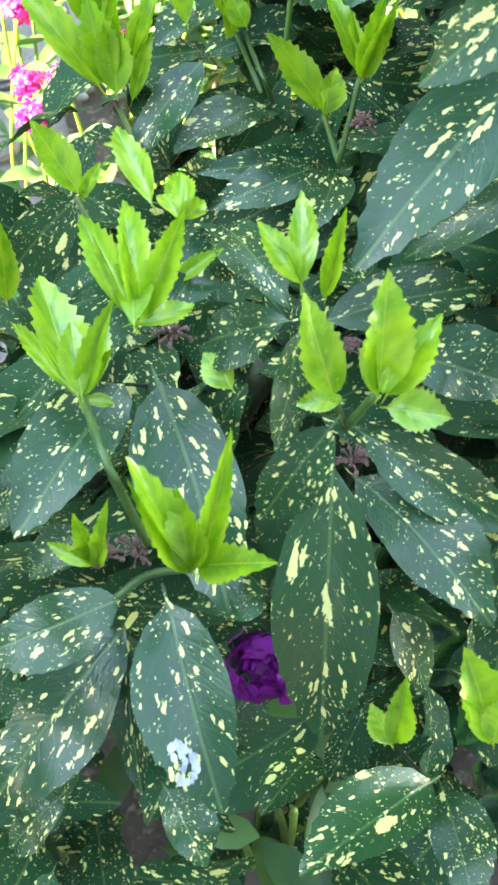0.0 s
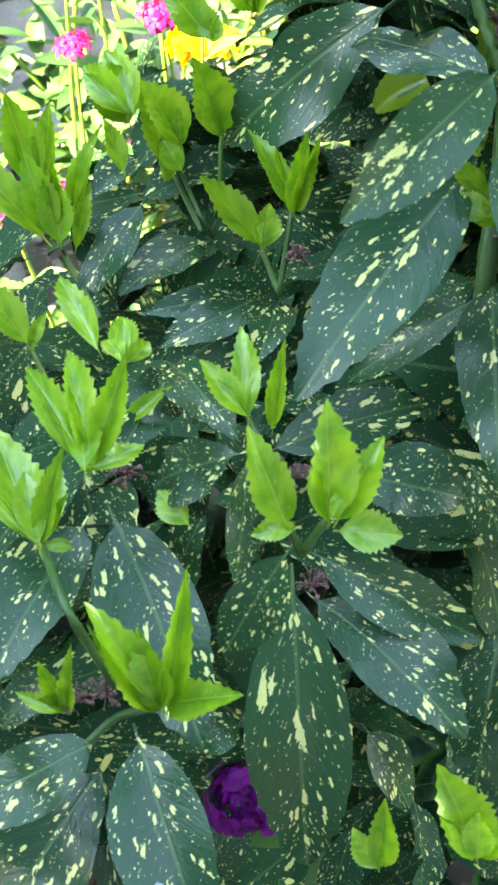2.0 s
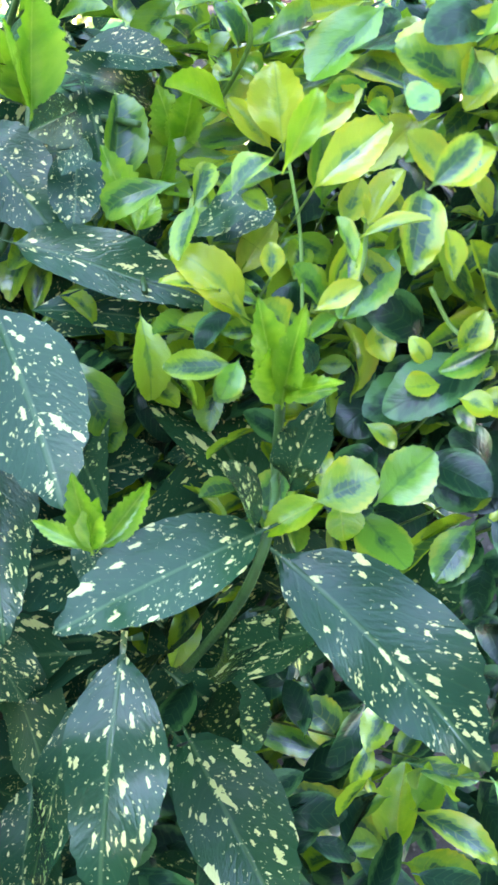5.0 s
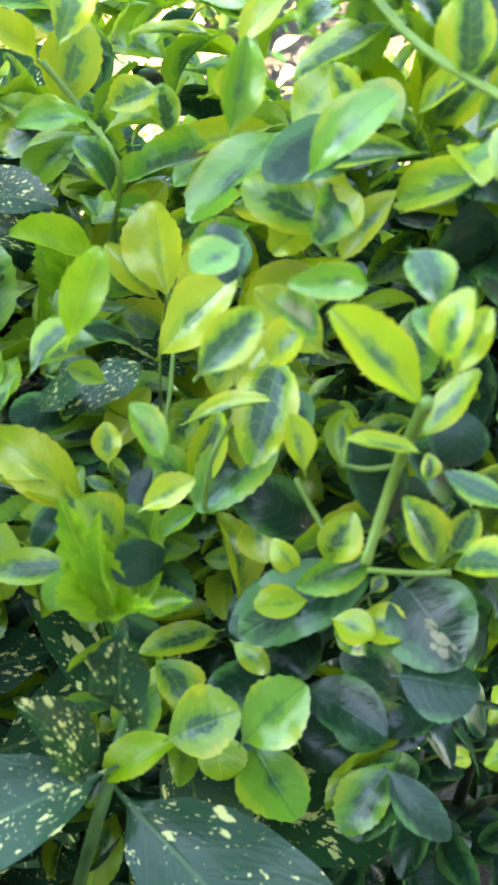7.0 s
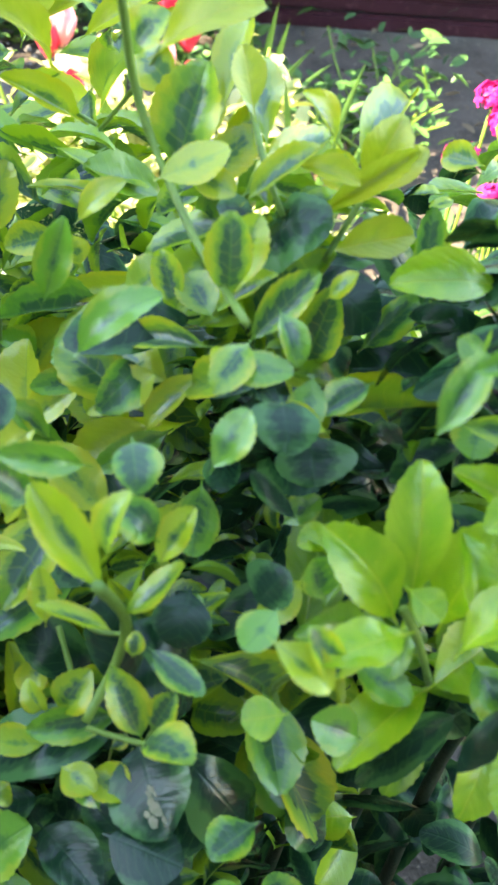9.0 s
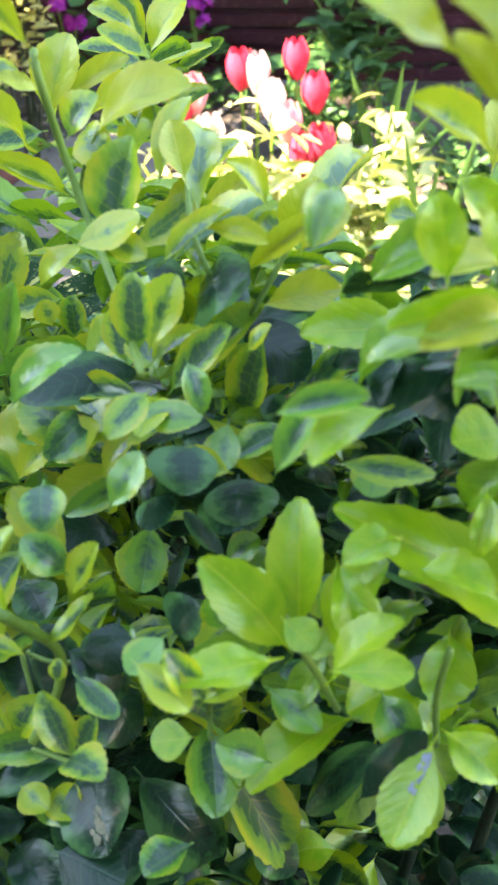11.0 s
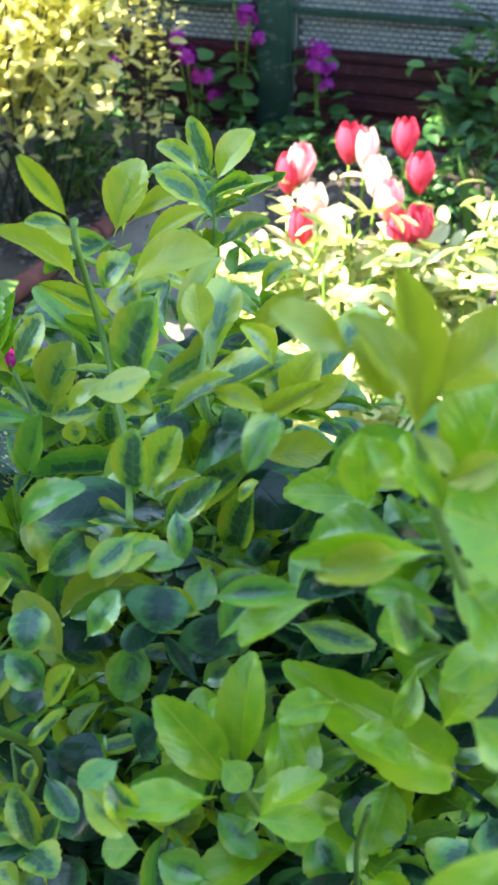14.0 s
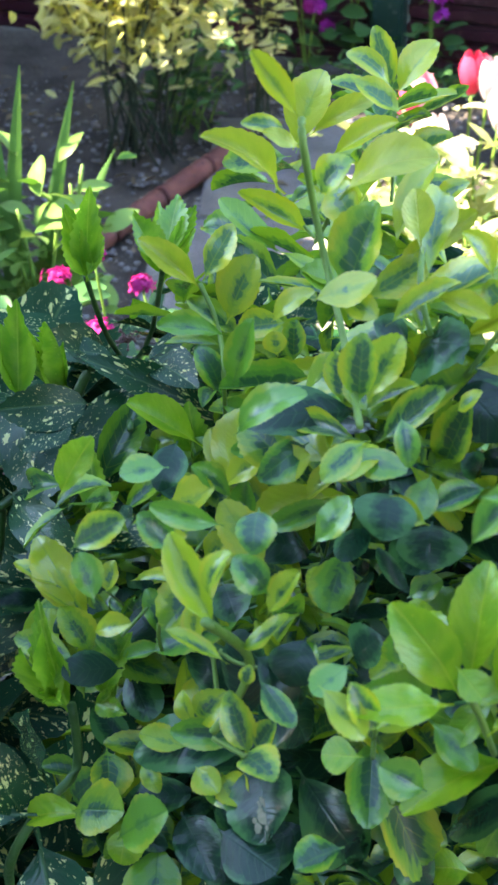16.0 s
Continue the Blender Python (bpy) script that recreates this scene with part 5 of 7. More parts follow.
# ---- and their stems: radius, then the line ----
AUCUBA_STEMS_1 = [
    (0.0023, (-0.546, 0.462, 0.667), (-0.545, 0.401, 0.706), (-0.533, 0.391, 0.640)),
    (0.0023, (-0.517, 0.370, 0.646), (-0.537, 0.380, 0.629), (-0.554, 0.376, 0.619)),
    (0.0020, (-0.374, 0.805, 0.568), (-0.379, 0.719, 0.585)),
    (0.0017, (-0.363, 0.715, 0.667), (-0.368, 0.706, 0.634)),
    (0.0020, (-0.360, 0.653, 0.623), (-0.367, 0.604, 0.634)),
    (0.0020, (-0.350, 0.627, 0.675), (-0.367, 0.604, 0.634)),
    (0.0020, (-0.470, 0.758, 0.563), (-0.471, 0.638, 0.618)),
    (0.0020, (-0.431, 0.483, 0.690), (-0.428, 0.461, 0.682)),
    (0.0023, (-0.436, 0.416, 0.690), (-0.431, 0.409, 0.672)),
    (0.0023, (-0.423, 0.401, 0.709), (-0.431, 0.409, 0.672)),
]
AUCUBA_STEMS_2 = [
    (0.0029, (-0.184, 0.395, 0.801), (-0.185, 0.389, 0.758), (-0.201, 0.366, 0.752), (-0.220, 0.356, 0.712), (-0.229, 0.385, 0.611)),
    (0.0017, (-0.188, 0.534, 0.803), (-0.208, 0.486, 0.805)),
    (0.0017, (-0.134, 0.584, 0.806), (-0.166, 0.531, 0.811)),
    (0.0020, (-0.204, 0.622, 0.913), (-0.204, 0.659, 0.850), (-0.199, 0.697, 0.792), (-0.174, 0.560, 0.848)),
    (0.0020, (-0.157, 0.622, 0.923), (-0.185, 0.721, 0.810), (-0.198, 0.697, 0.791)),
    (0.0017, (-0.473, 0.752, 0.564), (-0.467, 0.728, 0.563), (-0.468, 0.676, 0.594)),
    (0.0017, (-0.368, 0.800, 0.568), (-0.382, 0.712, 0.609), (-0.372, 0.716, 0.580)),
]
AUCUBA_STEMS_3 = [
    (0.0060, (-0.262, 0.562, 0.782), (-0.267, 0.546, 0.749), (-0.284, 0.516, 0.702), (-0.290, 0.497, 0.648)),
    (0.0036, (-0.264, 0.559, 0.785), (-0.266, 0.572, 0.800), (-0.269, 0.589, 0.817), (-0.268, 0.614, 0.848), (-0.267, 0.623, 0.862)),
    (0.0034, (-0.262, 0.558, 0.785), (-0.247, 0.569, 0.792), (-0.231, 0.584, 0.808), (-0.210, 0.609, 0.847), (-0.204, 0.616, 0.854)),
    (0.0015, (-0.364, 0.716, 0.659), (-0.368, 0.708, 0.637), (-0.373, 0.705, 0.608)),
    (0.0017, (-0.513, 0.686, 0.558), (-0.514, 0.616, 0.609), (-0.512, 0.593, 0.611)),
]
EUONYMUS_STEMS_1 = [
    (0.0022, (-0.107, 0.344, 0.847), (-0.094, 0.354, 0.865), (-0.091, 0.350, 0.892), (-0.104, 0.322, 0.940)),
    (0.0012, (-0.107, 0.342, 0.846), (-0.094, 0.335, 0.845), (-0.084, 0.326, 0.850)),
    (0.0012, (-0.107, 0.363, 0.837), (-0.108, 0.375, 0.837), (-0.111, 0.390, 0.849)),
    (0.0011, (-0.084, 0.358, 0.874), (-0.097, 0.363, 0.872), (-0.105, 0.368, 0.874)),
    (0.0017, (-0.047, 0.378, 0.992), (-0.053, 0.433, 0.993), (-0.065, 0.472, 1.024), (-0.072, 0.469, 1.066), (-0.073, 0.476, 1.075)),
    (0.0014, (-0.023, 0.709, 0.919), (-0.022, 0.724, 0.940), (-0.023, 0.749, 0.975)),
    (0.0014, (-0.123, 0.596, 0.795), (-0.117, 0.549, 0.888), (-0.122, 0.578, 0.907), (-0.133, 0.593, 0.927)),
    (0.0012, (-0.068, 0.553, 0.976), (-0.059, 0.503, 1.020), (-0.052, 0.499, 1.034)),
]
EUONYMUS_STEMS_2 = [
    (0.0012, (-0.069, 0.558, 0.976), (-0.083, 0.603, 0.969), (-0.090, 0.600, 0.981)),
    (0.0014, (-0.016, 0.448, 0.989), (-0.021, 0.460, 1.005), (-0.019, 0.487, 1.012)),
    (0.0014, (-0.001, 0.440, 0.973), (0.016, 0.450, 0.996), (0.023, 0.458, 1.006)),
    (0.0011, (-0.160, 0.419, 0.826), (-0.130, 0.470, 0.833), (-0.103, 0.527, 0.837)),
    (0.0012, (-0.139, 0.415, 0.814), (-0.136, 0.411, 0.851), (-0.102, 0.452, 0.837)),
    (0.0012, (-0.082, 0.388, 0.362), (-0.064, 0.377, 0.364), (-0.067, 0.313, 0.316)),
]
LIME_STEMS_1 = [
    (0.0016, (0.054, 0.230, 1.090), (0.047, 0.240, 1.105), (0.042, 0.252, 1.123)),
    (0.0016, (0.083, 0.222, 1.077), (0.073, 0.229, 1.088), (0.067, 0.233, 1.094)),
    (0.0016, (0.050, 0.237, 1.066), (0.043, 0.240, 1.071), (0.041, 0.244, 1.076)),
    (0.0018, (0.078, 0.183, 1.057), (0.065, 0.184, 1.059), (0.057, 0.188, 1.065)),
    (0.0016, (0.010, 0.314, 0.878), (0.002, 0.313, 0.902), (-0.006, 0.313, 0.920)),
    (0.0014, (0.042, 0.294, 0.876), (0.041, 0.294, 0.901), (0.044, 0.292, 0.927)),
    (0.0013, (-0.037, 0.330, 0.852), (-0.036, 0.342, 0.854), (-0.035, 0.293, 0.925)),
]
DRIED = [(-0.427, 0.404, 0.645), (-0.503, 0.507, 0.674), (-0.538, 0.391, 0.632), (-0.495, 0.490, 0.661), (-0.362, 0.588, 0.676), (-0.420, 0.450, 0.673), (-0.249, 0.602, 0.792), (-0.256, 0.578, 0.799), (-0.198, 0.702, 0.813), (-0.270, 0.517, 0.718), (-0.554, 0.396, 0.625)]
PINKS_1 = [(-0.359, 1.152, 0.596), (-0.330, 1.215, 0.593), (-0.282, 1.239, 0.538), (-0.199, 0.883, 0.645), (-0.281, 0.994, 0.631), (-0.344, 0.915, 0.618), (-0.502, 1.085, 0.388), (-0.515, 0.921, 0.409), (-0.483, 0.940, 0.425), (-0.386, 1.058, 0.505), (-0.419, 0.988, 0.405), (-0.340, 1.077, 0.352), (-0.503, 1.160, 0.394), (-0.479, 1.167, 0.379), (-0.515, 1.119, 0.390), (-0.512, 0.991, 0.383)]
PINKS_2 = [(0.398, 1.069, 0.755), (0.402, 1.050, 0.734), (0.381, 1.045, 0.720), (0.373, 1.064, 0.738), (0.339, 1.037, 0.692), (0.379, 1.005, 0.672), (0.358, 1.006, 0.665), (0.398, 1.007, 0.682), (0.008, 0.869, 0.684)]


def stems(plant, rows, mat):
    for radius, *line in rows:
        v, f = tube(line, radius, 8, 0.85)
        part("stem", mesh_of("stem", v, f, mat), plant)


def behind(rows, away, spread, times, grow=1.0, most=0.12):
    """Leaves deeper in the bush, behind the given ones."""
    out = []
    for bx, by, bz, tx, ty, tz, width, turn in rows:
        for _ in range(times):
            d = Vector(away) * dice.uniform(0.5, 1.5) + Vector((dice.uniform(-1, 1), dice.uniform(0, 1), dice.uniform(-1, 0))) * spread
            b = Vector((bx, by, bz)) + d
            size = ((tx - bx) ** 2 + (ty - by) ** 2 + (tz - bz) ** 2) ** 0.5 * dice.uniform(0.8, 1.2) * grow
            size = min(size, most * dice.uniform(0.8, 1.1))
            way = Vector((dice.uniform(-1, 1), dice.uniform(-0.6, 0.5), dice.uniform(-0.5, 0.5))).normalized()
            out.append(leaf_matrix(b, b + way * size, size * dice.uniform(0.36, 0.55), dice.uniform(-50, 50)))
    return out


def scatter(xs, ys, zs, count, size):
    """Low leaves all through the foot of a bush."""
    out = []
    for _ in range(count):
        b = Vector((dice.uniform(*xs), dice.uniform(*ys), dice.uniform(*zs)))
        k = size * dice.uniform(0.7, 1.25)
        way = Vector((dice.uniform(-1, 1), dice.uniform(-1, 0.5), dice.uniform(-0.5, 0.5))).normalized()
        out.append(leaf_matrix(b, b + way * k, k * dice.uniform(0.40, 0.58), dice.uniform(-45, 45)))
    return out


def kept_inside(mats, rows, fronts, reach):
    """Only those inner leaves that do not hang before an outer one, as one stands at the open sides."""
    for front in fronts:
        mats = kept_behind(mats, rows, Vector(front), reach)
    return mats


def kept_behind(mats, rows, front, reach):
    spots = np.array([[Vector(row[:3]).lerp(Vector(row[3:6]), u) - front for u in (0.25, 0.75)] for row in rows]).reshape(-1, 3)
    depth = np.linalg.norm(spots, axis=1)
    ways = spots / depth[:, None]
    out = []
    for m in mats:
        for u in (0.15, 0.5, 0.85):
            p = np.array(m @ Vector((0, u, 0)) - front)
            d = np.linalg.norm(p)
            aside = np.linalg.norm(ways - p / d, axis=1) * d
            if np.any((aside < reach) & (depth > d + 0.004)):
                break
        else:
            out.append(m)
    return out


def twigs(rows, core, radius, every=1):
    """Thin wood from leaf bases down into the bush."""
    verts, faces = [], []
    for row in rows[::every]:
        b = Vector(row[:3])
        c = Vector((b.x + (core[0] - b.x) * 0.45, b.y + 0.07, b.z - 0.12))
        e = Vector((b.x + (core[0] - b.x) * 0.8, b.y + 0.5 * (core[1] - b.y) + 0.05, b.z * 0.45))
        v, f = tube([b, b.lerp(c, 0.5) + Vector((0, 0.01, -0.02)), c, e], radius, 5, 0.6)
        n = len(verts)
        verts += v
        faces += [tuple(i + n for i in q) for q in f]
    return verts, faces


EUONYMUS_SIDES = [(-0.44, 0.08, 1.22), (-0.20, 0.12, 1.17), (0.0, 0.0, 1.28)]
LIME_SIDES = [(-0.16, 0.07, 1.20), (0.02, 0.0, 1.28)]

# spotted aucuba
aucuba = thing("aucuba_shrub", "spotted laurel shrub with cream-flecked dark leaves and lime new shoots", "shrub", (-0.38, 0.55, 0))
bpy.context.view_layer.update()
old = AUCUBA_SIDE_1 + AUC1 + AUC2 + AUC3 + AUC4 + AUC5 + AUC6[:2] + AUC6[3:] + AUC7 + AUC8[1:3] + AUC8[4:]
young = AUCUBA_SHOOT_1 + LIME1 + LIME2 + LIME3 + LIME4 + LIME5 + LIME6 + LIME7 + LIME8 + LIME9


def adopt(plant):
    """Children keep their places when the plant's own place is not the origin."""
    bpy.context.view_layer.update()
    inv = plant.matrix_world.inverted()
    for ob in plant.children:
        ob.matrix_parent_inverse = inv


leaves(aucuba, 'D', old, "dark leaf flecked with cream")
leaves(aucuba, 'L', young, "lime new leaf with toothed edge", 1.02)
buds = []
for bx, by, bz, tx, ty, tz, width, turn in young[::2]:
    d = Vector((tx - bx, ty - by, tz - bz))
    d = (d * 0.5 + Vector((dice.uniform(-0.3, 0.3), dice.uniform(-0.2, 0.2), dice.uniform(0.1, 0.5))) * d.length) * dice.uniform(0.75, 1.0)
    buds.append((bx, by, bz, bx + d.x, by + d.y, bz + d.z, width * dice.uniform(0.40, 0.62), turn + dice.uniform(-60, 60)))
leaves(aucuba, 'L', buds, "small lime leaf of a new shoot")
stems(aucuba, AUCUBA_STEMS_1 + AUCUBA_STEMS_2 + AUCUBA_STEMS_3, SHOOT_STEM)
fill = behind(old, (0.01, 0.06, -0.07), 0.05, 3) + behind(young, (0.01, 0.09, -0.10), 0.05, 2, 1.4) + behind(old, (0.02, 0.15, -0.19), 0.08, 5) + scatter((-0.78, -0.22), (0.30, 0.85), (0.10, 0.36), 330, 0.085)
fill = [m for m in kept_inside(fill, old + young, [(-0.56, 0.13, 1.18), (-0.44, 0.08, 1.22)], 0.03) if m.translation.y < 0.80 or m.translation.x > -0.40]
joined_leaves("inner_leaf", fill, SHAPES['D'][:4], INNER['D'], aucuba, "shaded inner leaves flecked with cream")
v, f = twigs([row for row in old if row[2] < 0.68], (-0.38, 0.6), 0.0016, 4)
part("twig", mesh_of("twig", v, f, DARK_STEM), aucuba)
for k in range(5):
    x = -0.55 + 0.09 * k
    v, f = tube([(x * 0.4 - 0.23, 0.60 + 0.02 * k, 0.0), (x * 0.7 - 0.12, 0.58, 0.2), (x, 0.52 + 0.02 * (k % 2), 0.42), (x + 0.02, 0.50, 0.6)], 0.008, 8, 1.2)
    part("trunk", mesh_of("trunk", v, f, DARK_STEM), aucuba)


def dried_flowers(plant, at, seed, count=26, size=0.010):
    r = random.Random(seed)
    verts, faces = [], []
    for _ in range(count):
        d = Vector((r.gauss(0, 1), r.gauss(0, 1), r.uniform(0.2, 1.6))).normalized() * size * r.uniform(0.5, 1.2)
        v, f = tube([at, Vector(at) + d * 0.6 + Vector((0, 0, 0.002)), Vector(at) + d], 0.0004, 4, 0.9)
        n = len(verts)
        verts += v
        faces += [tuple(i + n for i in q) for q in f]
        bm = bmesh.new()
        bmesh.ops.create_icosphere(bm, subdivisions=1, radius=0.0012 * r.uniform(0.7, 1.2), matrix=Matrix.Translation(Vector(at) + d))
        n = len(verts)
        bm.verts.index_update()
        verts += [w.co.copy() for w in bm.verts]
        faces += [tuple(w.index + n for w in q.verts) for q in bm.faces]
        bm.free()
    part("dried_flower", mesh_of("dried_flower", verts, faces, DRY), plant, "brown dried flower cluster")


for i, spot in enumerate(DRIED):
    dried_flowers(aucuba, spot, 40 + i)
# bird dropping on a leaf
rs = random.Random(8)


def blot(name, drops, mat):
    v, f = [], []
    for cx, cy, size in drops:
        q = len(v)
        v.append((cx, cy, 0.0005))
        for k in range(12):
            a = 2 * math.pi * k / 12
            rr = size * rs.uniform(0.7, 1.15)
            v.append((cx + rr * math.cos(a) * 0.8, cy + rr * math.sin(a), 0.0))
        f += [(q, q + 1 + k, q + 1 + (k + 1) % 12) for k in range(12)]
    return mesh_of(name, v, f, mat)


drops = [(0.0062 * math.cos(w) + rs.uniform(-0.0009, 0.0009), 0.0088 * math.sin(w) + rs.uniform(-0.0009, 0.0009), rs.uniform(0.0014, 0.0027)) for w in [1.0 + 4.4 * k / 19 for k in range(20)]]
drops += [(rs.uniform(-0.004, 0.003), rs.uniform(-0.006, 0.007), rs.uniform(0.0012, 0.0030)) for _ in range(11)]
SPLASH = blot("white_splash", drops, WHITE_MARK)


def splash_on(plant, row, spot, size=1.0, mesh=SPLASH, name="white_splash", label="dried white splash on a leaf"):
    """Dried drops lying on a leaf, at a share of its width and length."""
    ob = part(name, mesh, plant, label)
    blade = min((q for q in plant.children if q.name.startswith("leaf")), key=lambda q: (q.matrix_basis.translation - Vector(row[:3])).length)
    m = blade.matrix_basis
    v = min(blade.data.vertices, key=lambda q: (q.co.x - spot[0]) ** 2 + (q.co.y - spot[1]) ** 2)
    ob.matrix_basis = Matrix.Translation(m @ (v.co + Vector((0, 0, 0.012)))) @ m.to_3x3().normalized().to_4x4() @ Matrix.Scale(size, 4)


splash_on(aucuba, AUC3[1], (0.20, 0.68, 0.075))
adopt(aucuba)

# variegated euonymus
euonymus = thing("euonymus_shrub", "variegated euonymus with dark-hearted, lime-edged leaves", "shrub", (-0.08, 0.62, 0))
hearted = EUONYMUS_HEARTED_1 + EUONYMUS_HEARTED_2 + EUONYMUS_HEARTED_3 + EUONYMUS_HEARTED_4 + EUONYMUS_HEARTED_5 + EUONYMUS_HEARTED_6 + EUONYMUS_HEARTED_7
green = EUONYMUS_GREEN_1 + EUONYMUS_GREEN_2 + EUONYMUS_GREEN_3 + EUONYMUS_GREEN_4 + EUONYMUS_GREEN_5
tops = EUONYMUS_YOUNG_1 + EUONYMUS_YOUNG_2 + EUONYMUS_YOUNG_3 + EUONYMUS_YOUNG_4 + EUONYMUS_YOUNG_5
olive = EUONYMUS_OLIVE_1 + EUONYMUS_OLIVE_2
pale = EUONYMUS_LIME_1
dull = EUONYMUS_OLD_1 + EUONYMUS_OLD_2 + EUONYMUS_OLD_3 + EUONYMUS_OLD_4 + EUONYMUS_OLD_5
bright = hearted + green + tops + olive + pale
leaves(euonymus, 'V', hearted)
leaves(euonymus, 'G', green, "greener leaf, low ones toned dark for shade")
leaves(euonymus, 'O', olive, "yellowish young leaf")
leaves(euonymus, 'Y', pale, "plain lime leaf")
pairs = []
for radius, *line in EUONYMUS_STEMS_1 + EUONYMUS_STEMS_2:
    for k in range(len(line) - 1):
        for u in (0.2, 0.7):
            p = Vector(line[k]).lerp(Vector(line[k + 1]), u)
            a = dice.uniform(0, 3.1)
            for sign in (-1, 1):
                d = Vector((math.cos(a) * sign, 0.6 * math.sin(a) * sign + 0.15, dice.uniform(0.0, 0.5))) * dice.uniform(0.030, 0.045)
                pairs.append((*p, *(p + d), d.length * 0.45, dice.uniform(-25, 25)))
pairs = [row for row in pairs if kept_inside([leaf_matrix(row[:3], row[3:6], row[6], row[7])], bright + dull, EUONYMUS_SIDES, 0.016)]
leaves(euonymus, 'V', pairs)
leaves(euonymus, 'T', tops, "young leaf with a broad yellow margin")
leaves(euonymus, 'E', dull, "old dark green leaf")
stems(euonymus, EUONYMUS_STEMS_1 + EUONYMUS_STEMS_2, GREEN_STEM)
fill = behind(bright, (0.0, 0.022, -0.020), 0.018, 2, 1.0, 0.045) + behind(bright, (0.0, 0.045, -0.05), 0.03, 2, 1.0, 0.05)
fill += scatter((-0.24, 0.08), (0.44, 0.70), (0.52, 0.82), 300, 0.046) + behind([row for row in bright if row[0] < -0.06], (0.0, 0.06, -0.07), 0.035, 3, 1.1, 0.05)
fill = kept_inside(fill, bright + dull, EUONYMUS_SIDES[1:], 0.009)
joined_leaves("inner_leaf", fill, SHAPES['V'], INNER['V'], euonymus, "inner variegated leaves")
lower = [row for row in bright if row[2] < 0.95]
# Dark fill: its colour supplies shade between and below the outer leaves.
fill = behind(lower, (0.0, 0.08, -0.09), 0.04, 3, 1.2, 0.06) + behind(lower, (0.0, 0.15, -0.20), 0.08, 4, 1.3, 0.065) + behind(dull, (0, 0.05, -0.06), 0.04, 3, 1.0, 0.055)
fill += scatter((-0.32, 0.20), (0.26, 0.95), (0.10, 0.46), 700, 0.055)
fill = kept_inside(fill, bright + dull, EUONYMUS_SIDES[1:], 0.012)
joined_leaves("inner_leaf", fill, SHAPES['E'], INNER['E'], euonymus, "inner leaves coloured dark for the shade inside")
v, f = twigs([row for row in bright if row[2] < 0.88], (-0.08, 0.62), 0.0010, 4)
part("twig", mesh_of("twig", v, f, GREEN_STEM), euonymus)
for k in range(6):
    x = -0.20 + 0.05 * k
    v, f = tube([(x * 0.4 - 0.04, 0.66, 0.0), (x * 0.7, 0.62, 0.3), (x, 0.60 + 0.03 * (k % 3), 0.5), (x + 0.01, 0.56 + 0.03 * (k % 3), 0.66)], 0.006, 7, 1.2)
    part("trunk", mesh_of("trunk", v, f, DARK_STEM), euonymus)
BROWN_MARK = blot("brown_mark", [(0, 0, 0.0048), (0.004, 0.005, 0.0035), (-0.003, 0.006, 0.003), (0.002, -0.005, 0.0028), (0.006, 0.0, 0.002)], TAN)
splash_on(euonymus, (-0.086, 0.351, 0.818, -0.082, 0.313, 0.811), (0.02, 0.68), 0.75, BROWN_MARK, "brown_mark", "dry brown patch on a leaf")
splash_on(euonymus, (-0.086, 0.351, 0.818, -0.082, 0.313, 0.811), (-0.1, 0.5), 0.35, BROWN_MARK, "brown_mark", "dry brown patch on a leaf")
adopt(euonymus)

# lime euonymus beside it
lime = thing("euonymus_shrub", "lime-green euonymus with broad glossy leaves", "shrub", (0.10, 0.45, 0))
plain = LIME_BROAD_1 + LIME_BROAD_2 + LIME_BROAD_3 + LIME_BROAD_4 + LIME_BROAD_5
olive = LIME_OLIVE_1 + LIME_OLIVE_2
fresh = LIME_YOUNG_1
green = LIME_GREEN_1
dull = LIME_OLD_1
broad = plain + olive + fresh + green
leaves(lime, 'Y', plain)
leaves(lime, 'O', olive, "yellowish young leaf")
leaves(lime, 'T', fresh, "young leaf with a broad yellow margin")
leaves(lime, 'G', green, "greener leaf, low ones toned dark for shade")
leaves(lime, 'E', dull, "old dark green leaf")
splash_on(lime, (0.037, 0.282, 0.892, 0.018, 0.26, 0.87), (0.0, 0.30), 0.7)
stems(lime, LIME_STEMS_1, GREEN_STEM)
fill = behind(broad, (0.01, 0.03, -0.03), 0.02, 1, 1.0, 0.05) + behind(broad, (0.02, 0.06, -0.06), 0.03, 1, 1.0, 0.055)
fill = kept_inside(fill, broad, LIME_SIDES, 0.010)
joined_leaves("inner_leaf", fill, SHAPES['Y'], INNER['Y'], lime, "inner lime leaves darkened for shade")
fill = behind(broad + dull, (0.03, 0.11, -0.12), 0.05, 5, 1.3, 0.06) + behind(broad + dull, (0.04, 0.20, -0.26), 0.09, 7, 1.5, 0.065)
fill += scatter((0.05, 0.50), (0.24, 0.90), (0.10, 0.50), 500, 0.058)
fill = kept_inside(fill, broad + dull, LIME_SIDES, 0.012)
joined_leaves("inner_leaf", fill, SHAPES['E'], INNER['E'], lime, "inner leaves coloured dark for the shade inside")
for k in range(4):
    x = 0.04 + 0.05 * k
    v, f = tube([(x * 0.5 + 0.06, 0.56, 0.0), (x, 0.54, 0.3), (x + 0.02, 0.53, 0.5), (x + 0.03, 0.50, 0.62)], 0.0045, 7, 1.2)
    part("trunk", mesh_of("trunk", v, f, DARK_STEM), lime)
adopt(lime)

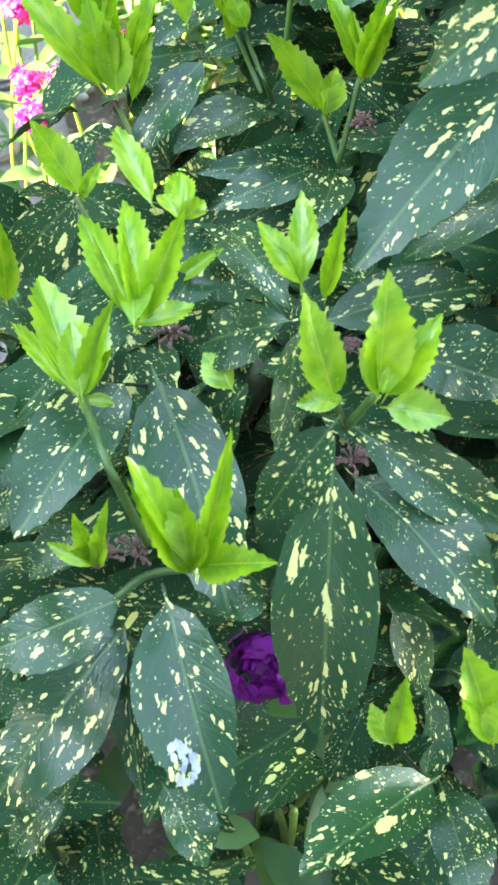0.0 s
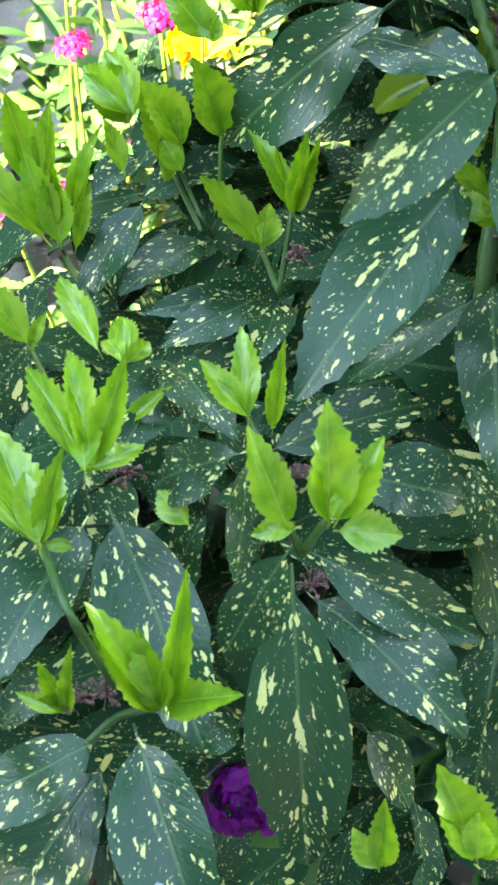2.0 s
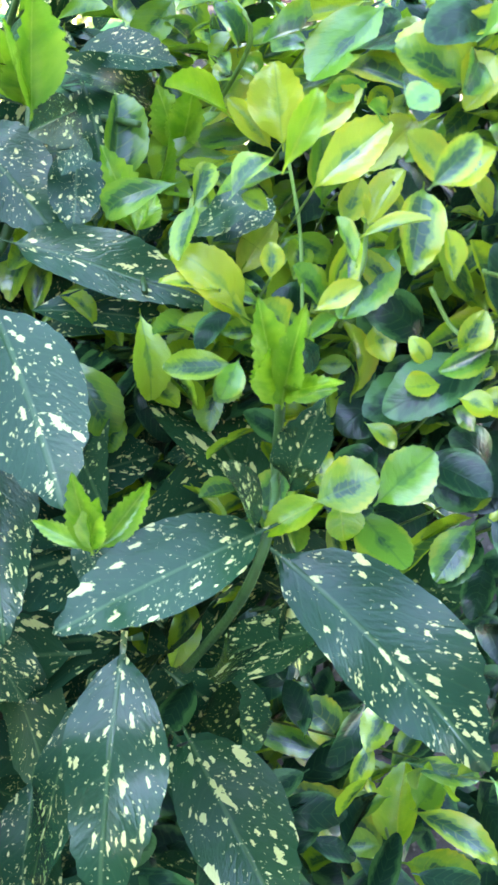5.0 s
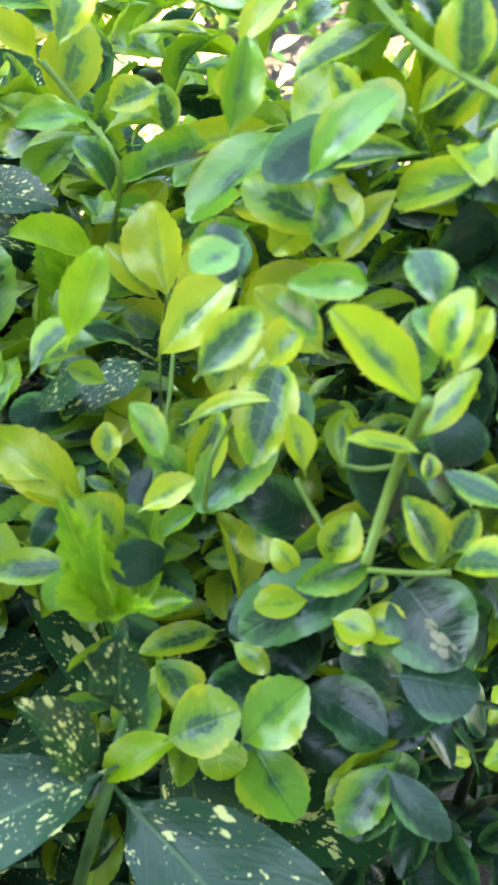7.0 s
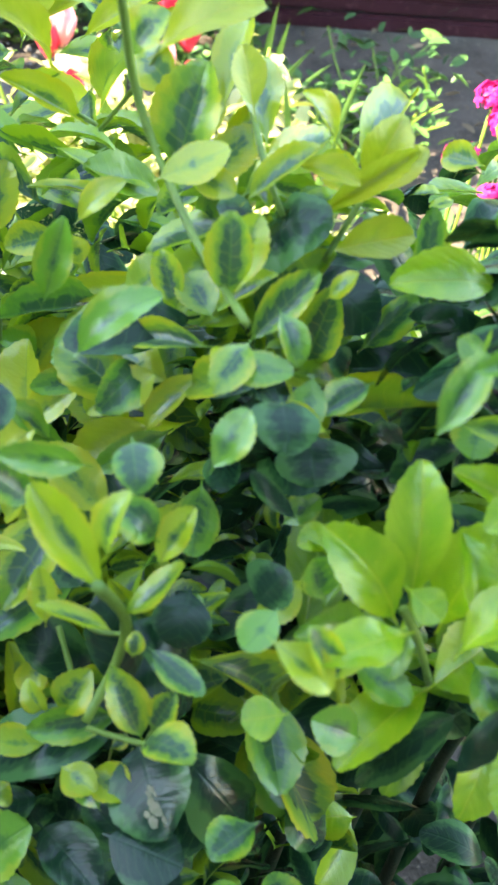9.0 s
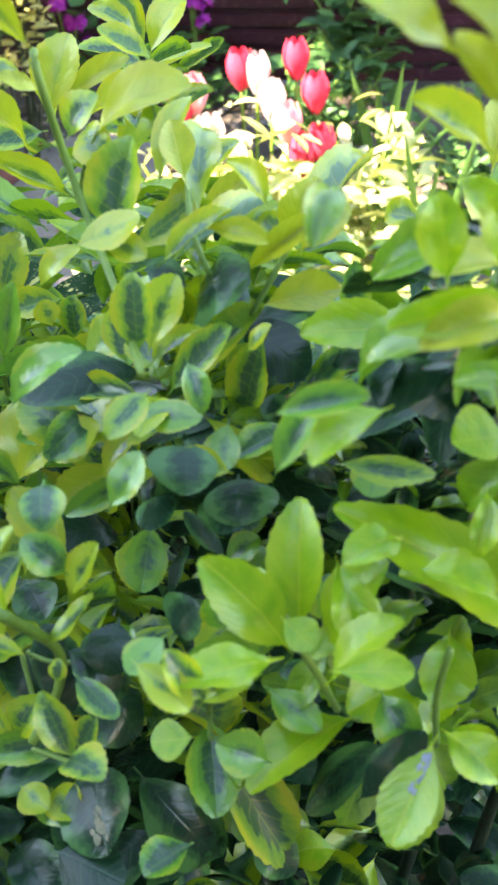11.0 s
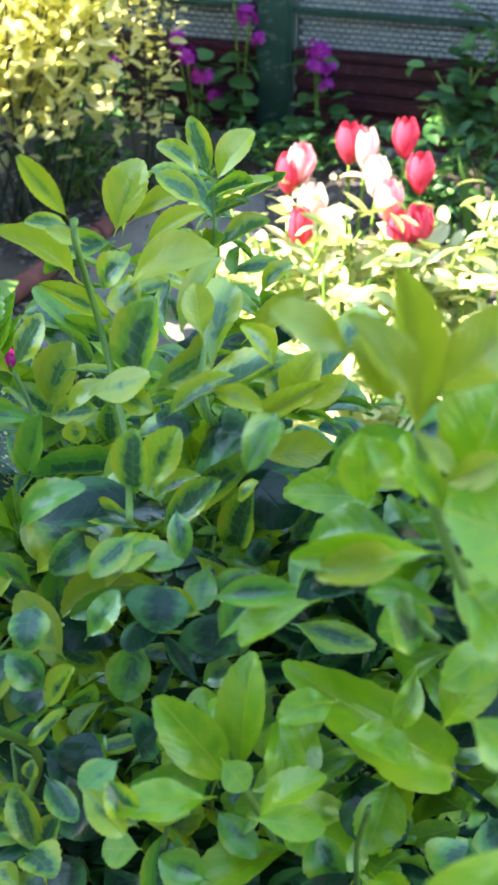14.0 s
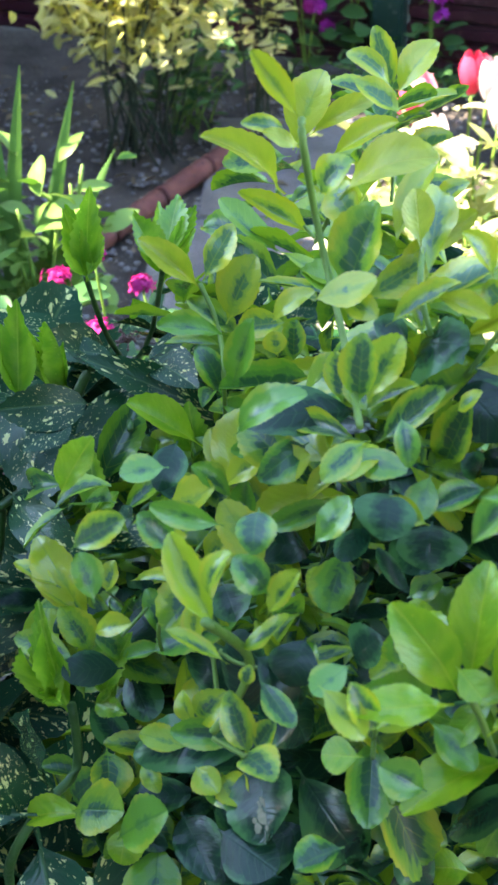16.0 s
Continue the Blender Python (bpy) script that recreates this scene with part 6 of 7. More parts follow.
# ---- the ground ----
side, n = 60, 61
rg = random.Random(3)
verts, faces = [], []
xs = sorted(set([-400, -120, -40, -15, -6] + [-3 + 0.06 * i for i in range(101)] + [6, 15, 40, 120, 400]))
ys = sorted(set([-400, -120, -40, -15, -6, -3] + [-1 + 0.06 * i for i in range(81)] + [6, 9, 15, 40, 120, 400]))
for y in ys:
    for x in xs:
        near = abs(x) < 3.2 and -1.2 < y < 4
        z = (noise.fractal((x * 5, y * 5, 0.3), 1.0, 2.0, 4) * 0.014 - 0.012) if near else -0.02
        verts.append((x, y, z))
w = len(xs)
for j in range(len(ys) - 1):
    for i in range(w - 1):
        faces.append((j * w + i, j * w + i + 1, (j + 1) * w + i + 1, (j + 1) * w + i))
tagged(new("ground", mesh_of("ground", verts, faces, SOIL)), "dry brown garden soil with litter", "soil", kind="structure")

# crumbs and leaf litter on the soil
lit = []
for _ in range(900):
    x, y = rg.uniform(-1.1, 1.2), rg.uniform(0.2, 3.3)
    b = Vector((x, y, 0.004 + rg.uniform(0, 0.006)))
    a = rg.uniform(0, 6.28)
    s = rg.uniform(0.012, 0.045)
    lit.append(leaf_matrix(b, b + Vector((math.cos(a) * s, math.sin(a) * s, rg.uniform(-0.002, 0.012))), s * rg.uniform(0.25, 0.5), rg.uniform(-40, 40)))
LITTER = island_leaf("dead leaf", (0.10, 0.07, 0.045), (0.30, 0.22, 0.14), 0.1, 0.8)
tagged(joined_leaves("leaf_litter", lit, SMALL, LITTER), "dead brown leaves scattered on the soil", "litter", kind="stuff")
verts, faces = [], []
for _ in range(3200):
    x, y = rg.uniform(-1.0, 0.5), rg.uniform(1.2, 3.2)
    s = rg.uniform(0.003, 0.010)
    bm = bmesh.new()
    bmesh.ops.create_icosphere(bm, subdivisions=1, radius=s, matrix=Matrix.Translation((x, y, 0.0)) @ Matrix.Diagonal((1, rg.uniform(0.6, 1), 0.6, 1)))
    k = len(verts)
    bm.verts.index_update()
    verts += [q.co.copy() for q in bm.verts]
    faces += [tuple(q.index + k for q in p.verts) for p in bm.faces]
    bm.free()
PEBBLE = mottled("small grey stone", (0.20, 0.18, 0.17), (0.34, 0.31, 0.30), 30.0, 0.9, 0.3)
tagged(new("gravel", mesh_of("gravel", verts, faces, PEBBLE)), "small grey stones along the path", "gravel", kind="stuff")

# path of worn slabs
path = tagged(new("path"), "grey worn concrete garden path", "path", kind="structure")
for i, (x0, x1, y0, y1) in enumerate(((-0.92, -0.42, 1.41, 1.90), (-0.41, 0.02, 1.42, 1.90), (-0.44, -0.02, 1.92, 2.40), (-0.36, 0.04, 2.42, 2.95), (-1.0, -0.70, 0.30, 0.71), (-0.98, -0.47, 0.72, 1.12), (-0.98, -0.45, 1.13, 1.40))):
    s = part("slab", box_mesh("slab", x0, x1, y0, y1, -0.03, 0.006 + 0.003 * (i % 3), SLAB, 0.006), path)

# red edging
edging = thing("path_edging", "rounded red clay edging along the path", "edging", (-0.42, 2.5, 0))
a, b = Vector((-0.62, 2.15, 0.02)), Vector((-0.27, 2.80, 0.02))
for k in range(4):
    p0, p1 = a.lerp(b, k / 4 + 0.004), a.lerp(b, (k + 1) / 4 - 0.004)
    v, f = tube([p0, p0.lerp(p1, 0.5), p1], 0.024, 12, 1.0)
    v += [p0, p1]
    f += [(12 * 0 + (j + 1) % 12, j, len(v) - 2) for j in range(12)] + [(len(v) - 2 - 12 + j, len(v) - 2 - 12 + (j + 1) % 12, len(v) - 1) for j in range(12)]
    part("brick", mesh_of("brick", v, f, BRICK), edging)
adopt(edging)

# ---- fence at the back: maroon boards below, woven screen above, green post ----
fence = tagged(new("fence"), "garden fence of maroon boards and grey woven screen", "fence", kind="structure")
fence.matrix_world = pose(0.08, 3.30, 0, 0, 0, -15.6)
for k in range(5):
    z0 = 0.0 + 0.047 * k
    for x0, x1 in ((-3.0, -1.52), (-1.515, -0.055), (0.045, 1.5), (1.505, 3.0)):
        part("board", box_mesh("board", x0, x1, -0.012 + 0.004 * (k % 2), 0.012, z0, z0 + 0.042, MAROON, 0.008), fence)
for x0, x1 in ((-3.0, -0.055), (0.045, 3.0)):
    part("rail", box_mesh("rail", x0, x1, -0.02, 0.015, 0.232, 0.247, MAROON, 0.004), fence)
    part("rail", box_mesh("rail", x0, x1, -0.022, 0.0, 0.345, 0.357, POST, 0.003), fence)
    part("rail", box_mesh("rail", x0, x1, -0.022, 0.0, 0.62, 0.635, POST, 0.003), fence)
    part("backing", box_mesh("backing", x0, x1, 0.016, 0.024, 0.0, 1.6, BACKING, 0), fence)
verts, faces = [], []
bm = bmesh.new()
row_h = 0.0145
for j in range(60):
    z = 0.252 + row_h * j
    off = 0.5 * (j % 2)
    for i in range(-70, 76):
        x0 = 0.0 + (i + off) * 0.021
        if -0.08 < x0 < 0.045 or not -1.5 < x0 < 1.55:
            continue
        y = rg.uniform(-0.001, 0.001)
        q = len(verts)
        x1, z1 = x0 + 0.0185, z + row_h * 0.72
        verts += [(x0, 0.012 + y, z), (x1, 0.012 + y, z), (x1, 0.012 + y, z1), (x0, 0.012 + y, z1), (x0 + 0.002, 0.005 + y, z + 0.002), (x1 - 0.002, 0.005 + y, z + 0.002), (x1 - 0.002, 0.005 + y, z1 - 0.002), (x0 + 0.002, 0.005 + y, z1 - 0.002)]
        faces += [(q + 4, q + 5, q + 6, q + 7), (q, q + 1, q + 5, q + 4), (q + 1, q + 2, q + 6, q + 5), (q + 2, q + 3, q + 7, q + 6), (q + 3, q, q + 4, q + 7)]
bm.free()
scr = part("screen", mesh_of("screen", verts, faces, SCREEN, False), fence, "grey screen woven in small staggered tiles")
scr["kind"] = "stuff"
part("post", box_mesh("post", -0.05, 0.04, -0.045, 0.045, 0, 1.9, POST, 0.008), fence, "green painted post with peeling foot")

# ---- plants of the bed ----


def floret_head(name, at, radius, count, size, mat, seed, flat=0.7, wide=0.26):
    r = random.Random(seed)
    verts, faces = [], []
    at = Vector(at)
    for _ in range(count):
        d = Vector((r.gauss(0, 1), r.gauss(0, 1), abs(r.gauss(0.3, 0.8)))).normalized()
        c = at + Vector((d.x, d.y, d.z * flat)) * radius * r.uniform(0.35, 1.05)
        a = d.orthogonal().normalized()
        b = d.cross(a)
        turn = r.uniform(0, 6.28)
        s = size * r.uniform(0.8, 1.15)
        for k in range(5):
            w = turn + 2 * math.pi * k / 5
            u = a * math.cos(w) + b * math.sin(w)
            t = d.cross(u)
            q = len(verts)
            verts += [c, c + u * s * 0.5 + t * s * wide + d * s * 0.1, c + u * s * 0.92 + t * s * wide * 0.8, c + u * s + d * s * 0.05, c + u * s * 0.92 - t * s * wide * 0.8, c + u * s * 0.5 - t * s * wide + d * s * 0.1]
            faces.append((q, q + 1, q + 2, q + 3, q + 4, q + 5))
    return mesh_of(name, verts, faces, mat, False)


def pink_flower(at, seed, mat=PINK, label="magenta garden pink with a domed flower head", radius=0.016, count=20, size=0.009, stem_to=None, wide=0.26):
    r = random.Random(seed)
    foot = Vector(stem_to or (at[0] + r.uniform(-0.05, 0.05), at[1] + r.uniform(-0.03, 0.06), 0.0))
    kind = "pansy" if mat is YELLOW else "garden_pink"
    t = thing(kind, label, "flower", foot, "pansies" if mat is YELLOW else "garden pinks")
    top = Vector(at)
    v, f = tube([foot, foot.lerp(top, 0.5) + Vector((r.uniform(-0.02, 0.02), 0.01, 0)), top], 0.0018, 6, 1.0)
    part("stem", mesh_of("stem", v, f, GREEN_STEM), t)
    part("flower_head", floret_head("flower_head", top, radius, count, size, mat, seed, wide=wide), t)
    for k in range(6):
        p = foot.lerp(top, 0.25 + 0.11 * k)
        a = k * 2.4 + r.uniform(-0.3, 0.3)
        s = 0.07 - 0.006 * k
        q = p + Vector((math.cos(a) * s, math.sin(a) * s, 0.02))
        v, f = dice.choice(SMALL)
        m = leaf_matrix(p, q, 0.018, r.uniform(-30, 30))
        part("leaf", mesh_of("leaf", [m @ Vector(c) for c in v], f, HERB), t)
    adopt(t)
    return t


for i, spot in enumerate(PINKS_1):
    pink_flower(spot, 60 + i)
for i, spot in enumerate(PINKS_2):
    pink_flower(spot, 80 + i, radius=0.018, count=26, size=0.010)
pink_flower((-0.209, 1.177, 0.384), 95, YELLOW, "yellow pansy with rounded petals behind the laurel", 0.013, 9, 0.018, (-0.189, 1.207, 0.0))
pink_flower((-0.248, 1.187, 0.381), 96, YELLOW, "yellow pansy with rounded petals behind the laurel", 0.013, 9, 0.018, (-0.228, 1.217, 0.0))
pink_flower((-0.484, 0.351, 0.543), 91, VIOLET, "purple garden pink flower head under the laurel leaves", 0.022, 44, 0.0092, (-0.47, 0.44, 0.0), 0.36)


def tulip(head, mat, seed, label, foot):
    r = random.Random(seed)
    t = thing("tulip", label, "tulip", foot, "tulips in the bed")
    foot, head = Vector(foot), Vector(head)
    low = head - Vector((0, 0, 0.033))
    v, f = tube([foot, foot.lerp(low, 0.5) + Vector((r.uniform(-0.01, 0.01), 0, 0)), low], 0.0032, 7, 1.0)
    part("stem", mesh_of("stem", v, f, GREEN_STEM), t)
    flower = part("flower", mesh_of("flower", *small_cup(low), GREEN_STEM), t)
    open_ = r.uniform(0.85, 1.1)
    for k in range(6):
        a0 = 2 * math.pi * k / 6 + seed
        inner = k % 2
        verts, faces = [], []
        for j in range(8):
            y = j / 7
            rad = (0.008 + 0.023 * math.sin(min(y * 1.2, 1.0) * math.pi * 0.6) * open_) * (0.90 if inner else 1.0) - 0.010 * y ** 3
            half = (0.66 * math.sin(math.pi * (0.14 + 0.72 * y)) ** 0.6) if y < 1 else 0.40
            for c in (-1, -0.5, 0, 0.5, 1):
                w = a0 + c * half
                verts.append(low + Vector((math.cos(w) * rad, math.sin(w) * rad, 0.078 * y * (1 - 0.05 * abs(c) * y))))
            if j:
                q = (j - 1) * 5
                faces += [(q + c, q + c + 1, q + c + 6, q + c + 5) for c in range(4)]
        part("petal", mesh_of("petal", verts, faces, mat), flower)
    for k in range(2):
        a = seed * 1.7 + k * 3.0
        q = foot + Vector((math.cos(a) * 0.06, math.sin(a) * 0.06, 0.20))
        v, f = SMALL[k]
        m = leaf_matrix(foot + Vector((0, 0, 0.02)), q, 0.045, r.uniform(-20, 20))
        part("leaf", mesh_of("leaf", [m @ Vector(c) for c in v], f, BLADE), t)
    bpy.context.view_layer.update()
    inv = t.matrix_world.inverted()
    for ob in t.children:
        ob.matrix_parent_inverse = inv
    return t


def small_cup(low):
    verts, faces = [], []
    for j, (rad, z) in enumerate(((0.003, -0.004), (0.008, 0.002), (0.010, 0.008))):
        for k in range(8):
            verts.append(low + Vector((math.cos(k * math.pi / 4) * rad, math.sin(k * math.pi / 4) * rad, z)))
        if j:
            q = (j - 1) * 8
            faces += [(q + k, q + (k + 1) % 8, q + 8 + (k + 1) % 8, q + 8 + k) for k in range(8)]
    return verts, faces


REDS, PINKY = "red tulip in full bloom among pale leaves", "pale pink tulip in bloom among pale leaves"
for i, (x, y, z, mat, text) in enumerate((
        (0.193, 2.255, 0.414, RED, REDS), (0.300, 2.265, 0.420, RED, REDS), (0.100, 2.225, 0.385, ROSE, "rose-red tulip in full bloom"),
        (0.076, 2.22, 0.368, RED, REDS), (0.321, 2.180, 0.385, RED, REDS), (0.240, 2.175, 0.380, BLUSH, PINKY), (0.255, 2.100, 0.366, ROSE, "rose-red tulip in full bloom"),
        (0.119, 2.140, 0.340, BLUSH, PINKY), (0.095, 2.06, 0.305, RED, REDS), (0.304, 2.035, 0.345, RED, REDS), (0.222, 2.24, 0.410, BLUSH, PINKY), (0.270, 2.03, 0.31, RED, REDS))):
    z -= 0.025 if z > 0.33 else 0.0
    tulip((x, y, z), mat, i * 0.7, text, (x + rg.uniform(-0.02, 0.02), y + rg.uniform(0, 0.05), 0.0))


def bushy(name, label, category, centre, spread, count, shapes, mat, size, seed, up=0.5, group="", stalks=8, low=0.25, woody=False):
    """A loose plant: stalks from one foot and many leaves on them."""
    r = random.Random(seed)
    c, s = Vector(centre), Vector(spread)
    foot = Vector((c.x, c.y, 0.0))
    t = thing(name, label, category, foot, group)
    ends = []
    for _ in range(stalks):
        e = c + Vector((r.uniform(-1, 1) * s.x, r.uniform(-1, 1) * s.y, r.uniform(-0.2, 1) * s.z))
        g = foot + Vector((r.uniform(-1, 1) * s.x * 0.35, r.uniform(-1, 1) * s.y * 0.35, 0))
        m = g.lerp(e, 0.5) + Vector((r.uniform(-1, 1) * s.x * 0.2, r.uniform(-1, 1) * s.y * 0.2, 0.02))
        v, f = tube([g, m, e], 0.0016 + 0.002 * size * 10, 5, 1.2)
        part("stem", mesh_of("stem", v, f, DARK_STEM if woody else GREEN_STEM), t)
        ends.append((g, m, e))
    mats = []
    for _ in range(count):
        g, m, e = r.choice(ends)
        u = r.uniform(low, 1.05)
        p = m.lerp(e, max(u * 2 - 1, 0)) if u > 0.5 else g.lerp(m, u * 2)
        p = p + Vector((r.gauss(0, 1), r.gauss(0, 1), r.gauss(0, 1))) * 0.10 * (s.x + s.z)
        a = r.uniform(0, 6.28)
        way = Vector((math.cos(a), math.sin(a), r.uniform(-0.4, 1.0) * up * 2)).normalized()
        k = size * r.uniform(0.6, 1.25)
        if p.z < 0.01:
            p.z = r.uniform(0.01, 0.05)
        mats.append(leaf_matrix(p, p + way * k, k * r.uniform(0.3, 0.5), r.uniform(-50, 50)))
    crown = joined_leaves("foliage", mats, shapes, mat, t)
    adopt(t)
    return t


bushy("phlox_plant", "cream-leaved variegated plant round the tulips in sun", "plant", (0.20, 2.03, 0.20), (0.20, 0.12, 0.14), 420, SMALL, PALE, 0.055, 11, 0.4, stalks=22)
bushy("phlox_plant", "cream-leaved variegated plant in sun behind the shrubs", "plant", (0.42, 1.75, 0.16), (0.16, 0.14, 0.12), 260, SMALL, PALE, 0.05, 12, 0.4, stalks=14)
bushy("phlox_plant", "cream-leaved variegated plant in sun behind the laurel", "plant", (0.08, 1.72, 0.14), (0.20, 0.16, 0.12), 300, SMALL, PALE, 0.05, 13, 0.4, stalks=16)
bushy("phlox_plant", "cream-leaved variegated plant in sun beside the tulips", "plant", (0.35, 1.96, 0.26), (0.13, 0.10, 0.14), 260, SMALL, PALE, 0.06, 70, 0.4, stalks=13)
bushy("phlox_plant", "cream-leaved variegated plant in sun beside the tulips", "plant", (0.18, 1.62, 0.28), (0.13, 0.10, 0.15), 240, SMALL, PALE, 0.06, 71, 0.4, stalks=13)
bushy("phlox_plant", "cream-leaved variegated plant in sun beside the tulips", "plant", (0.08, 2.00, 0.24), (0.13, 0.10, 0.13), 160, SMALL, PALE, 0.06, 72, 0.4, stalks=13)
bushy("golden_shrub", "golden small-leaved shrub with sunlit top on bare stems", "shrub", (-0.52, 2.72, 0.60), (0.26, 0.17, 0.24), 2000, ROUND, GOLD, 0.048, 14, 0.6, stalks=26, low=0.40, woody=True)
bushy("golden_shrub", "golden small-leaved shrub twigs reaching over the path", "shrub", (-0.24, 2.86, 0.56), (0.09, 0.08, 0.12), 260, ROUND, GOLD, 0.036, 15, 0.15, stalks=8, woody=True)
bushy("herb_plant", "dark leafy herb under the golden shrub", "plant", (-0.42, 2.90, 0.16), (0.16, 0.12, 0.16), 240, ROUND, HERB, 0.045, 16, 0.3, stalks=14)
bushy("herb_plant", "dark leafy perennial beside the fence", "plant", (0.55, 3.02, 0.17), (0.12, 0.08, 0.20), 160, SMALL, HERB, 0.075, 17, 0.3, stalks=9)
bushy("herb_plant", "ferny green plant behind the tulips", "plant", (0.44, 2.62, 0.13), (0.14, 0.10, 0.12), 260, SMALL, HERB, 0.05, 18, 0.4, stalks=12)
bushy("herb_plant", "dark green bed plant in the shade", "plant", (0.75, 2.35, 0.13), (0.22, 0.20, 0.12), 380, ROUND, HERB, 0.04, 19, 0.4, stalks=16)
bushy("herb_plant", "dark green low plant by the fence foot", "plant", (0.12, 3.08, 0.05), (0.26, 0.08, 0.06), 260, ROUND, HERB, 0.04, 20, 0.4, stalks=12)
bushy("herb_plant", "mixed green herb behind the laurel", "plant", (-0.31, 1.30, 0.27), (0.19, 0.10, 0.17), 380, ROUND, HERB, 0.055, 21, 0.4, stalks=14)
bushy("herb_plant", "mixed green herb behind the laurel", "plant", (0.02, 1.18, 0.22), (0.16, 0.12, 0.18), 240, SMALL, HERB, 0.06, 22, 0.4, stalks=14)
bushy("herb_plant", "mixed green herb behind the euonymus", "plant", (0.40, 1.20, 0.26), (0.20, 0.14, 0.22), 300, ROUND, HERB, 0.055, 23, 0.4, stalks=16)
bushy("herb_plant", "green seedling with round leaves on the soil", "plant", (-0.66, 0.36, 0.10), (0.06, 0.06, 0.10), 40, ROUND, HERB, 0.06, 24, 0.5, stalks=6)
bushy("herb_plant", "green seedling with broad leaves under the laurel", "plant", (-0.46, 0.36, 0.20), (0.06, 0.04, 0.12), 26, ROUND, HERB, 0.075, 25, 0.1, stalks=7)
bushy("yellow_flowered_plant", "bright yellow-green plant in sun behind the laurel", "plant", (-0.20, 1.12, 0.30), (0.10, 0.06, 0.14), 90, SMALL, FRESH, 0.05, 26, 0.4, stalks=8)

bushy("herb_plant", "sunlit leafy plant beside the path", "plant", (-0.54, 1.71, 0.30), (0.10, 0.08, 0.19), 160, SMALL, FRESH, 0.07, 50, 0.4, stalks=9)


def blades(label, foot, tops, width, seed):
    r = random.Random(seed)
    t = thing("iris_plant", label, "iris", foot)
    for k, top in enumerate(tops):
        g = Vector(foot) + Vector((r.uniform(-0.04, 0.04), r.uniform(-0.03, 0.03), 0))
        top = Vector(top)
        verts, faces = [], []
        for j in range(9):
            y = j / 8
            p = g.lerp(top, y) + Vector((0, 0, 0.04 * math.sin(math.pi * y)))
            h = width * (1 - y ** 3) * 0.5 + 0.0005
            sidev = Vector((1, 0.3 * math.sin(seed + k), 0)).normalized()
            verts += [p - sidev * h, p + Vector((0, -1, 0)) * h * 0.25, p + sidev * h]
            if j:
                q = (j - 1) * 3
                faces += [(q, q + 1, q + 4, q + 3), (q + 1, q + 2, q + 5, q + 4)]
        part("blade", mesh_of("blade", verts, faces, BLADE), t)
    adopt(t)


blades("upright sword-leaved iris clump at the path edge", (-0.60, 1.78, 0), [(-0.53, 1.76, 0.60), (-0.46, 1.80, 0.56), (-0.58, 1.75, 0.62), (-0.41, 1.82, 0.44), (-0.66, 1.75, 0.58), (-0.50, 1.74, 0.40), (-0.70, 1.8, 0.5)], 0.030, 1)
blades("arching iris leaves at the edge of the tulips", (0.46, 2.30, 0), [(0.52, 2.22, 0.36), (0.58, 2.24, 0.30), (0.44, 2.2, 0.36), (0.40, 2.25, 0.38), (0.64, 2.3, 0.24), (0.49, 2.2, 0.40)], 0.022, 2)
blades("arching grassy leaves in the shaded bed", (0.50, 1.95, 0), [(0.42, 1.9, 0.40), (0.55, 1.88, 0.42), (0.62, 1.92, 0.34), (0.47, 1.85, 0.36), (0.66, 1.9, 0.30)], 0.016, 3)


def lunaria(x, y, heads, seed):
    r = random.Random(seed)
    t = thing("honesty_plant", "purple-flowered honesty plant by the fence", "flower", (x, y, 0), "honesty plants")
    for hx, hy, hz in heads:
        top = Vector((hx, hy, hz))
        v, f = tube([(x, y, 0), (x + (hx - x) * 0.4, y, hz * 0.5), top], 0.0028, 6, 1.0)
        part("stem", mesh_of("stem", v, f, GREEN_STEM), t)
        part("flower_head", floret_head("flower_head", top, 0.030, 16, 0.016, PURPLE, seed + int(hz * 1000), 1.2), t)
        part("flower_head", floret_head("flower_head", top + Vector((0.03, 0, -0.05)), 0.02, 9, 0.015, PURPLE, seed + 5, 1.0), t)
    for k in range(16):
        z = r.uniform(0.03, 0.26)
        p = Vector((x + r.uniform(-0.05, 0.05), y + r.uniform(-0.03, 0.03), z))
        a = r.uniform(0, 6.28)
        q = p + Vector((math.cos(a) * 0.07, math.sin(a) * 0.06 - 0.02, r.uniform(-0.01, 0.05)))
        v, f = ROUND[k % 2]
        m = leaf_matrix(p, q, 0.05, r.uniform(-30, 30))
        part("leaf", mesh_of("leaf", [m @ Vector(c) for c in v], f, HERB), t)
    adopt(t)


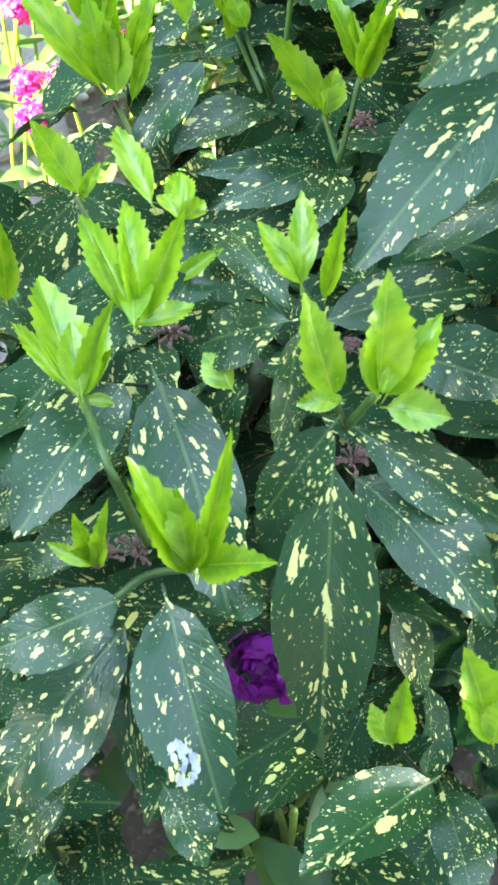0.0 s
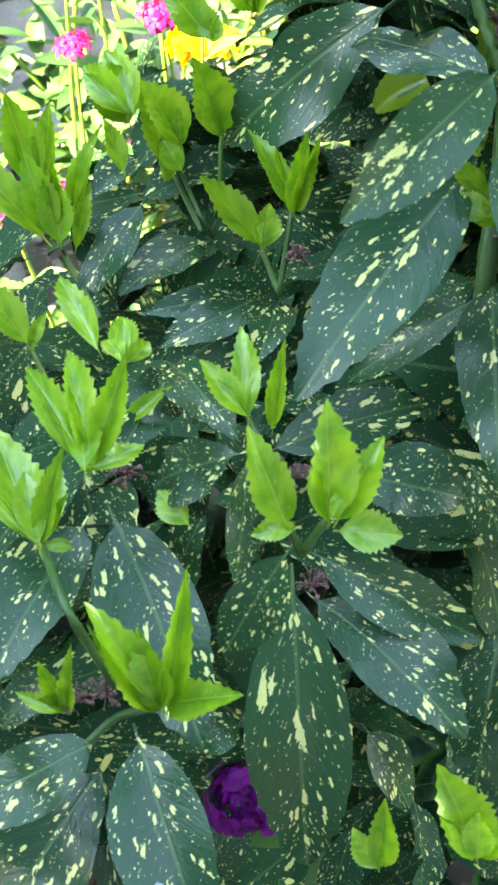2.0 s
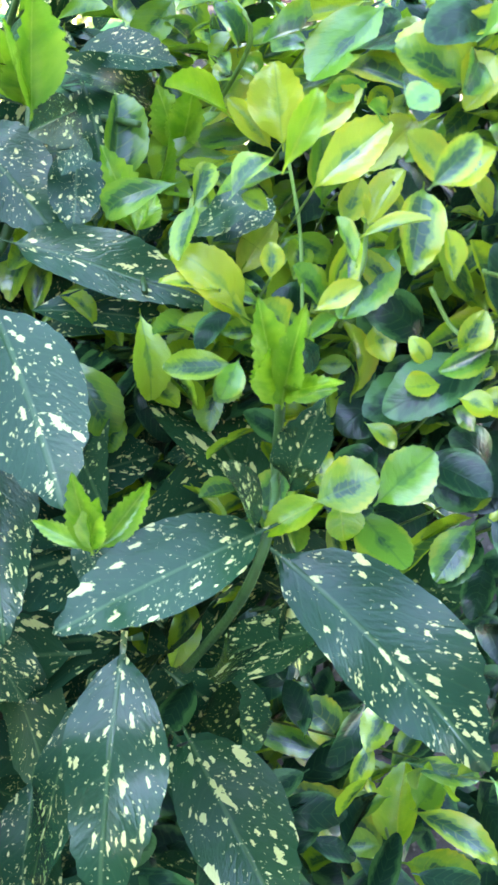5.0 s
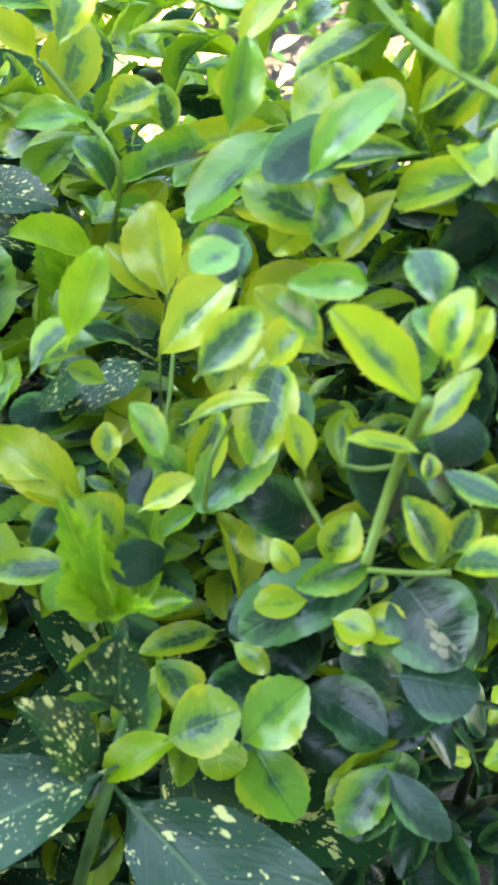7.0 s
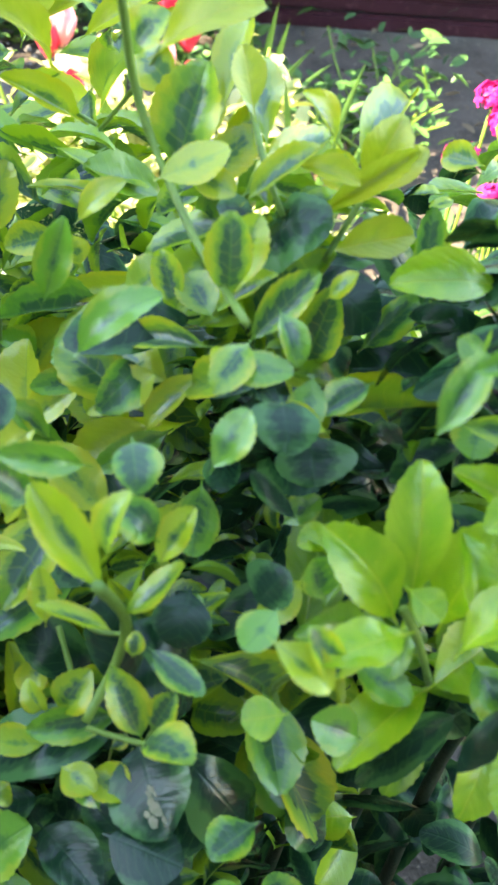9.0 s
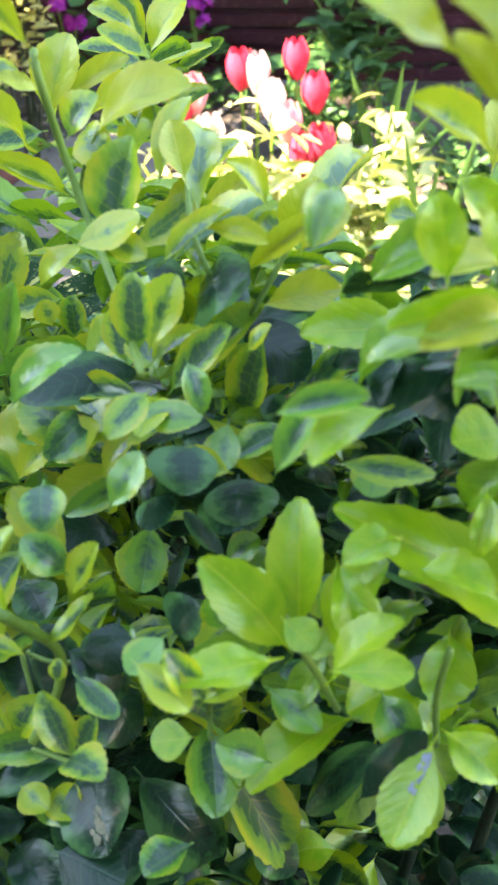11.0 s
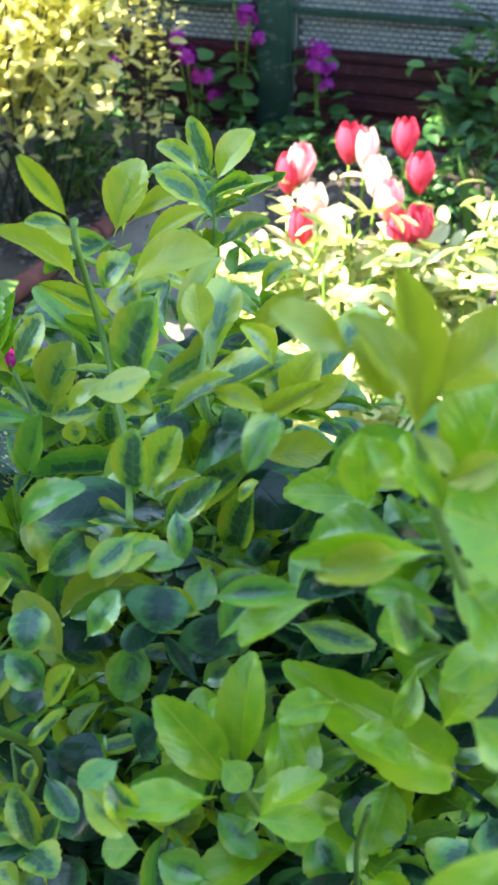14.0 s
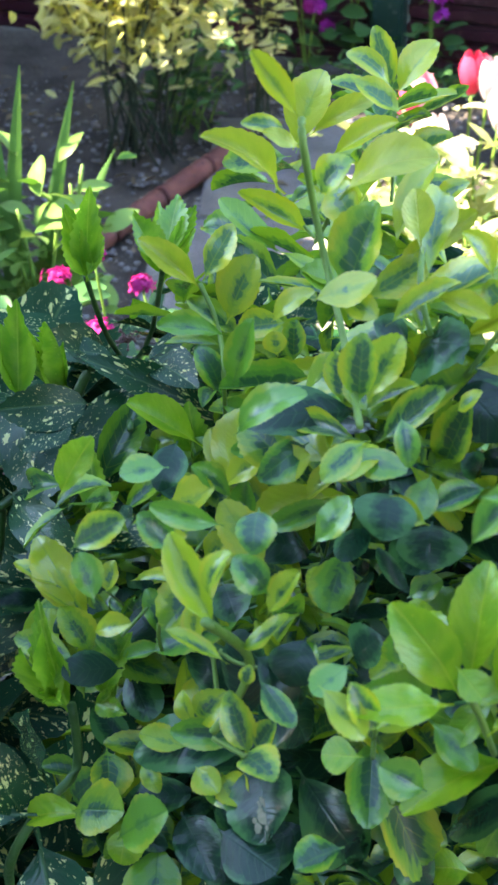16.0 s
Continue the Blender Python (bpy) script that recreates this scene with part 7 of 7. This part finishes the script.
lunaria(-0.14, 3.18, [(-0.16, 3.17, 0.26), (-0.12, 3.16, 0.21), (-0.19, 3.19, 0.30)], 31)
lunaria(-0.02, 3.24, [(-0.04, 3.24, 0.40), (0.0, 3.22, 0.34)], 32)
lunaria(0.18, 3.16, [(0.18, 3.16, 0.28), (0.17, 3.15, 0.24)], 33)
lunaria(-0.40, 3.18, [(-0.38, 3.16, 0.30), (-0.43, 3.18, 0.35)], 34)

# yellow bloom behind the laurel
bloom = thing("yellow_flower", "large yellow flower behind the laurel", "flower", (-0.27, 1.08, 0))
v, f = tube([(-0.27, 1.08, 0), (-0.27, 1.07, 0.25), (-0.262, 1.06, 0.46)], 0.003, 6, 1.0)
part("stem", mesh_of("stem", v, f, GREEN_STEM), bloom)
for k in range(7):
    a = k * 0.9
    p = Vector((-0.262, 1.06, 0.462))
    q = p + Vector((math.cos(a) * 0.028, math.sin(a) * 0.024, 0.020))
    v, f = ROUND[k % 2]
    m = leaf_matrix(p, q, 0.032, 0)
    part("petal", mesh_of("petal", [m @ Vector(c) for c in v], f, YELLOW), bloom)
adopt(bloom)

# ---- added blockers that shade the bed, out of the camera's sight ----
for nm, x0, x1, y0, y1, z0, z1 in (
        ("wall_west", -2.3, -1.95, -2.0, 0.62, -0.05, 3.1), ("wall_low", -1.75, -1.60, 0.66, 1.28, -0.05, 1.08), ("wall_garden", -1.75, -1.60, 1.285, 2.008, -0.05, 1.30),
        # The gap under the lintel lets sun through to the golden shrub.
        ("wall_shed_jamb", -2.0, -1.70, 2.01, 2.05, -0.05, 3.4), ("wall_shed", -2.0, -1.70, 2.06, 2.76, -0.05, 1.36), ("wall_shed_lintel", -2.0, -1.70, 2.06, 2.76, 2.25, 3.4),
        ("wall_shed_end", -2.0, -1.70, 2.77, 5.4, -0.05, 3.4), ("wall_house", -2.3, 3.0, -3.0, -2.7, -0.05, 4.6)):
    tagged(new(nm, box_mesh(nm, x0, x1, y0, y1, z0, z1, BLOCKER_PAINT, 0.01)), "unseen blue-grey slab added to block sun and sky", "wall", kind="structure")
